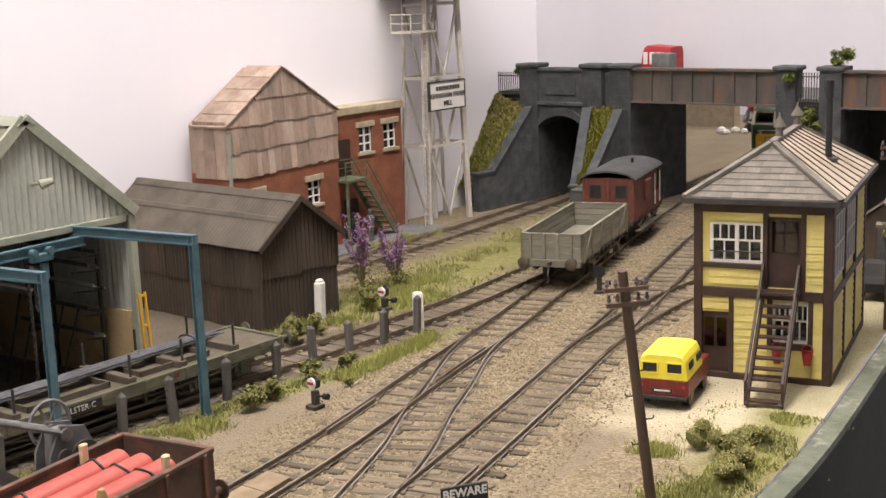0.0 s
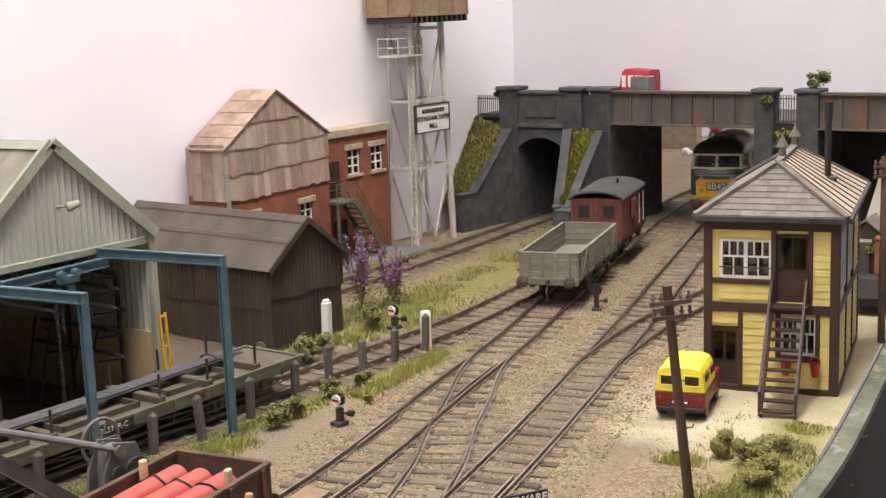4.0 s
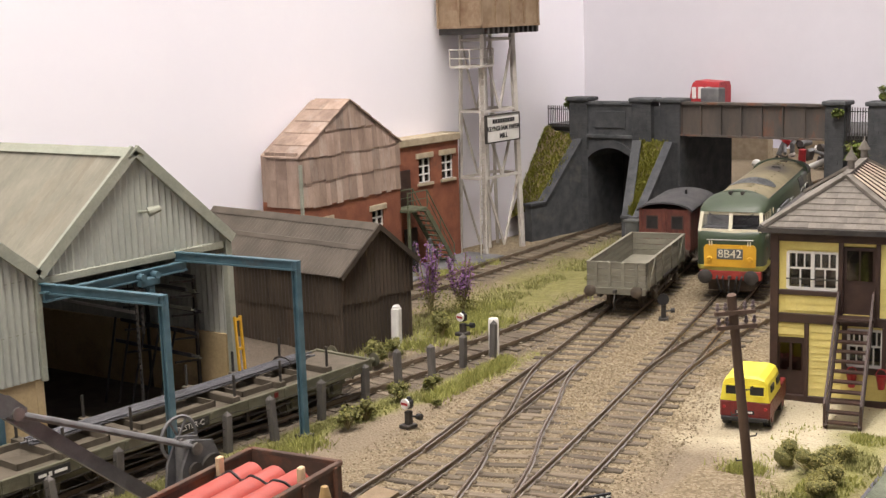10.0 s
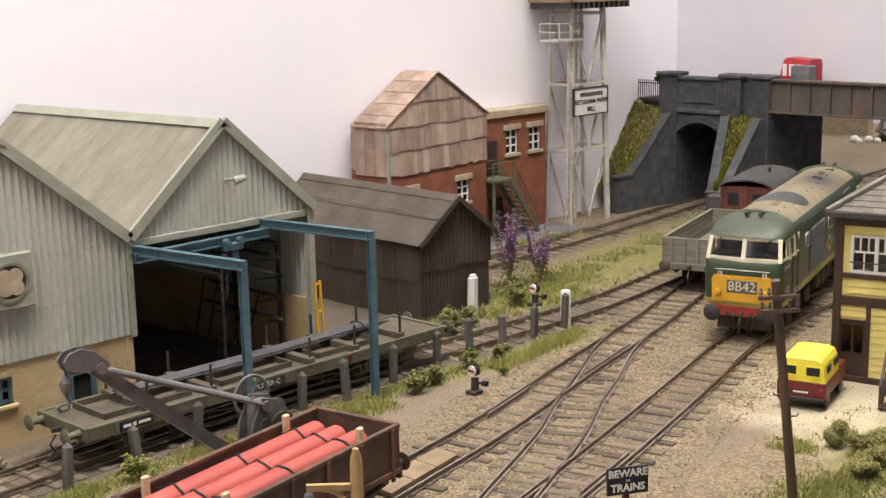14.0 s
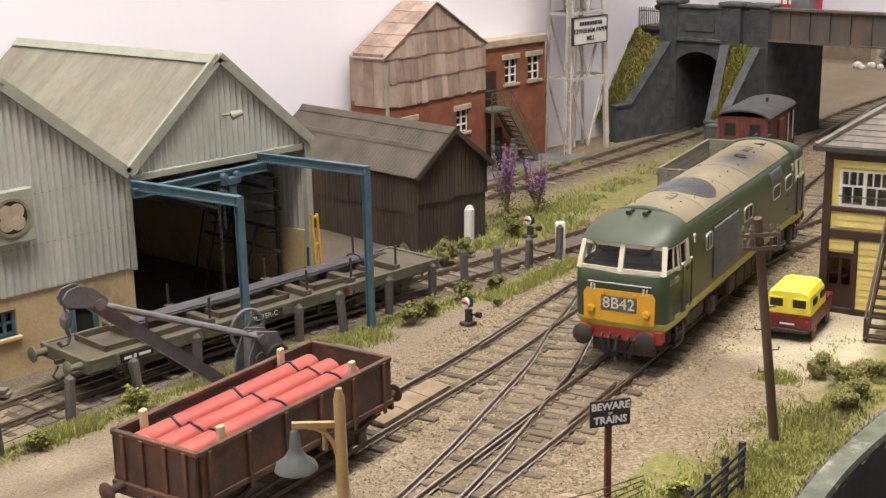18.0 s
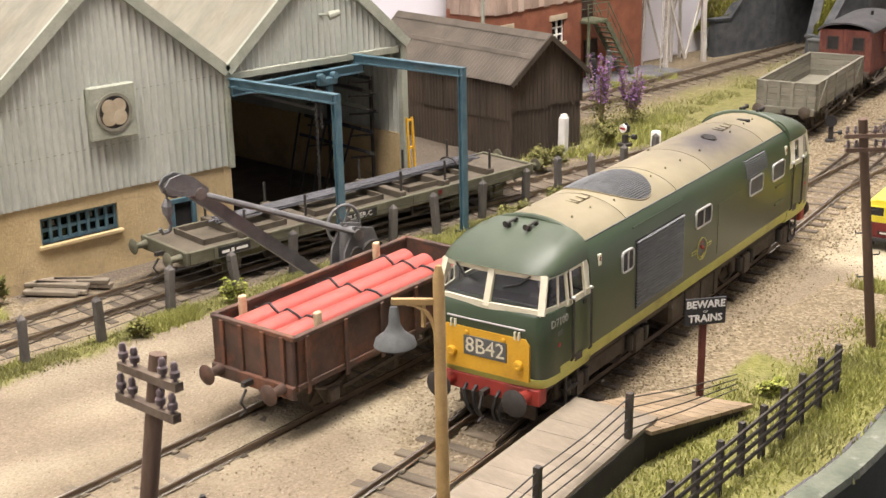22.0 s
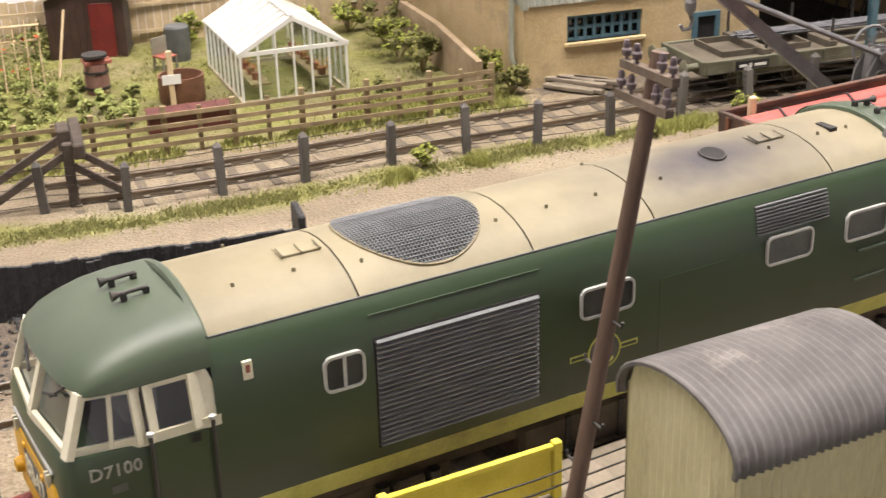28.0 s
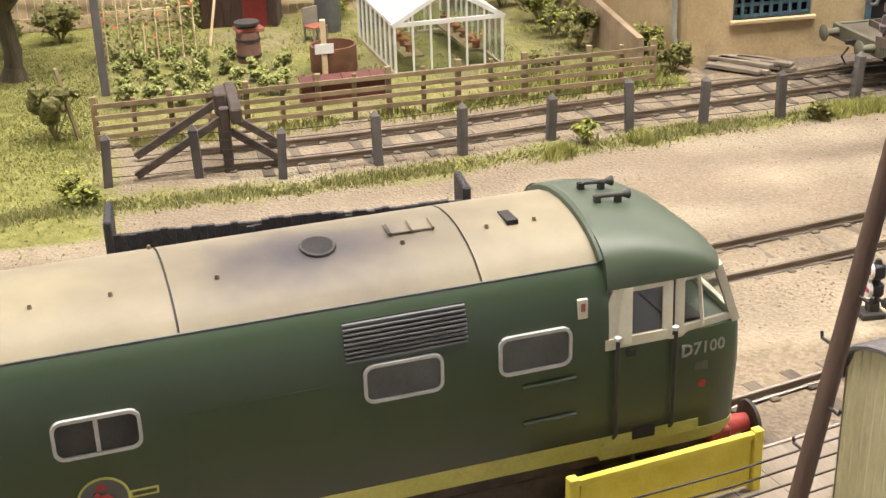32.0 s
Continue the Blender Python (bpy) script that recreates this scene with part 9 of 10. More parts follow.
def build_land_rover():
    ob = thing("utility_vehicle", 18.75, -11.68, 0, 15, "maroon four-wheel-drive with bright yellow hard top", "car")
    W = 0.88
    part("body", Solid().box(-1.72, -W, 0.42, 1.75, W, 1.12, 0.07).box(0.75, -W * 0.72, 1.05, 1.78, W * 0.72, 1.32, 0.08).box(0.78, -W, 1.05, 1.72, -W * 0.72, 1.2, 0.04).box(0.78, W * 0.72, 1.05, 1.72, W, 1.2, 0.04), M_MAROON, ob)
    prof = [(-W + 0.02, 1.10), (W - 0.02, 1.10), (W - 0.10, 1.78), (W - 0.20, 1.98), (W - 0.42, 2.06), (-W + 0.42, 2.06), (-W + 0.20, 1.98), (-W + 0.10, 1.78)]
    s = Solid()
    s.loft([[(x, y * k, 1.10 + (z - 1.10) * h) for y, z in prof] for x, k, h in ((-1.71, 1.0, 0.93), (-1.62, 1.0, 1.0), (0.55, 1.0, 1.0), (0.74, 0.98, 0.72))])
    top = part("hard_top", s, M_YELLOW, ob, "bright yellow roof")
    for y in (-0.42, 0.42):
        part("window", Solid().box(-1.73, y - 0.24, 1.36, -1.69, y + 0.24, 1.70, 0.06), M_BLACK, top, "dark rear window")
        part("window_rim", rounded_end(y, 1.53), M_YELLOW, top)
    for y in (-W + 0.045, W - 0.045):
        for x0, x1 in ((-1.3, -0.75), (-0.15, 0.45)):
            part("window", Solid().box(x0, y - 0.03, 1.40, x1, y + 0.03, 1.68, 0.02), M_BLACK, top)
    part("windscreen", Solid().box(0.66, -0.7, 1.35, 0.72, 0.7, 1.72, 0.02), M_BLACK, ob)
    part("bumper", Solid().box(-1.84, -W + 0.06, 0.36, -1.72, W - 0.06, 0.5, 0.02), M_BLACK, ob)
    part("rear_door", Solid().box(-1.735, -0.4, 0.5, -1.715, 0.4, 1.1, 0.01), M_MAROON, ob)
    part("number_plate", Solid().box(-1.752, -0.34, 0.62, -1.735, 0.34, 0.76), M_BLACK, ob, "dark plate with plain pale bar")
    part("plate_bar", Solid().box(-1.758, -0.27, 0.655, -1.751, 0.27, 0.725), M_WHITE, ob)
    for y in (-0.72, 0.72):
        part("tail_lamp", Solid().cyl((-1.76, y, 0.85), (-1.71, y, 0.85), 0.06, n=10), M_RED, ob)
        part("head_lamp", Solid().cyl((1.74, y * 0.85, 0.9), (1.80, y * 0.85, 0.9), 0.1, n=12), M_WHITE, ob)
    for x in (-1.08, 1.12):
        for y in (-0.72, 0.72):
            w = part("wheel", Solid().cyl((x, y - 0.13, 0.38), (x, y + 0.13, 0.38), 0.38, n=20), M_BLACK, ob, smooth=True)
            part("hub", Solid().cyl((x, y + (0.15 if y > 0 else -0.15), 0.38), (x, y, 0.38), 0.2, n=12), M_MAROON, w)
    part("chassis", Solid().box(-1.6, -0.5, 0.25, 1.6, 0.5, 0.45), M_BLACK, ob)
    for ch in ob.children_recursive:
        ch.data.transform(Matrix.Diagonal((0.8, 0.86, 0.8, 1)))


build_land_rover()


def build_far_car():
    ob = thing("car", 34.2, -12.1, 0, 20, "dark green saloon car parked by the baseboard edge", "car")
    part("body", Solid().loft([[(x, -0.8 * w, z0), (x, -0.8 * w, z1), (x, 0.8 * w, z1), (x, 0.8 * w, z0)] for x, w, z0, z1, y in ((-1.9, 0.8, 0.4, 0.8, 0), (-1.6, 1, 0.3, 1.0, 0), (1.5, 1, 0.3, 0.95, 0), (1.85, 0.85, 0.4, 0.75, 0))]), M_DARK, ob)
    cab = part("cabin", Solid().loft([[(x, -w, z), (x, w, z), (x, w * 0.85, t), (x, -w * 0.85, t)] for x, w, z, t in ((-1.2, 0.72, 0.95, 0.98), (-0.7, 0.74, 0.95, 1.5), (0.4, 0.74, 0.95, 1.5), (0.95, 0.72, 0.93, 0.97))]), M_DARK, ob)
    for y in (-0.72, 0.72):
        part("window", Solid().box(-0.75, y * 0.93 - 0.03, 1.05, 0.45, y * 0.93 + 0.03, 1.4), M_BLACK, cab)
        for x in (-1.1, 1.1):
            part("wheel", Solid().cyl((x, y - 0.1, 0.32), (x, y + 0.1, 0.32), 0.32, n=16), M_BLACK, ob, smooth=True)
    for ch in ob.children_recursive:
        ch.data.transform(Matrix.Scale(0.82, 4))


build_far_car()


def build_road_van():
    ob = thing("delivery_van", 48.8, 5.7, 6.1, 90, "red van with pale windows driving over the bridge", "van")
    part("body", Solid().loft([[(x, -w, 0.25), (x, w, 0.25), (x, w, z - 0.25), (x, w * 0.8, z), (x, -w * 0.8, z), (x, -w, z - 0.25)] for x, w, z in ((-0.95, 0.72, 2.4), (0.5, 0.75, 2.5), (0.72, 0.73, 2.35), (0.88, 0.7, 1.6), (0.98, 0.66, 1.45))]), M_RED, ob, smooth=True)
    for x0, x1 in ((-0.55, -0.15), (-0.05, 0.3), (0.42, 0.68)):
        for y in (-0.755, 0.755):
            part("window", Solid().box(x0, y - 0.02, 1.5, x1, y + 0.02, 2.15, 0.02), M_WHITE, ob)
    for x in (-0.5, 0.55):
        for y in (-0.66, 0.66):
            part("wheel", Solid().cyl((x, y - 0.1, 0.35), (x, y + 0.1, 0.35), 0.35, n=14), M_BLACK, ob, smooth=True)
    whole("grey_crate", Solid().box(-0.55, -0.4, 0, 0.55, 0.4, 2.15, 0.05), M_VANROOF, 47.5, 4.8, 6.1, 90, "plain grey box standing behind the parapet", "crate")


build_road_van()


def build_phone_box():
    ob = thing("telephone_box", 49.0, -9.75, 6.1, 0, "red glazed telephone kiosk on the bridge approach", "phone box")
    for x in (-0.42, 0.42):
        for y in (-0.42, 0.42):
            part("corner_post", Solid().box(x - 0.08, y - 0.08, 0, x + 0.08, y + 0.08, 2.4, 0.01), M_RED, ob)
    part("base", Solid().box(-0.5, -0.5, 0, 0.5, 0.5, 0.25, 0.02), M_RED, ob)
    part("roof", Solid().box(-0.52, -0.52, 2.35, 0.52, 0.52, 2.65, 0.04).box(-0.4, -0.4, 2.6, 0.4, 0.4, 2.82, 0.10), M_RED, ob)
    for side in range(4):
        m = pose(0, 0, 0, rz=90 * side)
        part("pane", Solid().box(-0.36, -0.42, 0.25, 0.36, -0.40, 2.35, 0, m), M_DARKGLASS, ob)
        for z in (0.6, 0.95, 1.3, 1.65, 2.0):
            part("glazing_bar", Solid().box(-0.36, -0.45, z - 0.025, 0.36, -0.42, z + 0.025, 0, m), M_RED, ob)


build_phone_box()


def build_store_shed():
    ob = thing("lineside_shed", 40.2, -10.3, 0, 4, "small dark tarred shed with a slate roof", "shed")
    part("wall", Solid().prism([(-0.9, -0.1), (0.9, -0.1), (0.9, 1.9), (0, 2.6), (-0.9, 1.9)], "x", -1.2, 1.2), M_TARSHEET, ob)
    for s in (-1, 1):
        part("roof_slope", Solid().beam((0, s * 0.5, 2.32), (0.001, s * 0.5, 2.32), 0.1).prism([(0, 2.62), (s * 1.05, 1.82), (s * 1.05, 1.92), (0, 2.74)], "x", -1.35, 1.35), M_SLATE, ob)
    part("door", Solid().box(-1.23, -0.4, 0, -1.19, 0.4, 1.6), M_SBBROWN, ob)


build_store_shed()
whole("brick_post", Solid().box(-0.25, -0.25, -0.1, 0.25, 0.25, 1.9, 0.02).box(-0.29, -0.29, 1.85, 0.29, 0.29, 2.05, 0.05), M_BRICK, 38.6, -11.2, 0, 7, "short red brick gate post by the bank", "post")


# ---- beyond the bridge ----
def build_far_scrap():
    ob = thing("scrap_heap", 80.5, 13.2, 0, 60, "heap of red and grey scrap machinery beyond the bridge", "scrap")
    rng = random.Random(3)
    for k in range(34):
        x, y, z = rng.uniform(-3.8, 3.8), rng.uniform(-1.2, 1.2), rng.uniform(0.1, 1.9)
        ma = rng.choice((M_RED, M_CRANE, M_DARK, M_CRANE, M_WHITE, M_GIRDER))
        m = pose(x, y, z, rng.uniform(0, 180), rng.uniform(0, 180), rng.uniform(0, 180))
        s = Solid()
        if k % 3:
            s.cyl((-0.7, 0, 0), (0.7, 0, 0), rng.uniform(0.1, 0.3), n=10, m=m)
        else:
            s.box(-0.5, -0.3, -0.2, 0.5, 0.3, 0.2, 0.06, m)
        part("scrap_piece", s, ma, ob)


build_far_scrap()
whole("wall_rear_yard", Solid().box(83, 18.4, -0.1, 84, 40, 6.5).box(88, -8, -0.1, 89, 18.4, 5.0), M_STONE, 0, 0, 0, 0, "beige rendered yard wall beyond the bridge", "wall", kind="structure")
for rx, ry, rr in ((78.9, 17.4, 0.4), (79.6, 16.6, 0.35), (78.2, 16.7, 0.3), (79.3, 15.7, 0.3)):
    s = Solid().lathe([(0, -0.5 * rr), (0.8 * rr, -0.2 * rr), (rr, 0.4 * rr), (0.8 * rr, 0.9 * rr), (0.4 * rr, 1.2 * rr), (0, 1.25 * rr)], 7)
    whole("boulder", s, M_WHITE, rx, ry, 0, rr * 300, "rough white boulder beyond the bridge", "rock", "boulders beyond the bridge")

# ---- the two little cast figures by the mill stair ----
for fx, fy, fm in ((31.3, 12.7, M_DARK), (32.35, 12.6, M_LGREY)):
    s = Solid().lathe([(0.0, 0), (0.16, 0.01), (0.15, 0.6), (0.21, 1.1), (0.17, 1.3), (0.08, 1.34), (0.12, 1.45), (0.11, 1.58), (0.0, 1.64)], 10)
    whole("figurine", s, fm, fx, fy, 0.0, 0, "small plain painted figurine beside the mill stair", "figurine", "figurines by the mill", smooth=True)


# ---- the allotment ----
GZ = 0.05
rail_fence("garden_fence", (-21.4, 1.6), (-6.0, 2.4), 0.95, 1.26, (0.28, 0.55, 0.82, 1.10), M_GARDENWOOD, "weathered tan four-rail garden fence behind the siding", post=0.15, wide=0.12, every_other=True)


def build_greenhouse():
    ax, ay = -12.86, 5.26
    rz = 3.0
    W, L, E, R = 3.29, 4.7, 1.55, 2.5
    ob = thing("greenhouse", ax, ay, GZ, rz, "white-framed glass greenhouse with plants inside", "greenhouse")
    part("plinth", Solid().box(-0.04, 0, 0, W + 0.04, 0.09, 0.12).box(-0.04, L - 0.09, 0, W + 0.04, L, 0.12).box(-0.04, 0.09, 0, 0.06, L - 0.09, 0.12).box(W - 0.06, 0.09, 0, W + 0.04, L - 0.09, 0.12), M_STONE, ob)
    for y in (0.0, L):
        gl = part("end_frame", Solid().beam((0, y, E), (W, y, E), 0.09, 0.12).beam((-0.08, y, E - 0.02), (W / 2, y, R), 0.10, 0.13).beam((W + 0.08, y, E - 0.02), (W / 2, y, R), 0.10, 0.13), M_WHITE, ob)
        for k in range(7):
            x = W * k / 6
            top = R - abs(x - W / 2) / (W / 2) * (R - E)
            part("upright", Solid().beam((x, y, 0.1), (x, y, top), 0.07 if k in (0, 6) else 0.055, 0.07), M_WHITE, ob)
        part("pane", Solid().prism([(0.03, 0.12), (W - 0.03, 0.12), (W - 0.03, E), (W / 2, R - 0.04), (0.03, E)], "y", y - 0.006, y + 0.006), M_GLASS, ob).visible_shadow = False
    for x in (0.0, W):
        for k in range(9):
            y = L * k / 8
            part("upright", Solid().beam((x, y, 0.1), (x, y, E), 0.06, 0.06), M_WHITE, ob)
        part("eave", Solid().beam((x, 0, E), (x, L, E), 0.08, 0.10), M_WHITE, ob)
        part("pane", Solid().box(x - 0.006, 0.03, 0.12, x + 0.006, L - 0.03, E - 0.04), M_GLASS, ob).visible_shadow = False
        for k in range(9):
            y = L * k / 8
            part("rafter", Solid().beam((x, y, E + 0.03), (W / 2, y, R + 0.03), 0.08, 0.08), M_WHITE, ob)
        d = 1 if x else -1
        v = [(x, 0.02, E), (x, L - 0.02, E), (W / 2, L - 0.02, R), (W / 2, 0.02, R)]
        part("roof_pane", Solid().add(v + [(a, b, c + 0.012) for a, b, c in v], [(0, 1, 2, 3), (7, 6, 5, 4), (0, 4, 5, 1), (1, 5, 6, 2), (2, 6, 7, 3), (3, 7, 4, 0)]), M_GLASS_DULL, ob).visible_shadow = False
    part("ridge", Solid().beam((W / 2, -0.05, R + 0.05), (W / 2, L + 0.05, R + 0.05), 0.12, 0.10), M_WHITE, ob)
    for side in (0.35, W - 0.95):
        part("bench", Solid().box(side, 0.3, 0.45, side + 0.6, L - 0.3, 0.52), M_GARDENWOOD, ob)
    rng = random.Random(8)
    for k in range(12):
        x, y = (0.65 if k % 2 else W - 0.65), 0.5 + (L - 1) * k / 11
        pot = part("flower_pot", Solid().lathe([(0.0, 0.52), (0.11, 0.52), (0.15, 0.75), (0.0, 0.75)], 9, Matrix.Translation((x, y, 0))), M_CLAY, ob)
        pts = [(x + rng.gauss(0, 0.14), y + rng.gauss(0, 0.14), 0.85 + rng.gauss(0, 0.12)) for _ in range(50)]
        part("plant", leaf_cloud(pts, 0.07, k), M_VEG if k % 3 else M_ORANGE, pot, mend=False)


def leaf_cloud(points, size, seed, droop=0.0):
    """Small folded leaves, one at each point."""
    rng = random.Random(seed)
    vs, fs = [], []
    for x, y, z in points:
        a, t, r = rng.uniform(0, 6.28), rng.uniform(-0.9, 0.9), size * rng.uniform(0.6, 1.3)
        d = Vector((math.cos(a) * math.cos(t), math.sin(a) * math.cos(t), math.sin(t) - droop)) * r
        s = Vector((-math.sin(a), math.cos(a), rng.uniform(-0.5, 0.5))) * r * 0.45
        n = len(vs)
        p = Vector((x, y, z))
        vs += [tuple(p - d * 0.5), tuple(p + s), tuple(p + d * 0.6), tuple(p - s)]
        fs += [(n, n + 1, n + 2), (n, n + 2, n + 3)]
    s = Solid()
    s.v, s.f = vs, fs
    return s


M_GLASS_DULL = surface("whitened_roof_glass", (0.50, 0.49, 0.43), (0.62, 0.61, 0.55), 0.35, size=0.6, grain=0.06, bump=0.03, dirt=(0.42, 0.42, 0.34), dirt_at=0.6)
M_ORANGE = leaf_material("orange_blossom", (0.55, 0.12, 0.02), (0.7, 0.4, 0.05))
M_REDFLOWER = leaf_material("red_blossom", (0.5, 0.05, 0.02), (0.65, 0.12, 0.05))
build_greenhouse()


def build_garden_shed():
    ob = thing("garden_shed", -18.0, 13.1, GZ, -12, "small dark brown plank garden shed with maroon door", "shed")
    W = 2.6
    for k in range(10):
        x = k * W / 10
        h = 2.05 + 0.5 * (1 - abs((x + 0.13) - W / 2) / (W / 2))
        part("plank", Solid().box(x + 0.006, -0.03, 0, x + W / 10 - 0.006, 0.03, h), M_SBBROWN, ob)
    part("body", Solid().prism([(0, 0), (W, 0), (W, 2.02), (W / 2, 2.5), (0, 2.02)], "y", 0.04, 1.6), M_TARSHEET, ob)
    d = part("door", Solid().box(1.45, -0.08, 0.05, 2.25, -0.035, 1.9, 0.01), M_MAROON, ob, "maroon plank door")
    part("handle", Solid().cyl((1.55, -0.08, 1.0), (1.55, -0.13, 1.0), 0.03, n=6), M_BLACKMETAL, d)
    for s in (-1, 1):
        part("roof_slope", Solid().prism([(W / 2, 2.55), (W / 2 + s * (W / 2 + 0.2), 1.98), (W / 2 + s * (W / 2 + 0.2), 2.06), (W / 2, 2.64)], "y", -0.18, 1.7), M_SLATEPALE, ob)


build_garden_shed()


def build_back_fence():
    ob = thing("board_fence", 0, 0, GZ, 0, "pale close-boarded timber fence behind the allotment", "fence", kind="structure")
    x, k = -25.4, 0
    while x < -7.2:
        y = 14.25 + 0.4 * math.sin(x * 0.21)
        h = 1.75 + 0.05 * math.sin(k * 2.7) + (0.06 if k % 2 else 0)
        part("board", Solid().box(x, y, -0.1, x + 0.27, y + 0.05, h), M_GARDENFENCE, ob)
        x += 0.285
        k += 1
    for z in (0.45, 1.4):
        part("rail", Solid().beam((-25.4, 14.15 + 0.4 * math.sin(-25.4 * 0.21), z), (-16, 14.15, z), 0.07, 0.12).beam((-16, 14.2, z), (-7.2, 13.85, z), 0.07, 0.12), M_GARDENFENCE, ob)


build_back_fence()

s = Solid().loft([[(-6.75, 14.9, -0.1), (-6.75, 14.9, 1.75), (-6.55, 14.9, 1.75), (-6.55, 14.9, -0.1)], [(-6.2, 7, -0.1), (-6.2, 7, 1.5), (-6.0, 7, 1.5), (-6.0, 7, -0.1)], [(-6.0, 3.6, -0.1), (-6.0, 3.6, 1.05), (-5.8, 3.6, 1.05), (-5.8, 3.6, -0.1)]])
lane = whole("wall_lane", s, M_PLATBROWN, 0, 0, 0, 0, "brown rendered boundary wall with a sloping top", "wall", kind="structure")


def build_poster(x, z, ma, ink, label):
    ob = thing("poster_board", x, 14.7, z, 0, label, "poster", "posters on the lane end")
    part("board", Solid().box(-0.5, -0.04, 0, 0.5, 0.04, 1.25, 0.01), M_SBBROWN, ob)
    part("sheet", Solid().box(-0.43, -0.055, 0.07, 0.43, -0.042, 1.18), ma, ob)
    part("print", Solid().box(-0.25, -0.062, 0.45, 0.2, -0.056, 0.95), ink, ob)


s = Solid().box(-7.4, 14.74, -0.1, -4.75, 14.95, 2.0)
whole("wall_lane_end", s, M_GARDENFENCE, 0, 0, 0, 0, "timber hoarding across the lane end", "wall", kind="structure")
build_poster(-6.75, 0.6, M_CREAM, M_SBYELLOW, "cream poster with yellow picture on a board")
build_poster(-5.55, 0.6, M_BLUE, M_SBYELLOW, "blue poster with yellow picture on a board")


def barrel(x, y, r, h, ma, label, bands=2):
    ob = thing("barrel", x, y, GZ, 0, label, "barrel")
    part("cask", Solid().lathe([(r * 0.9, 0), (r, h * 0.5), (r * 0.92, h), (r * 0.84, h), (r * 0.82, h - 0.1), (0, h - 0.1)], 16), ma, ob, smooth=True)
    for k in range(bands):
        z = h * (0.22 + 0.5 * k)
        part("hoop", Solid().lathe([(r * 1.0, z), (r * 1.03, z), (r * 1.03, z + 0.08), (r * 1.0, z + 0.08)], 16), M_BLACKMETAL, ob)


M_CASK = surface("grey_brown_cask", (0.17, 0.085, 0.065), (0.25, 0.14, 0.105), 0.8, size=0.4, grain=0.05, bump=0.2, stretch=(1, 1, 0.2))
barrel(-16.85, 8.3, 0.38, 1.0, M_CASK, "grey-brown ribbed water barrel on the allotment", 3)
whole("seed_tray", Solid().box(-0.42, -0.32, 0, 0.42, 0.32, 0.12, 0.02), M_CLAY, -16.8, 8.35, GZ + 1.0, 8, "flat terracotta tray lying on the barrel", "tray")
M_RUST = surface("rusty_tank", (0.12, 0.055, 0.03), (0.20, 0.095, 0.05), 0.85, size=0.5, grain=0.06, bump=0.2)
s = Solid().lathe([(0.66, 0), (0.7, 0.1), (0.7, 0.85), (0.64, 0.85), (0.64, 0.2), (0, 0.2)], 28)
whole("round_tank", s, M_RUST, -14.5, 6.5, GZ, 0, "rusty round open water tank by the greenhouse", "tank", smooth=True)
ob = thing("marker_post", -14.86, 5.9, GZ, 0, "pale wooden stake with a white tag", "post")
part("stake", Solid().box(-0.08, -0.08, -0.1, 0.08, 0.08, 1.75, 0.01), M_PALEWOOD, ob)
part("tag", Solid().box(-0.28, -0.1, 0.75, 0.28, -0.081, 1.05, 0.005), M_WHITE, ob, "white paper tag")


def cold_frame(x, y, rz):
    ob = thing("cold_frame", x, y, GZ, rz, "dark red cold frame with a pale front edge", "cold frame", "cold frames")
    part("box", Solid().prism([(-0.32, 0), (0.1, 0), (0.1, 0.64), (-0.32, 0.58)], "x", -1.2, 1.2), M_FRAMERED, ob)
    lid = part("lid", Solid().prism([(-0.36, 0.585), (0.13, 0.65), (0.13, 0.70), (-0.36, 0.635)], "x", -1.22, 1.22), M_FRAMERED, ob, "dark red lid with a pale edge")
    part("edge", Solid().box(-1.22, -0.385, 0.59, 1.22, -0.36, 0.64), M_WHITE, lid)
    for x in (-0.8, 0.0, 0.8):
        part("batten", Solid().beam((x, -0.34, 0.645), (x, 0.12, 0.71), 0.05, 0.03), M_FRAMERED, lid)


cold_frame(-14.7, 3.75, 2)


def garden_chair(x, y, rz):
    ob = thing("garden_chair", x, y, GZ, rz, "small grey garden chair by the shed", "chair")
    part("seat", Solid().box(-0.3, -0.28, 0.48, 0.3, 0.28, 0.54, 0.01), M_CLAY, ob)
    part("backrest", Solid().box(-0.3, 0.24, 0.55, 0.3, 0.30, 1.1, 0.01), M_GREYWOOD, ob)
    for a in (-0.26, 0.26):
        for b in (-0.24, 0.24):
            part("leg", Solid().box(a - 0.03, b - 0.03, 0, a + 0.03, b + 0.03, 0.48), M_GREYWOOD, ob)


garden_chair(-14.5, 10.2, 30)
whole("water_butt", Solid().lathe([(0.4, 0), (0.45, 0.6), (0.42, 1.15), (0.36, 1.2), (0, 1.2)], 14), M_LGREY, -13.9, 11.4, GZ, 0, "grey water butt near the shed", "water butt", smooth=True)
whole("leaning_plank", Solid().beam((0, 0, -0.1), (-0.35, -0.1, 1.95), 0.2, 0.08), M_GARDENWOOD, -21.9, 2.5, 0, 0, "weathered plank leaning at the fence end", "plank")
whole("tall_post", Solid().box(-0.12, -0.12, -0.1, 0.12, 0.12, 4.2, 0.02), M_FENCE, -21.2, 6.2, GZ, 0, "tall weathered grey timber post on the allotment", "post")
whole("rake_handle", Solid().tube([(0, 0, 0), (0.45, 0.7, 2.1)], 0.045, 6), M_PALEWOOD, -17.9, 10.6, GZ, 0, "wooden tool handle leaning by the bean row", "tool")


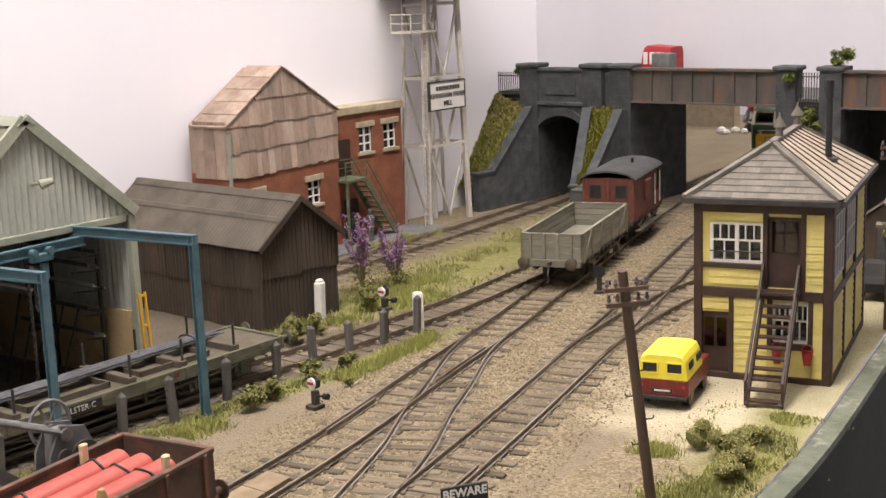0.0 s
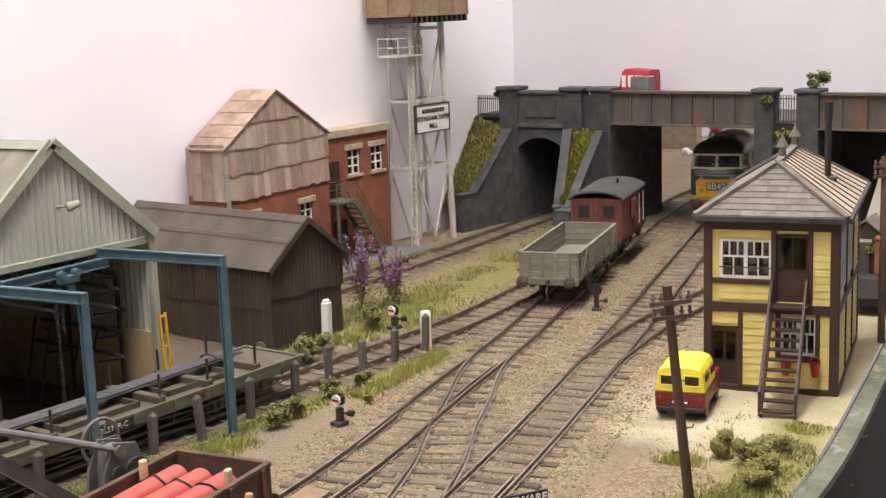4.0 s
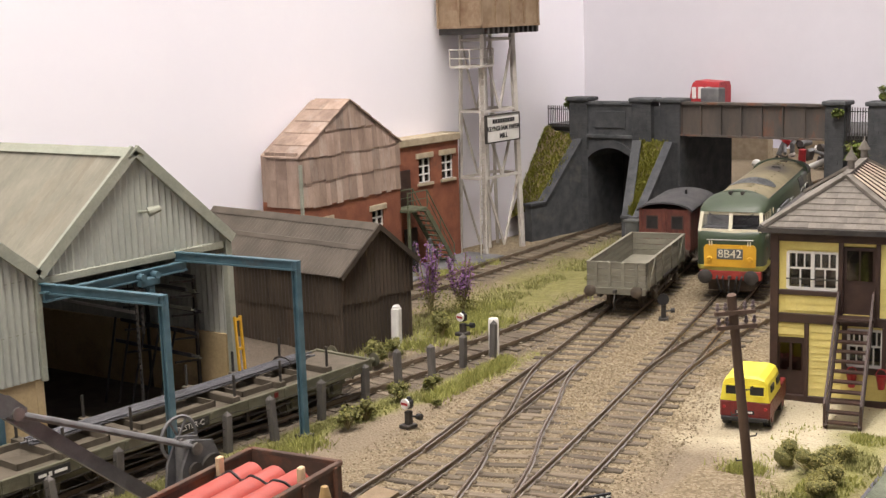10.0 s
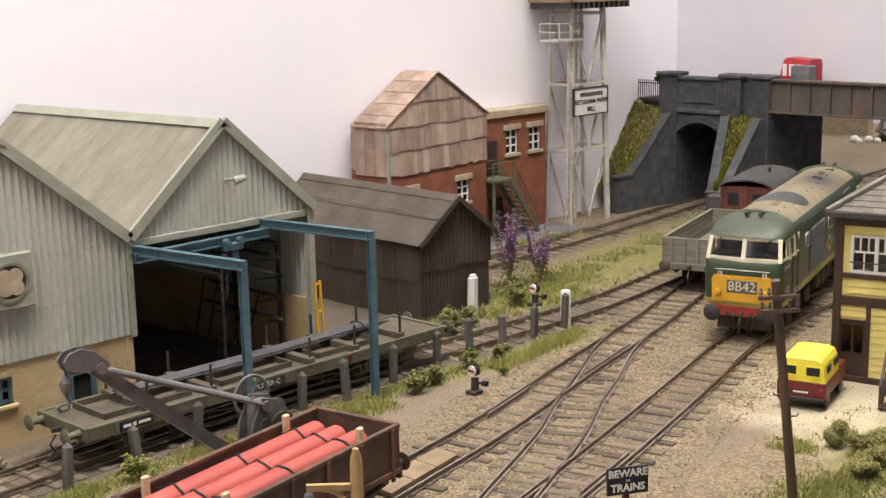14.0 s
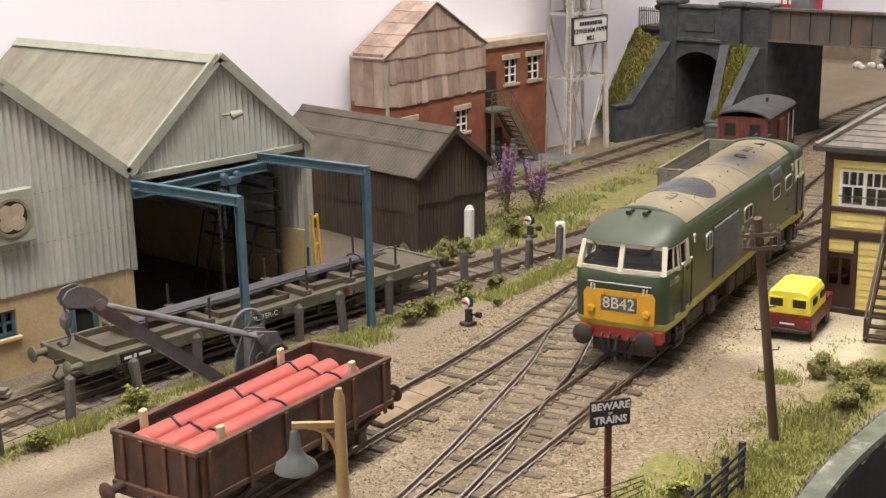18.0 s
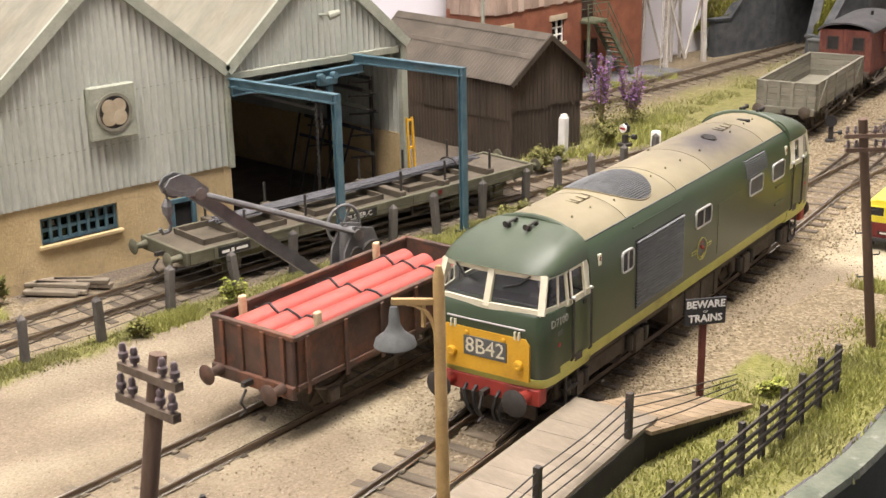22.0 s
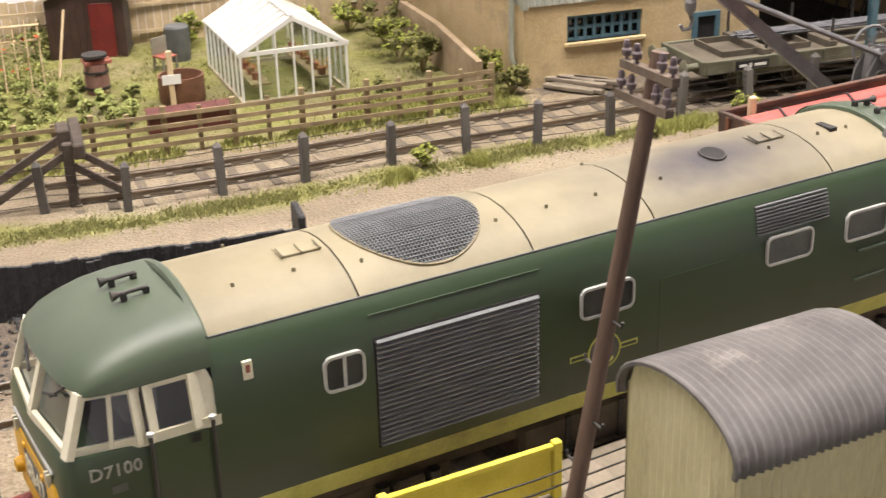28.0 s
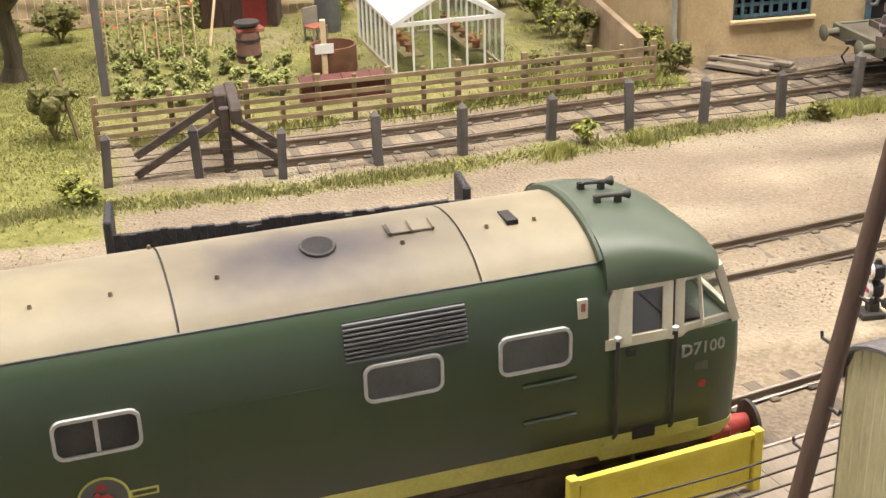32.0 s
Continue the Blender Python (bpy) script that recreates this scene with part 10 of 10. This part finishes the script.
def build_bean_row():
    ob = thing("bean_frame", -19.75, 10.0, GZ, 0, "cane bean frame with green leaves and red flowers", "bean frame")
    rng = random.Random(21)
    for k in range(8):
        x = -1.35 + 2.7 * k / 7
        for s in (-1, 1):
            part("cane", Solid().cyl((x, s * 0.5, 0), (x + 0.03, s * 0.06, 2.15), 0.028, n=5), M_PALEWOOD, ob)
        pts = [(x + rng.gauss(0, 0.1), rng.gauss(0, 0.28) * (1 - z / 3.2), z) for z in [1.75 * rng.random() ** 1.3 for _ in range(340)]]
        part("vine", leaf_cloud(pts, 0.095, k), M_VEG, ob, mend=False)
        pts = [(x + rng.gauss(0, 0.14), -0.3 + rng.gauss(0, 0.12), rng.uniform(0.6, 1.7)) for _ in range(2)]
        part("blossom", leaf_cloud(pts, 0.15, k + 50), M_REDFLOWER, ob, mend=False)
    for z in (1.55, 2.02):
        part("cross_cane", Solid().cyl((-1.45, -0.1, z), (1.45, -0.1, z), 0.04, n=5), M_PALEWOOD, ob)


build_bean_row()

whole("relay_cabinet", Solid().box(-0.45, -0.4, 0, 0.45, 0.4, 1.7, 0.05).box(-0.5, -0.45, 1.62, 0.5, 0.45, 1.75, 0.03), M_LGREY, 41.6, 6.2, 0, 0, "small grey lineside equipment cabinet by the bridge", "cabinet")


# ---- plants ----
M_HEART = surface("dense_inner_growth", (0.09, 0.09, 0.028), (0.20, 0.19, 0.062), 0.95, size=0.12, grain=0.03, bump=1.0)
M_MOSS = leaf_material("brown_green_moss", (0.15, 0.14, 0.04), (0.32, 0.29, 0.095))

def bush(x, y, z, r, h, ma, seed, label, name="bush", count=420, leaf=0.09, group="", heart_size=0.6):
    rng = random.Random(seed)
    ob = thing(name, x, y, z, 0, label, "bush", group)
    tw = Solid()
    lumps = []
    for k in range(9):
        a, d = rng.uniform(0, 6.28), r * rng.uniform(0.15, 0.75)
        c = Vector((d * math.cos(a), d * math.sin(a), h * rng.uniform(0.3, 0.85)))
        lumps.append((c, r * rng.uniform(0.28, 0.5)))
        tw.tube([(0, 0, -0.05), tuple(c * 0.5 + Vector((0, 0, 0.05))), tuple(c)], 0.025, 4)
    tagged(part("brushwood", tw, M_DRY, ob), kind="stuff")
    pts = []
    for k in range(count):
        c, q = lumps[k % 9]
        v = Vector((rng.gauss(0, 1), rng.gauss(0, 1), rng.gauss(0, 0.8))).normalized() * q * rng.uniform(0.55, 1.05)
        p = c + v
        pts.append((p.x, p.y, max(p.z, 0.02)))
    part("foliage", leaf_cloud(pts, leaf, seed), ma, ob, mend=False)
    heart = Solid()
    for c, q in lumps:
        rings = []
        for a in range(5):
            t = math.pi * (a + 0.5) / 5
            rings.append([tuple(c + q * heart_size * (1 + 0.35 * noise.noise((c.x * 7 + a, b * 1.3, seed))) * Vector((math.sin(t) * math.cos(b * 0.785), math.sin(t) * math.sin(b * 0.785), 0.85 * math.cos(t)))) for b in range(8)])
        heart.loft(rings)
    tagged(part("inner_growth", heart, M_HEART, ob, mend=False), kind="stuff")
    return ob


for k, (x, y, r, h, ma) in enumerate(((17.1, 2.75, 0.75, 0.95, M_BUSH), (11.9, -1.6, 0.5, 0.65, M_BUSH), (10.9, -1.7, 0.55, 0.7, M_BUSH), (14.0, -1.25, 0.5, 0.65, M_BUSH), (14.2, -2.6, 0.16, 0.2, M_BUSH), (15.7, -1.2, 0.35, 0.4, M_BUSH), (18.4, 2.9, 0.55, 0.7, M_BUSH), (21.8, 3.3, 0.6, 0.9, M_BUSH), (22.9, 4.4, 0.5, 0.7, M_BUSH), (-9.4, -1.65, 0.34, 0.55, M_BRIGHTBUSH), (0.4, -1.35, 0.5, 0.6, M_BRIGHTBUSH), (-3.0, -1.75, 0.4, 0.45, M_BUSH), (-21.8, -2.3, 0.6, 0.65, M_BRIGHTBUSH), (-22.5, 2.6, 1.0, 1.7, M_BUSH))):
    bush(x, y, 0, r, h, ma, 100 + k, "low green scrub bush beside the siding", group="scrub along the siding")
for k, (x, y, r, h) in enumerate(((15.2, -15.0, 0.85, 0.75), (14.3, -15.9, 0.6, 0.5), (13.4, -16.2, 0.5, 0.4), (16.3, -15.5, 0.45, 0.4))):
    bush(x, y, 0, r, h, M_MOSS, 260 + k, "dense lumpy moss clump on the sand", "moss_clump", 1500, 0.055, "moss clumps by the front edge", 0.75)
for k, (x, y, r, h, ma) in enumerate(((-4.6, -19.6, 0.9, 1.1, M_BRIGHTBUSH), (-5.6, -19.2, 0.6, 1.5, M_BRIGHTBUSH), (-2.4, -17.9, 0.55, 0.8, M_BUSH), (-4.1, -18.1, 0.6, 0.9, M_BUSH), (5.9, -15.9, 0.4, 0.35, M_BRIGHTBUSH))):
    bush(x, y, 0, r, h, ma, 200 + k, "leafy green bush along the front edge", group="bushes along the front edge")
for k, (x, y, r, h, ma) in enumerate(((-6.9, 10.3, 0.9, 1.9, M_BUSH), (-7.0, 8.4, 0.85, 1.7, M_BRIGHTBUSH), (-6.8, 6.6, 0.75, 1.4, M_BUSH), (-7.6, 12.6, 0.7, 1.1, M_BRIGHTBUSH), (-5.2, 4.4, 0.7, 1.1, M_BRIGHTBUSH), (-5.0, 3.3, 0.6, 0.8, M_BUSH), (-9.0, 13.3, 0.8, 0.9, M_BRIGHTBUSH), (-11.2, 13.2, 0.7, 0.9, M_BUSH), (-18.3, 13.4, 0.7, 1.3, M_BUSH), (-13.3, 13.0, 0.6, 1.2, M_BRIGHTBUSH), (-22.6, 12.8, 1.0, 1.5, M_BUSH), (-24.2, 11.8, 0.9, 1.4, M_BUSH), (-8.6, 4.4, 0.5, 0.5, M_BUSH))):
    bush(x, y, GZ, r, h, ma, 300 + k, "rambling green shrub on the allotment", group="shrubs on the allotment", count=520, leaf=0.12)
rng = random.Random(17)
for k in range(26):
    x, y = -20.6 + (k % 7) * 0.75 + rng.uniform(-0.15, 0.15), 4.6 + (k // 7) * 1.35 + rng.uniform(-0.2, 0.2)
    bush(x, y, GZ, 0.36, 0.45 + 0.25 * rng.random(), M_VEG, 400 + k, "leafy vegetable plant in a garden row", "vegetable", 260, 0.085, "vegetable rows")
for k, (x, y, z, r, h) in enumerate(((47.0, -5.0, 7.65, 0.75, 0.85), (46.1, -2.9, 6.9, 0.4, 0.5), (46.6, 13.6, 7.0, 0.35, 0.7), (46.3, -3.8, 4.4, 0.75, 1.4))):
    bush(x, y, z, r, h, M_IVY, 500 + k, "green bush growing out of the bridge brickwork", group="growth on the bridge", count=600, leaf=0.13)


def flower_spikes(x, y, seed, tall):
    rng = random.Random(seed)
    ob = thing("flowering_shrub", x, y, 0, 0, "tall purple-flowered shrub by the store hut", "shrub", "purple shrubs")
    for k in range(15):
        a, d = rng.uniform(0, 6.28), rng.uniform(0.1, 0.8)
        tip = Vector((d * math.cos(a), d * math.sin(a), tall * rng.uniform(0.6, 1.0)))
        part("stem", Solid().tube([(0, 0, 0), tuple(tip * 0.5), tuple(tip)], 0.022, 4), M_DRY, ob)
        pts = []
        for j in range(80):
            f = rng.uniform(0.42, 1.02)
            p = tip * f
            q = 0.15 * (1.15 - f)
            pts.append((p.x + rng.gauss(0, q + 0.03), p.y + rng.gauss(0, q + 0.03), p.z))
        part("blossom", leaf_cloud(pts, 0.10, seed + k), M_FLOWER, ob, mend=False)
    pts = [(rng.gauss(0, 0.35), rng.gauss(0, 0.35), rng.uniform(0.05, 1.2)) for _ in range(420)]
    part("foliage", leaf_cloud(pts, 0.10, seed), M_BUSH, ob, mend=False)


flower_spikes(24.4, 6.0, 31, 3.3)
flower_spikes(25.7, 5.3, 32, 2.6)


def build_tree():
    ob = thing("tree", -23.9, 8.7, GZ, 0, "gnarled dark old tree on the lawn", "tree")
    part("trunk", Solid().tube([(0, 0, -0.2), (0.1, 0.05, 0.9), (0.02, 0.0, 1.5), (-0.08, 0.1, 2.2)], 0.27, 10).cyl((0, 0, -0.2), (0.05, 0, 0.4), 0.5, 0.3, 10), M_BARK, ob, smooth=True)
    rng = random.Random(9)
    pts = []
    for k in range(11):
        a = 2 * math.pi * k / 11
        l = rng.uniform(1.3, 2.3)
        tip = Vector((l * math.cos(a), l * math.sin(a), rng.uniform(3.0, 4.8)))
        part("limb", Solid().cyl((-0.05, 0.1, 2.0), tuple(tip * 0.6 + Vector((0, 0, 0.9))), 0.15, 0.08, 7).cyl(tuple(tip * 0.6 + Vector((0, 0, 0.9))), tuple(tip), 0.08, 0.02, 6), M_BARK, ob)
        for j in range(330):
            v = Vector((rng.gauss(0, 0.45), rng.gauss(0, 0.45), rng.gauss(0, 0.35)))
            pts.append(tuple(tip + v))
    part("crown", leaf_cloud(pts, 0.17, 77), M_BUSH, ob, mend=False)


M_BARK = surface("olive_brown_bark", (0.06, 0.05, 0.03), (0.15, 0.125, 0.075), 0.95, size=0.4, grain=0.06, bump=0.8, stretch=(1, 1, 0.2))
build_tree()


# ---- grass, by strips of the plan ----
def blades(points, h, w, seed, lean=1.0):
    """Upright slivers, one at each point, in working units."""
    rs = np.random.RandomState(seed)
    p = np.array(points, float)
    n = len(p)
    a, hh, ww = rs.uniform(0, 6.28, n), 0.68 * h * rs.uniform(0.4, 1.5, n), w * rs.uniform(0.6, 1.4, n)
    b, ll = rs.uniform(0, 6.28, n), lean * hh * rs.uniform(0, 1, n)
    v = np.zeros((n, 3, 3))
    v[:, 0] = p + np.stack([-np.sin(a) * ww, np.cos(a) * ww, -0.03 + 0 * a], 1)
    v[:, 1] = p + np.stack([np.sin(a) * ww, -np.cos(a) * ww, -0.03 + 0 * a], 1)
    v[:, 2] = p + np.stack([np.cos(b) * ll, np.sin(b) * ll, hh], 1)
    s = Solid()
    s.v = [tuple(q) for q in v.reshape(-1, 3)]
    s.f = [(3 * k, 3 * k + 1, 3 * k + 2) for k in range(n)]
    return s


def patch(count, x0, x1, middle, spread, seed, keep=-0.1, scale=0.9):
    """Points round a line of the plan, in clumps."""
    rng = random.Random(seed)
    pts = []
    while len(pts) < count:
        x = rng.uniform(x0, x1)
        y = middle(x) + rng.gauss(0, 1) * spread
        if noise.noise((x * scale, y * scale, seed * 0.37)) > keep:
            pts.append((x, y, ground_height(x, y)))
    return pts


def sow(pts, h, w, ma, seed, label):
    tagged(part("grass", blades(pts, h, w, seed), ma, mend=False), label, "grass", kind="stuff")


M_LAWN = leaf_material("soft_mixed_lawn", (0.22, 0.225, 0.075), (0.34, 0.34, 0.125))
side = lambda x: T_SIDING(x) - 2.0
sow(patch(9000, -26, 15, lambda x: side(x) - 0.2, 0.24, 1), 0.17, 0.022, M_GRASS, 1, "short mixed grass along the siding fence")
sow(patch(15000, -26, 16, lambda x: side(x) - 0.2, 0.28, 21, -0.6), 0.10, 0.03, M_GRASS, 21, "low mossy growth along the siding fence")
sow(patch(5200, -12, 2, lambda x: side(x) - 0.3, 0.22, 2, 0.08, 0.6), 0.3, 0.024, M_LUSH, 2, "tufts of bright grass by the fence")
sow(patch(2600, 14.5, 20.3, lambda x: -1.55 + 0.12 * (x - 17), 0.28, 3, 0.0, 0.7), 0.36, 0.026, M_LUSH, 3, "bright green tufts beside the fence end")
sow(patch(7000, 21, 46, lambda x: 5.3 + (x - 30) * 0.10, 1.05, 4, 0.02, 0.5), 0.24, 0.026, M_GRASS, 4, "rough grass between siding and mill line")
sow(patch(2600, 20, 36, lambda x: 4.2 + (x - 30) * 0.10, 0.8, 5, 0.2, 0.5), 0.34, 0.03, M_LUSH, 5, "bright grass clumps between the lines")
sow(patch(1600, 16, 24, lambda x: 3.3, 0.5, 15, -0.2, 0.7), 0.42, 0.03, M_LUSH, 15, "bright grass beside the store hut")
sow(patch(17000, -24, 12, lambda x: FRONT(x) + 1.25, 0.6, 6, -0.3), 0.16, 0.028, M_LUSH, 6, "long grass along the front edge")
sow(patch(9000, -24, 6, lambda x: T_MAIN(x) - 4.3, 0.5, 22, -0.5), 0.15, 0.028, M_LUSH, 22, "grass growing behind the platform")
sow(patch(5000, 3, 19, lambda x: FRONT(x) + 1.0, 0.6, 7, 0.0, 0.6), 0.2, 0.026, M_GRASS, 7, "dry grass along the front edge")
sow(patch(7000, 5, 19, lambda x: FRONT(x) + 1.3, 0.75, 17, -0.05, 0.5), 0.16, 0.03, M_LUSH, 17, "mossy bright grass by the front corner")
sow(patch(900, 13.9, 14.7, lambda x: -13.6, 0.3, 8, -1), 0.32, 0.02, M_LUSH, 8, "bright tuft of grass on the sand")
sow(patch(900, 8, 9.6, lambda x: -1.75, 0.3, 9, -1), 0.32, 0.02, M_LUSH, 9, "bright tuft of grass by the fence")
sow(patch(44000, -34, -21.4, lambda x: 4, 3.8, 10, -0.8), 0.085, 0.03, M_LAWN, 10, "rough mown lawn beside the allotment")
sow(patch(6000, -21.5, -6.5, lambda x: 9, 3.2, 11, 0.0), 0.14, 0.028, M_LAWN, 11, "grass between the garden beds")
sow(patch(5000, -23, -5, lambda x: 1.7 + 0.052 * (x + 21.4), 0.3, 12, -0.15), 0.26, 0.026, M_LUSH, 12, "grass under the garden fence")
sow(patch(2500, -10.5, -5.3, lambda x: 3.6, 0.5, 13, -0.4), 0.38, 0.03, M_LUSH, 13, "long grass in the garden corner")
sow(patch(1200, 36.5, 40, lambda x: -11.4, 0.5, 14, -0.4), 0.34, 0.03, M_GRASS, 14, "grass at the foot of the bank")
sow(patch(1200, 30.5, 36, lambda x: 11.4, 0.4, 16, 0.0), 0.34, 0.03, M_LUSH, 16, "grass at the foot of the water tower")


# ---- loose ballast ----
def ballast(line, x0, x1, count, seed, spread, label, size=0.042):
    rng = random.Random(seed)
    pts = []
    for k in range(count):
        x = rng.uniform(x0, x1)
        y = line(x) + rng.uniform(-spread, spread)
        pts.append((x, y, ground_height(x, y) + 0.01))
    tagged(part("loose_ballast", stones(pts, size, seed), M_STONES, mend=False), label, "ballast", kind="stuff")


M_STONES = leaf_material("mixed_stone_chips", (0.15, 0.113, 0.068), (0.36, 0.305, 0.215), 0.95)
ballast(T_LOOP, 4, 46, 13000, 41, 2.6, "loose brown and grey ballast chips round the loop line")
ballast(T_MAIN, -2, 50, 15000, 42, 2.6, "loose brown and grey ballast chips round the main line")
ballast(lambda x: -12.5 + (x - 18) * 0.2, 8, 36, 1500, 43, 2.6, "pale stone chips on the sand", 0.026)
ballast(lambda x: -4.5 + x * 0.12, -24, 12, 3200, 44, 3.4, "small chips on the sandy yard", 0.022)


ballast(lambda x: -10.2 + x * 0.06, -22, 4, 2600, 45, 1.6, "pale dusty chips in the yard", 0.03)


# ---- what moves ----
def motions():
    rows, run, before, spins = [], 0.0, None, []
    times = [k * 0.25 for k in range(129)]
    at = spline(*LOCO_X)
    for t in times:
        c, turn = track_pose(T_MAIN, at(t))
        run += (c - before).length if before is not None else 0.0
        before = c
        rows.append((t, spot(c.x, c.y, RAIL_TOP, turn)))
        spins.append((t, math.degrees(run / 0.63)))
    walk(loco, rows)
    for ws in loco_wheels:
        x = ws.matrix_basis.translation.x / U
        walk(ws, [(t, pose(x * U, 0, 0.63 * U, 0, a, 0)) for t, a in spins])


motions()
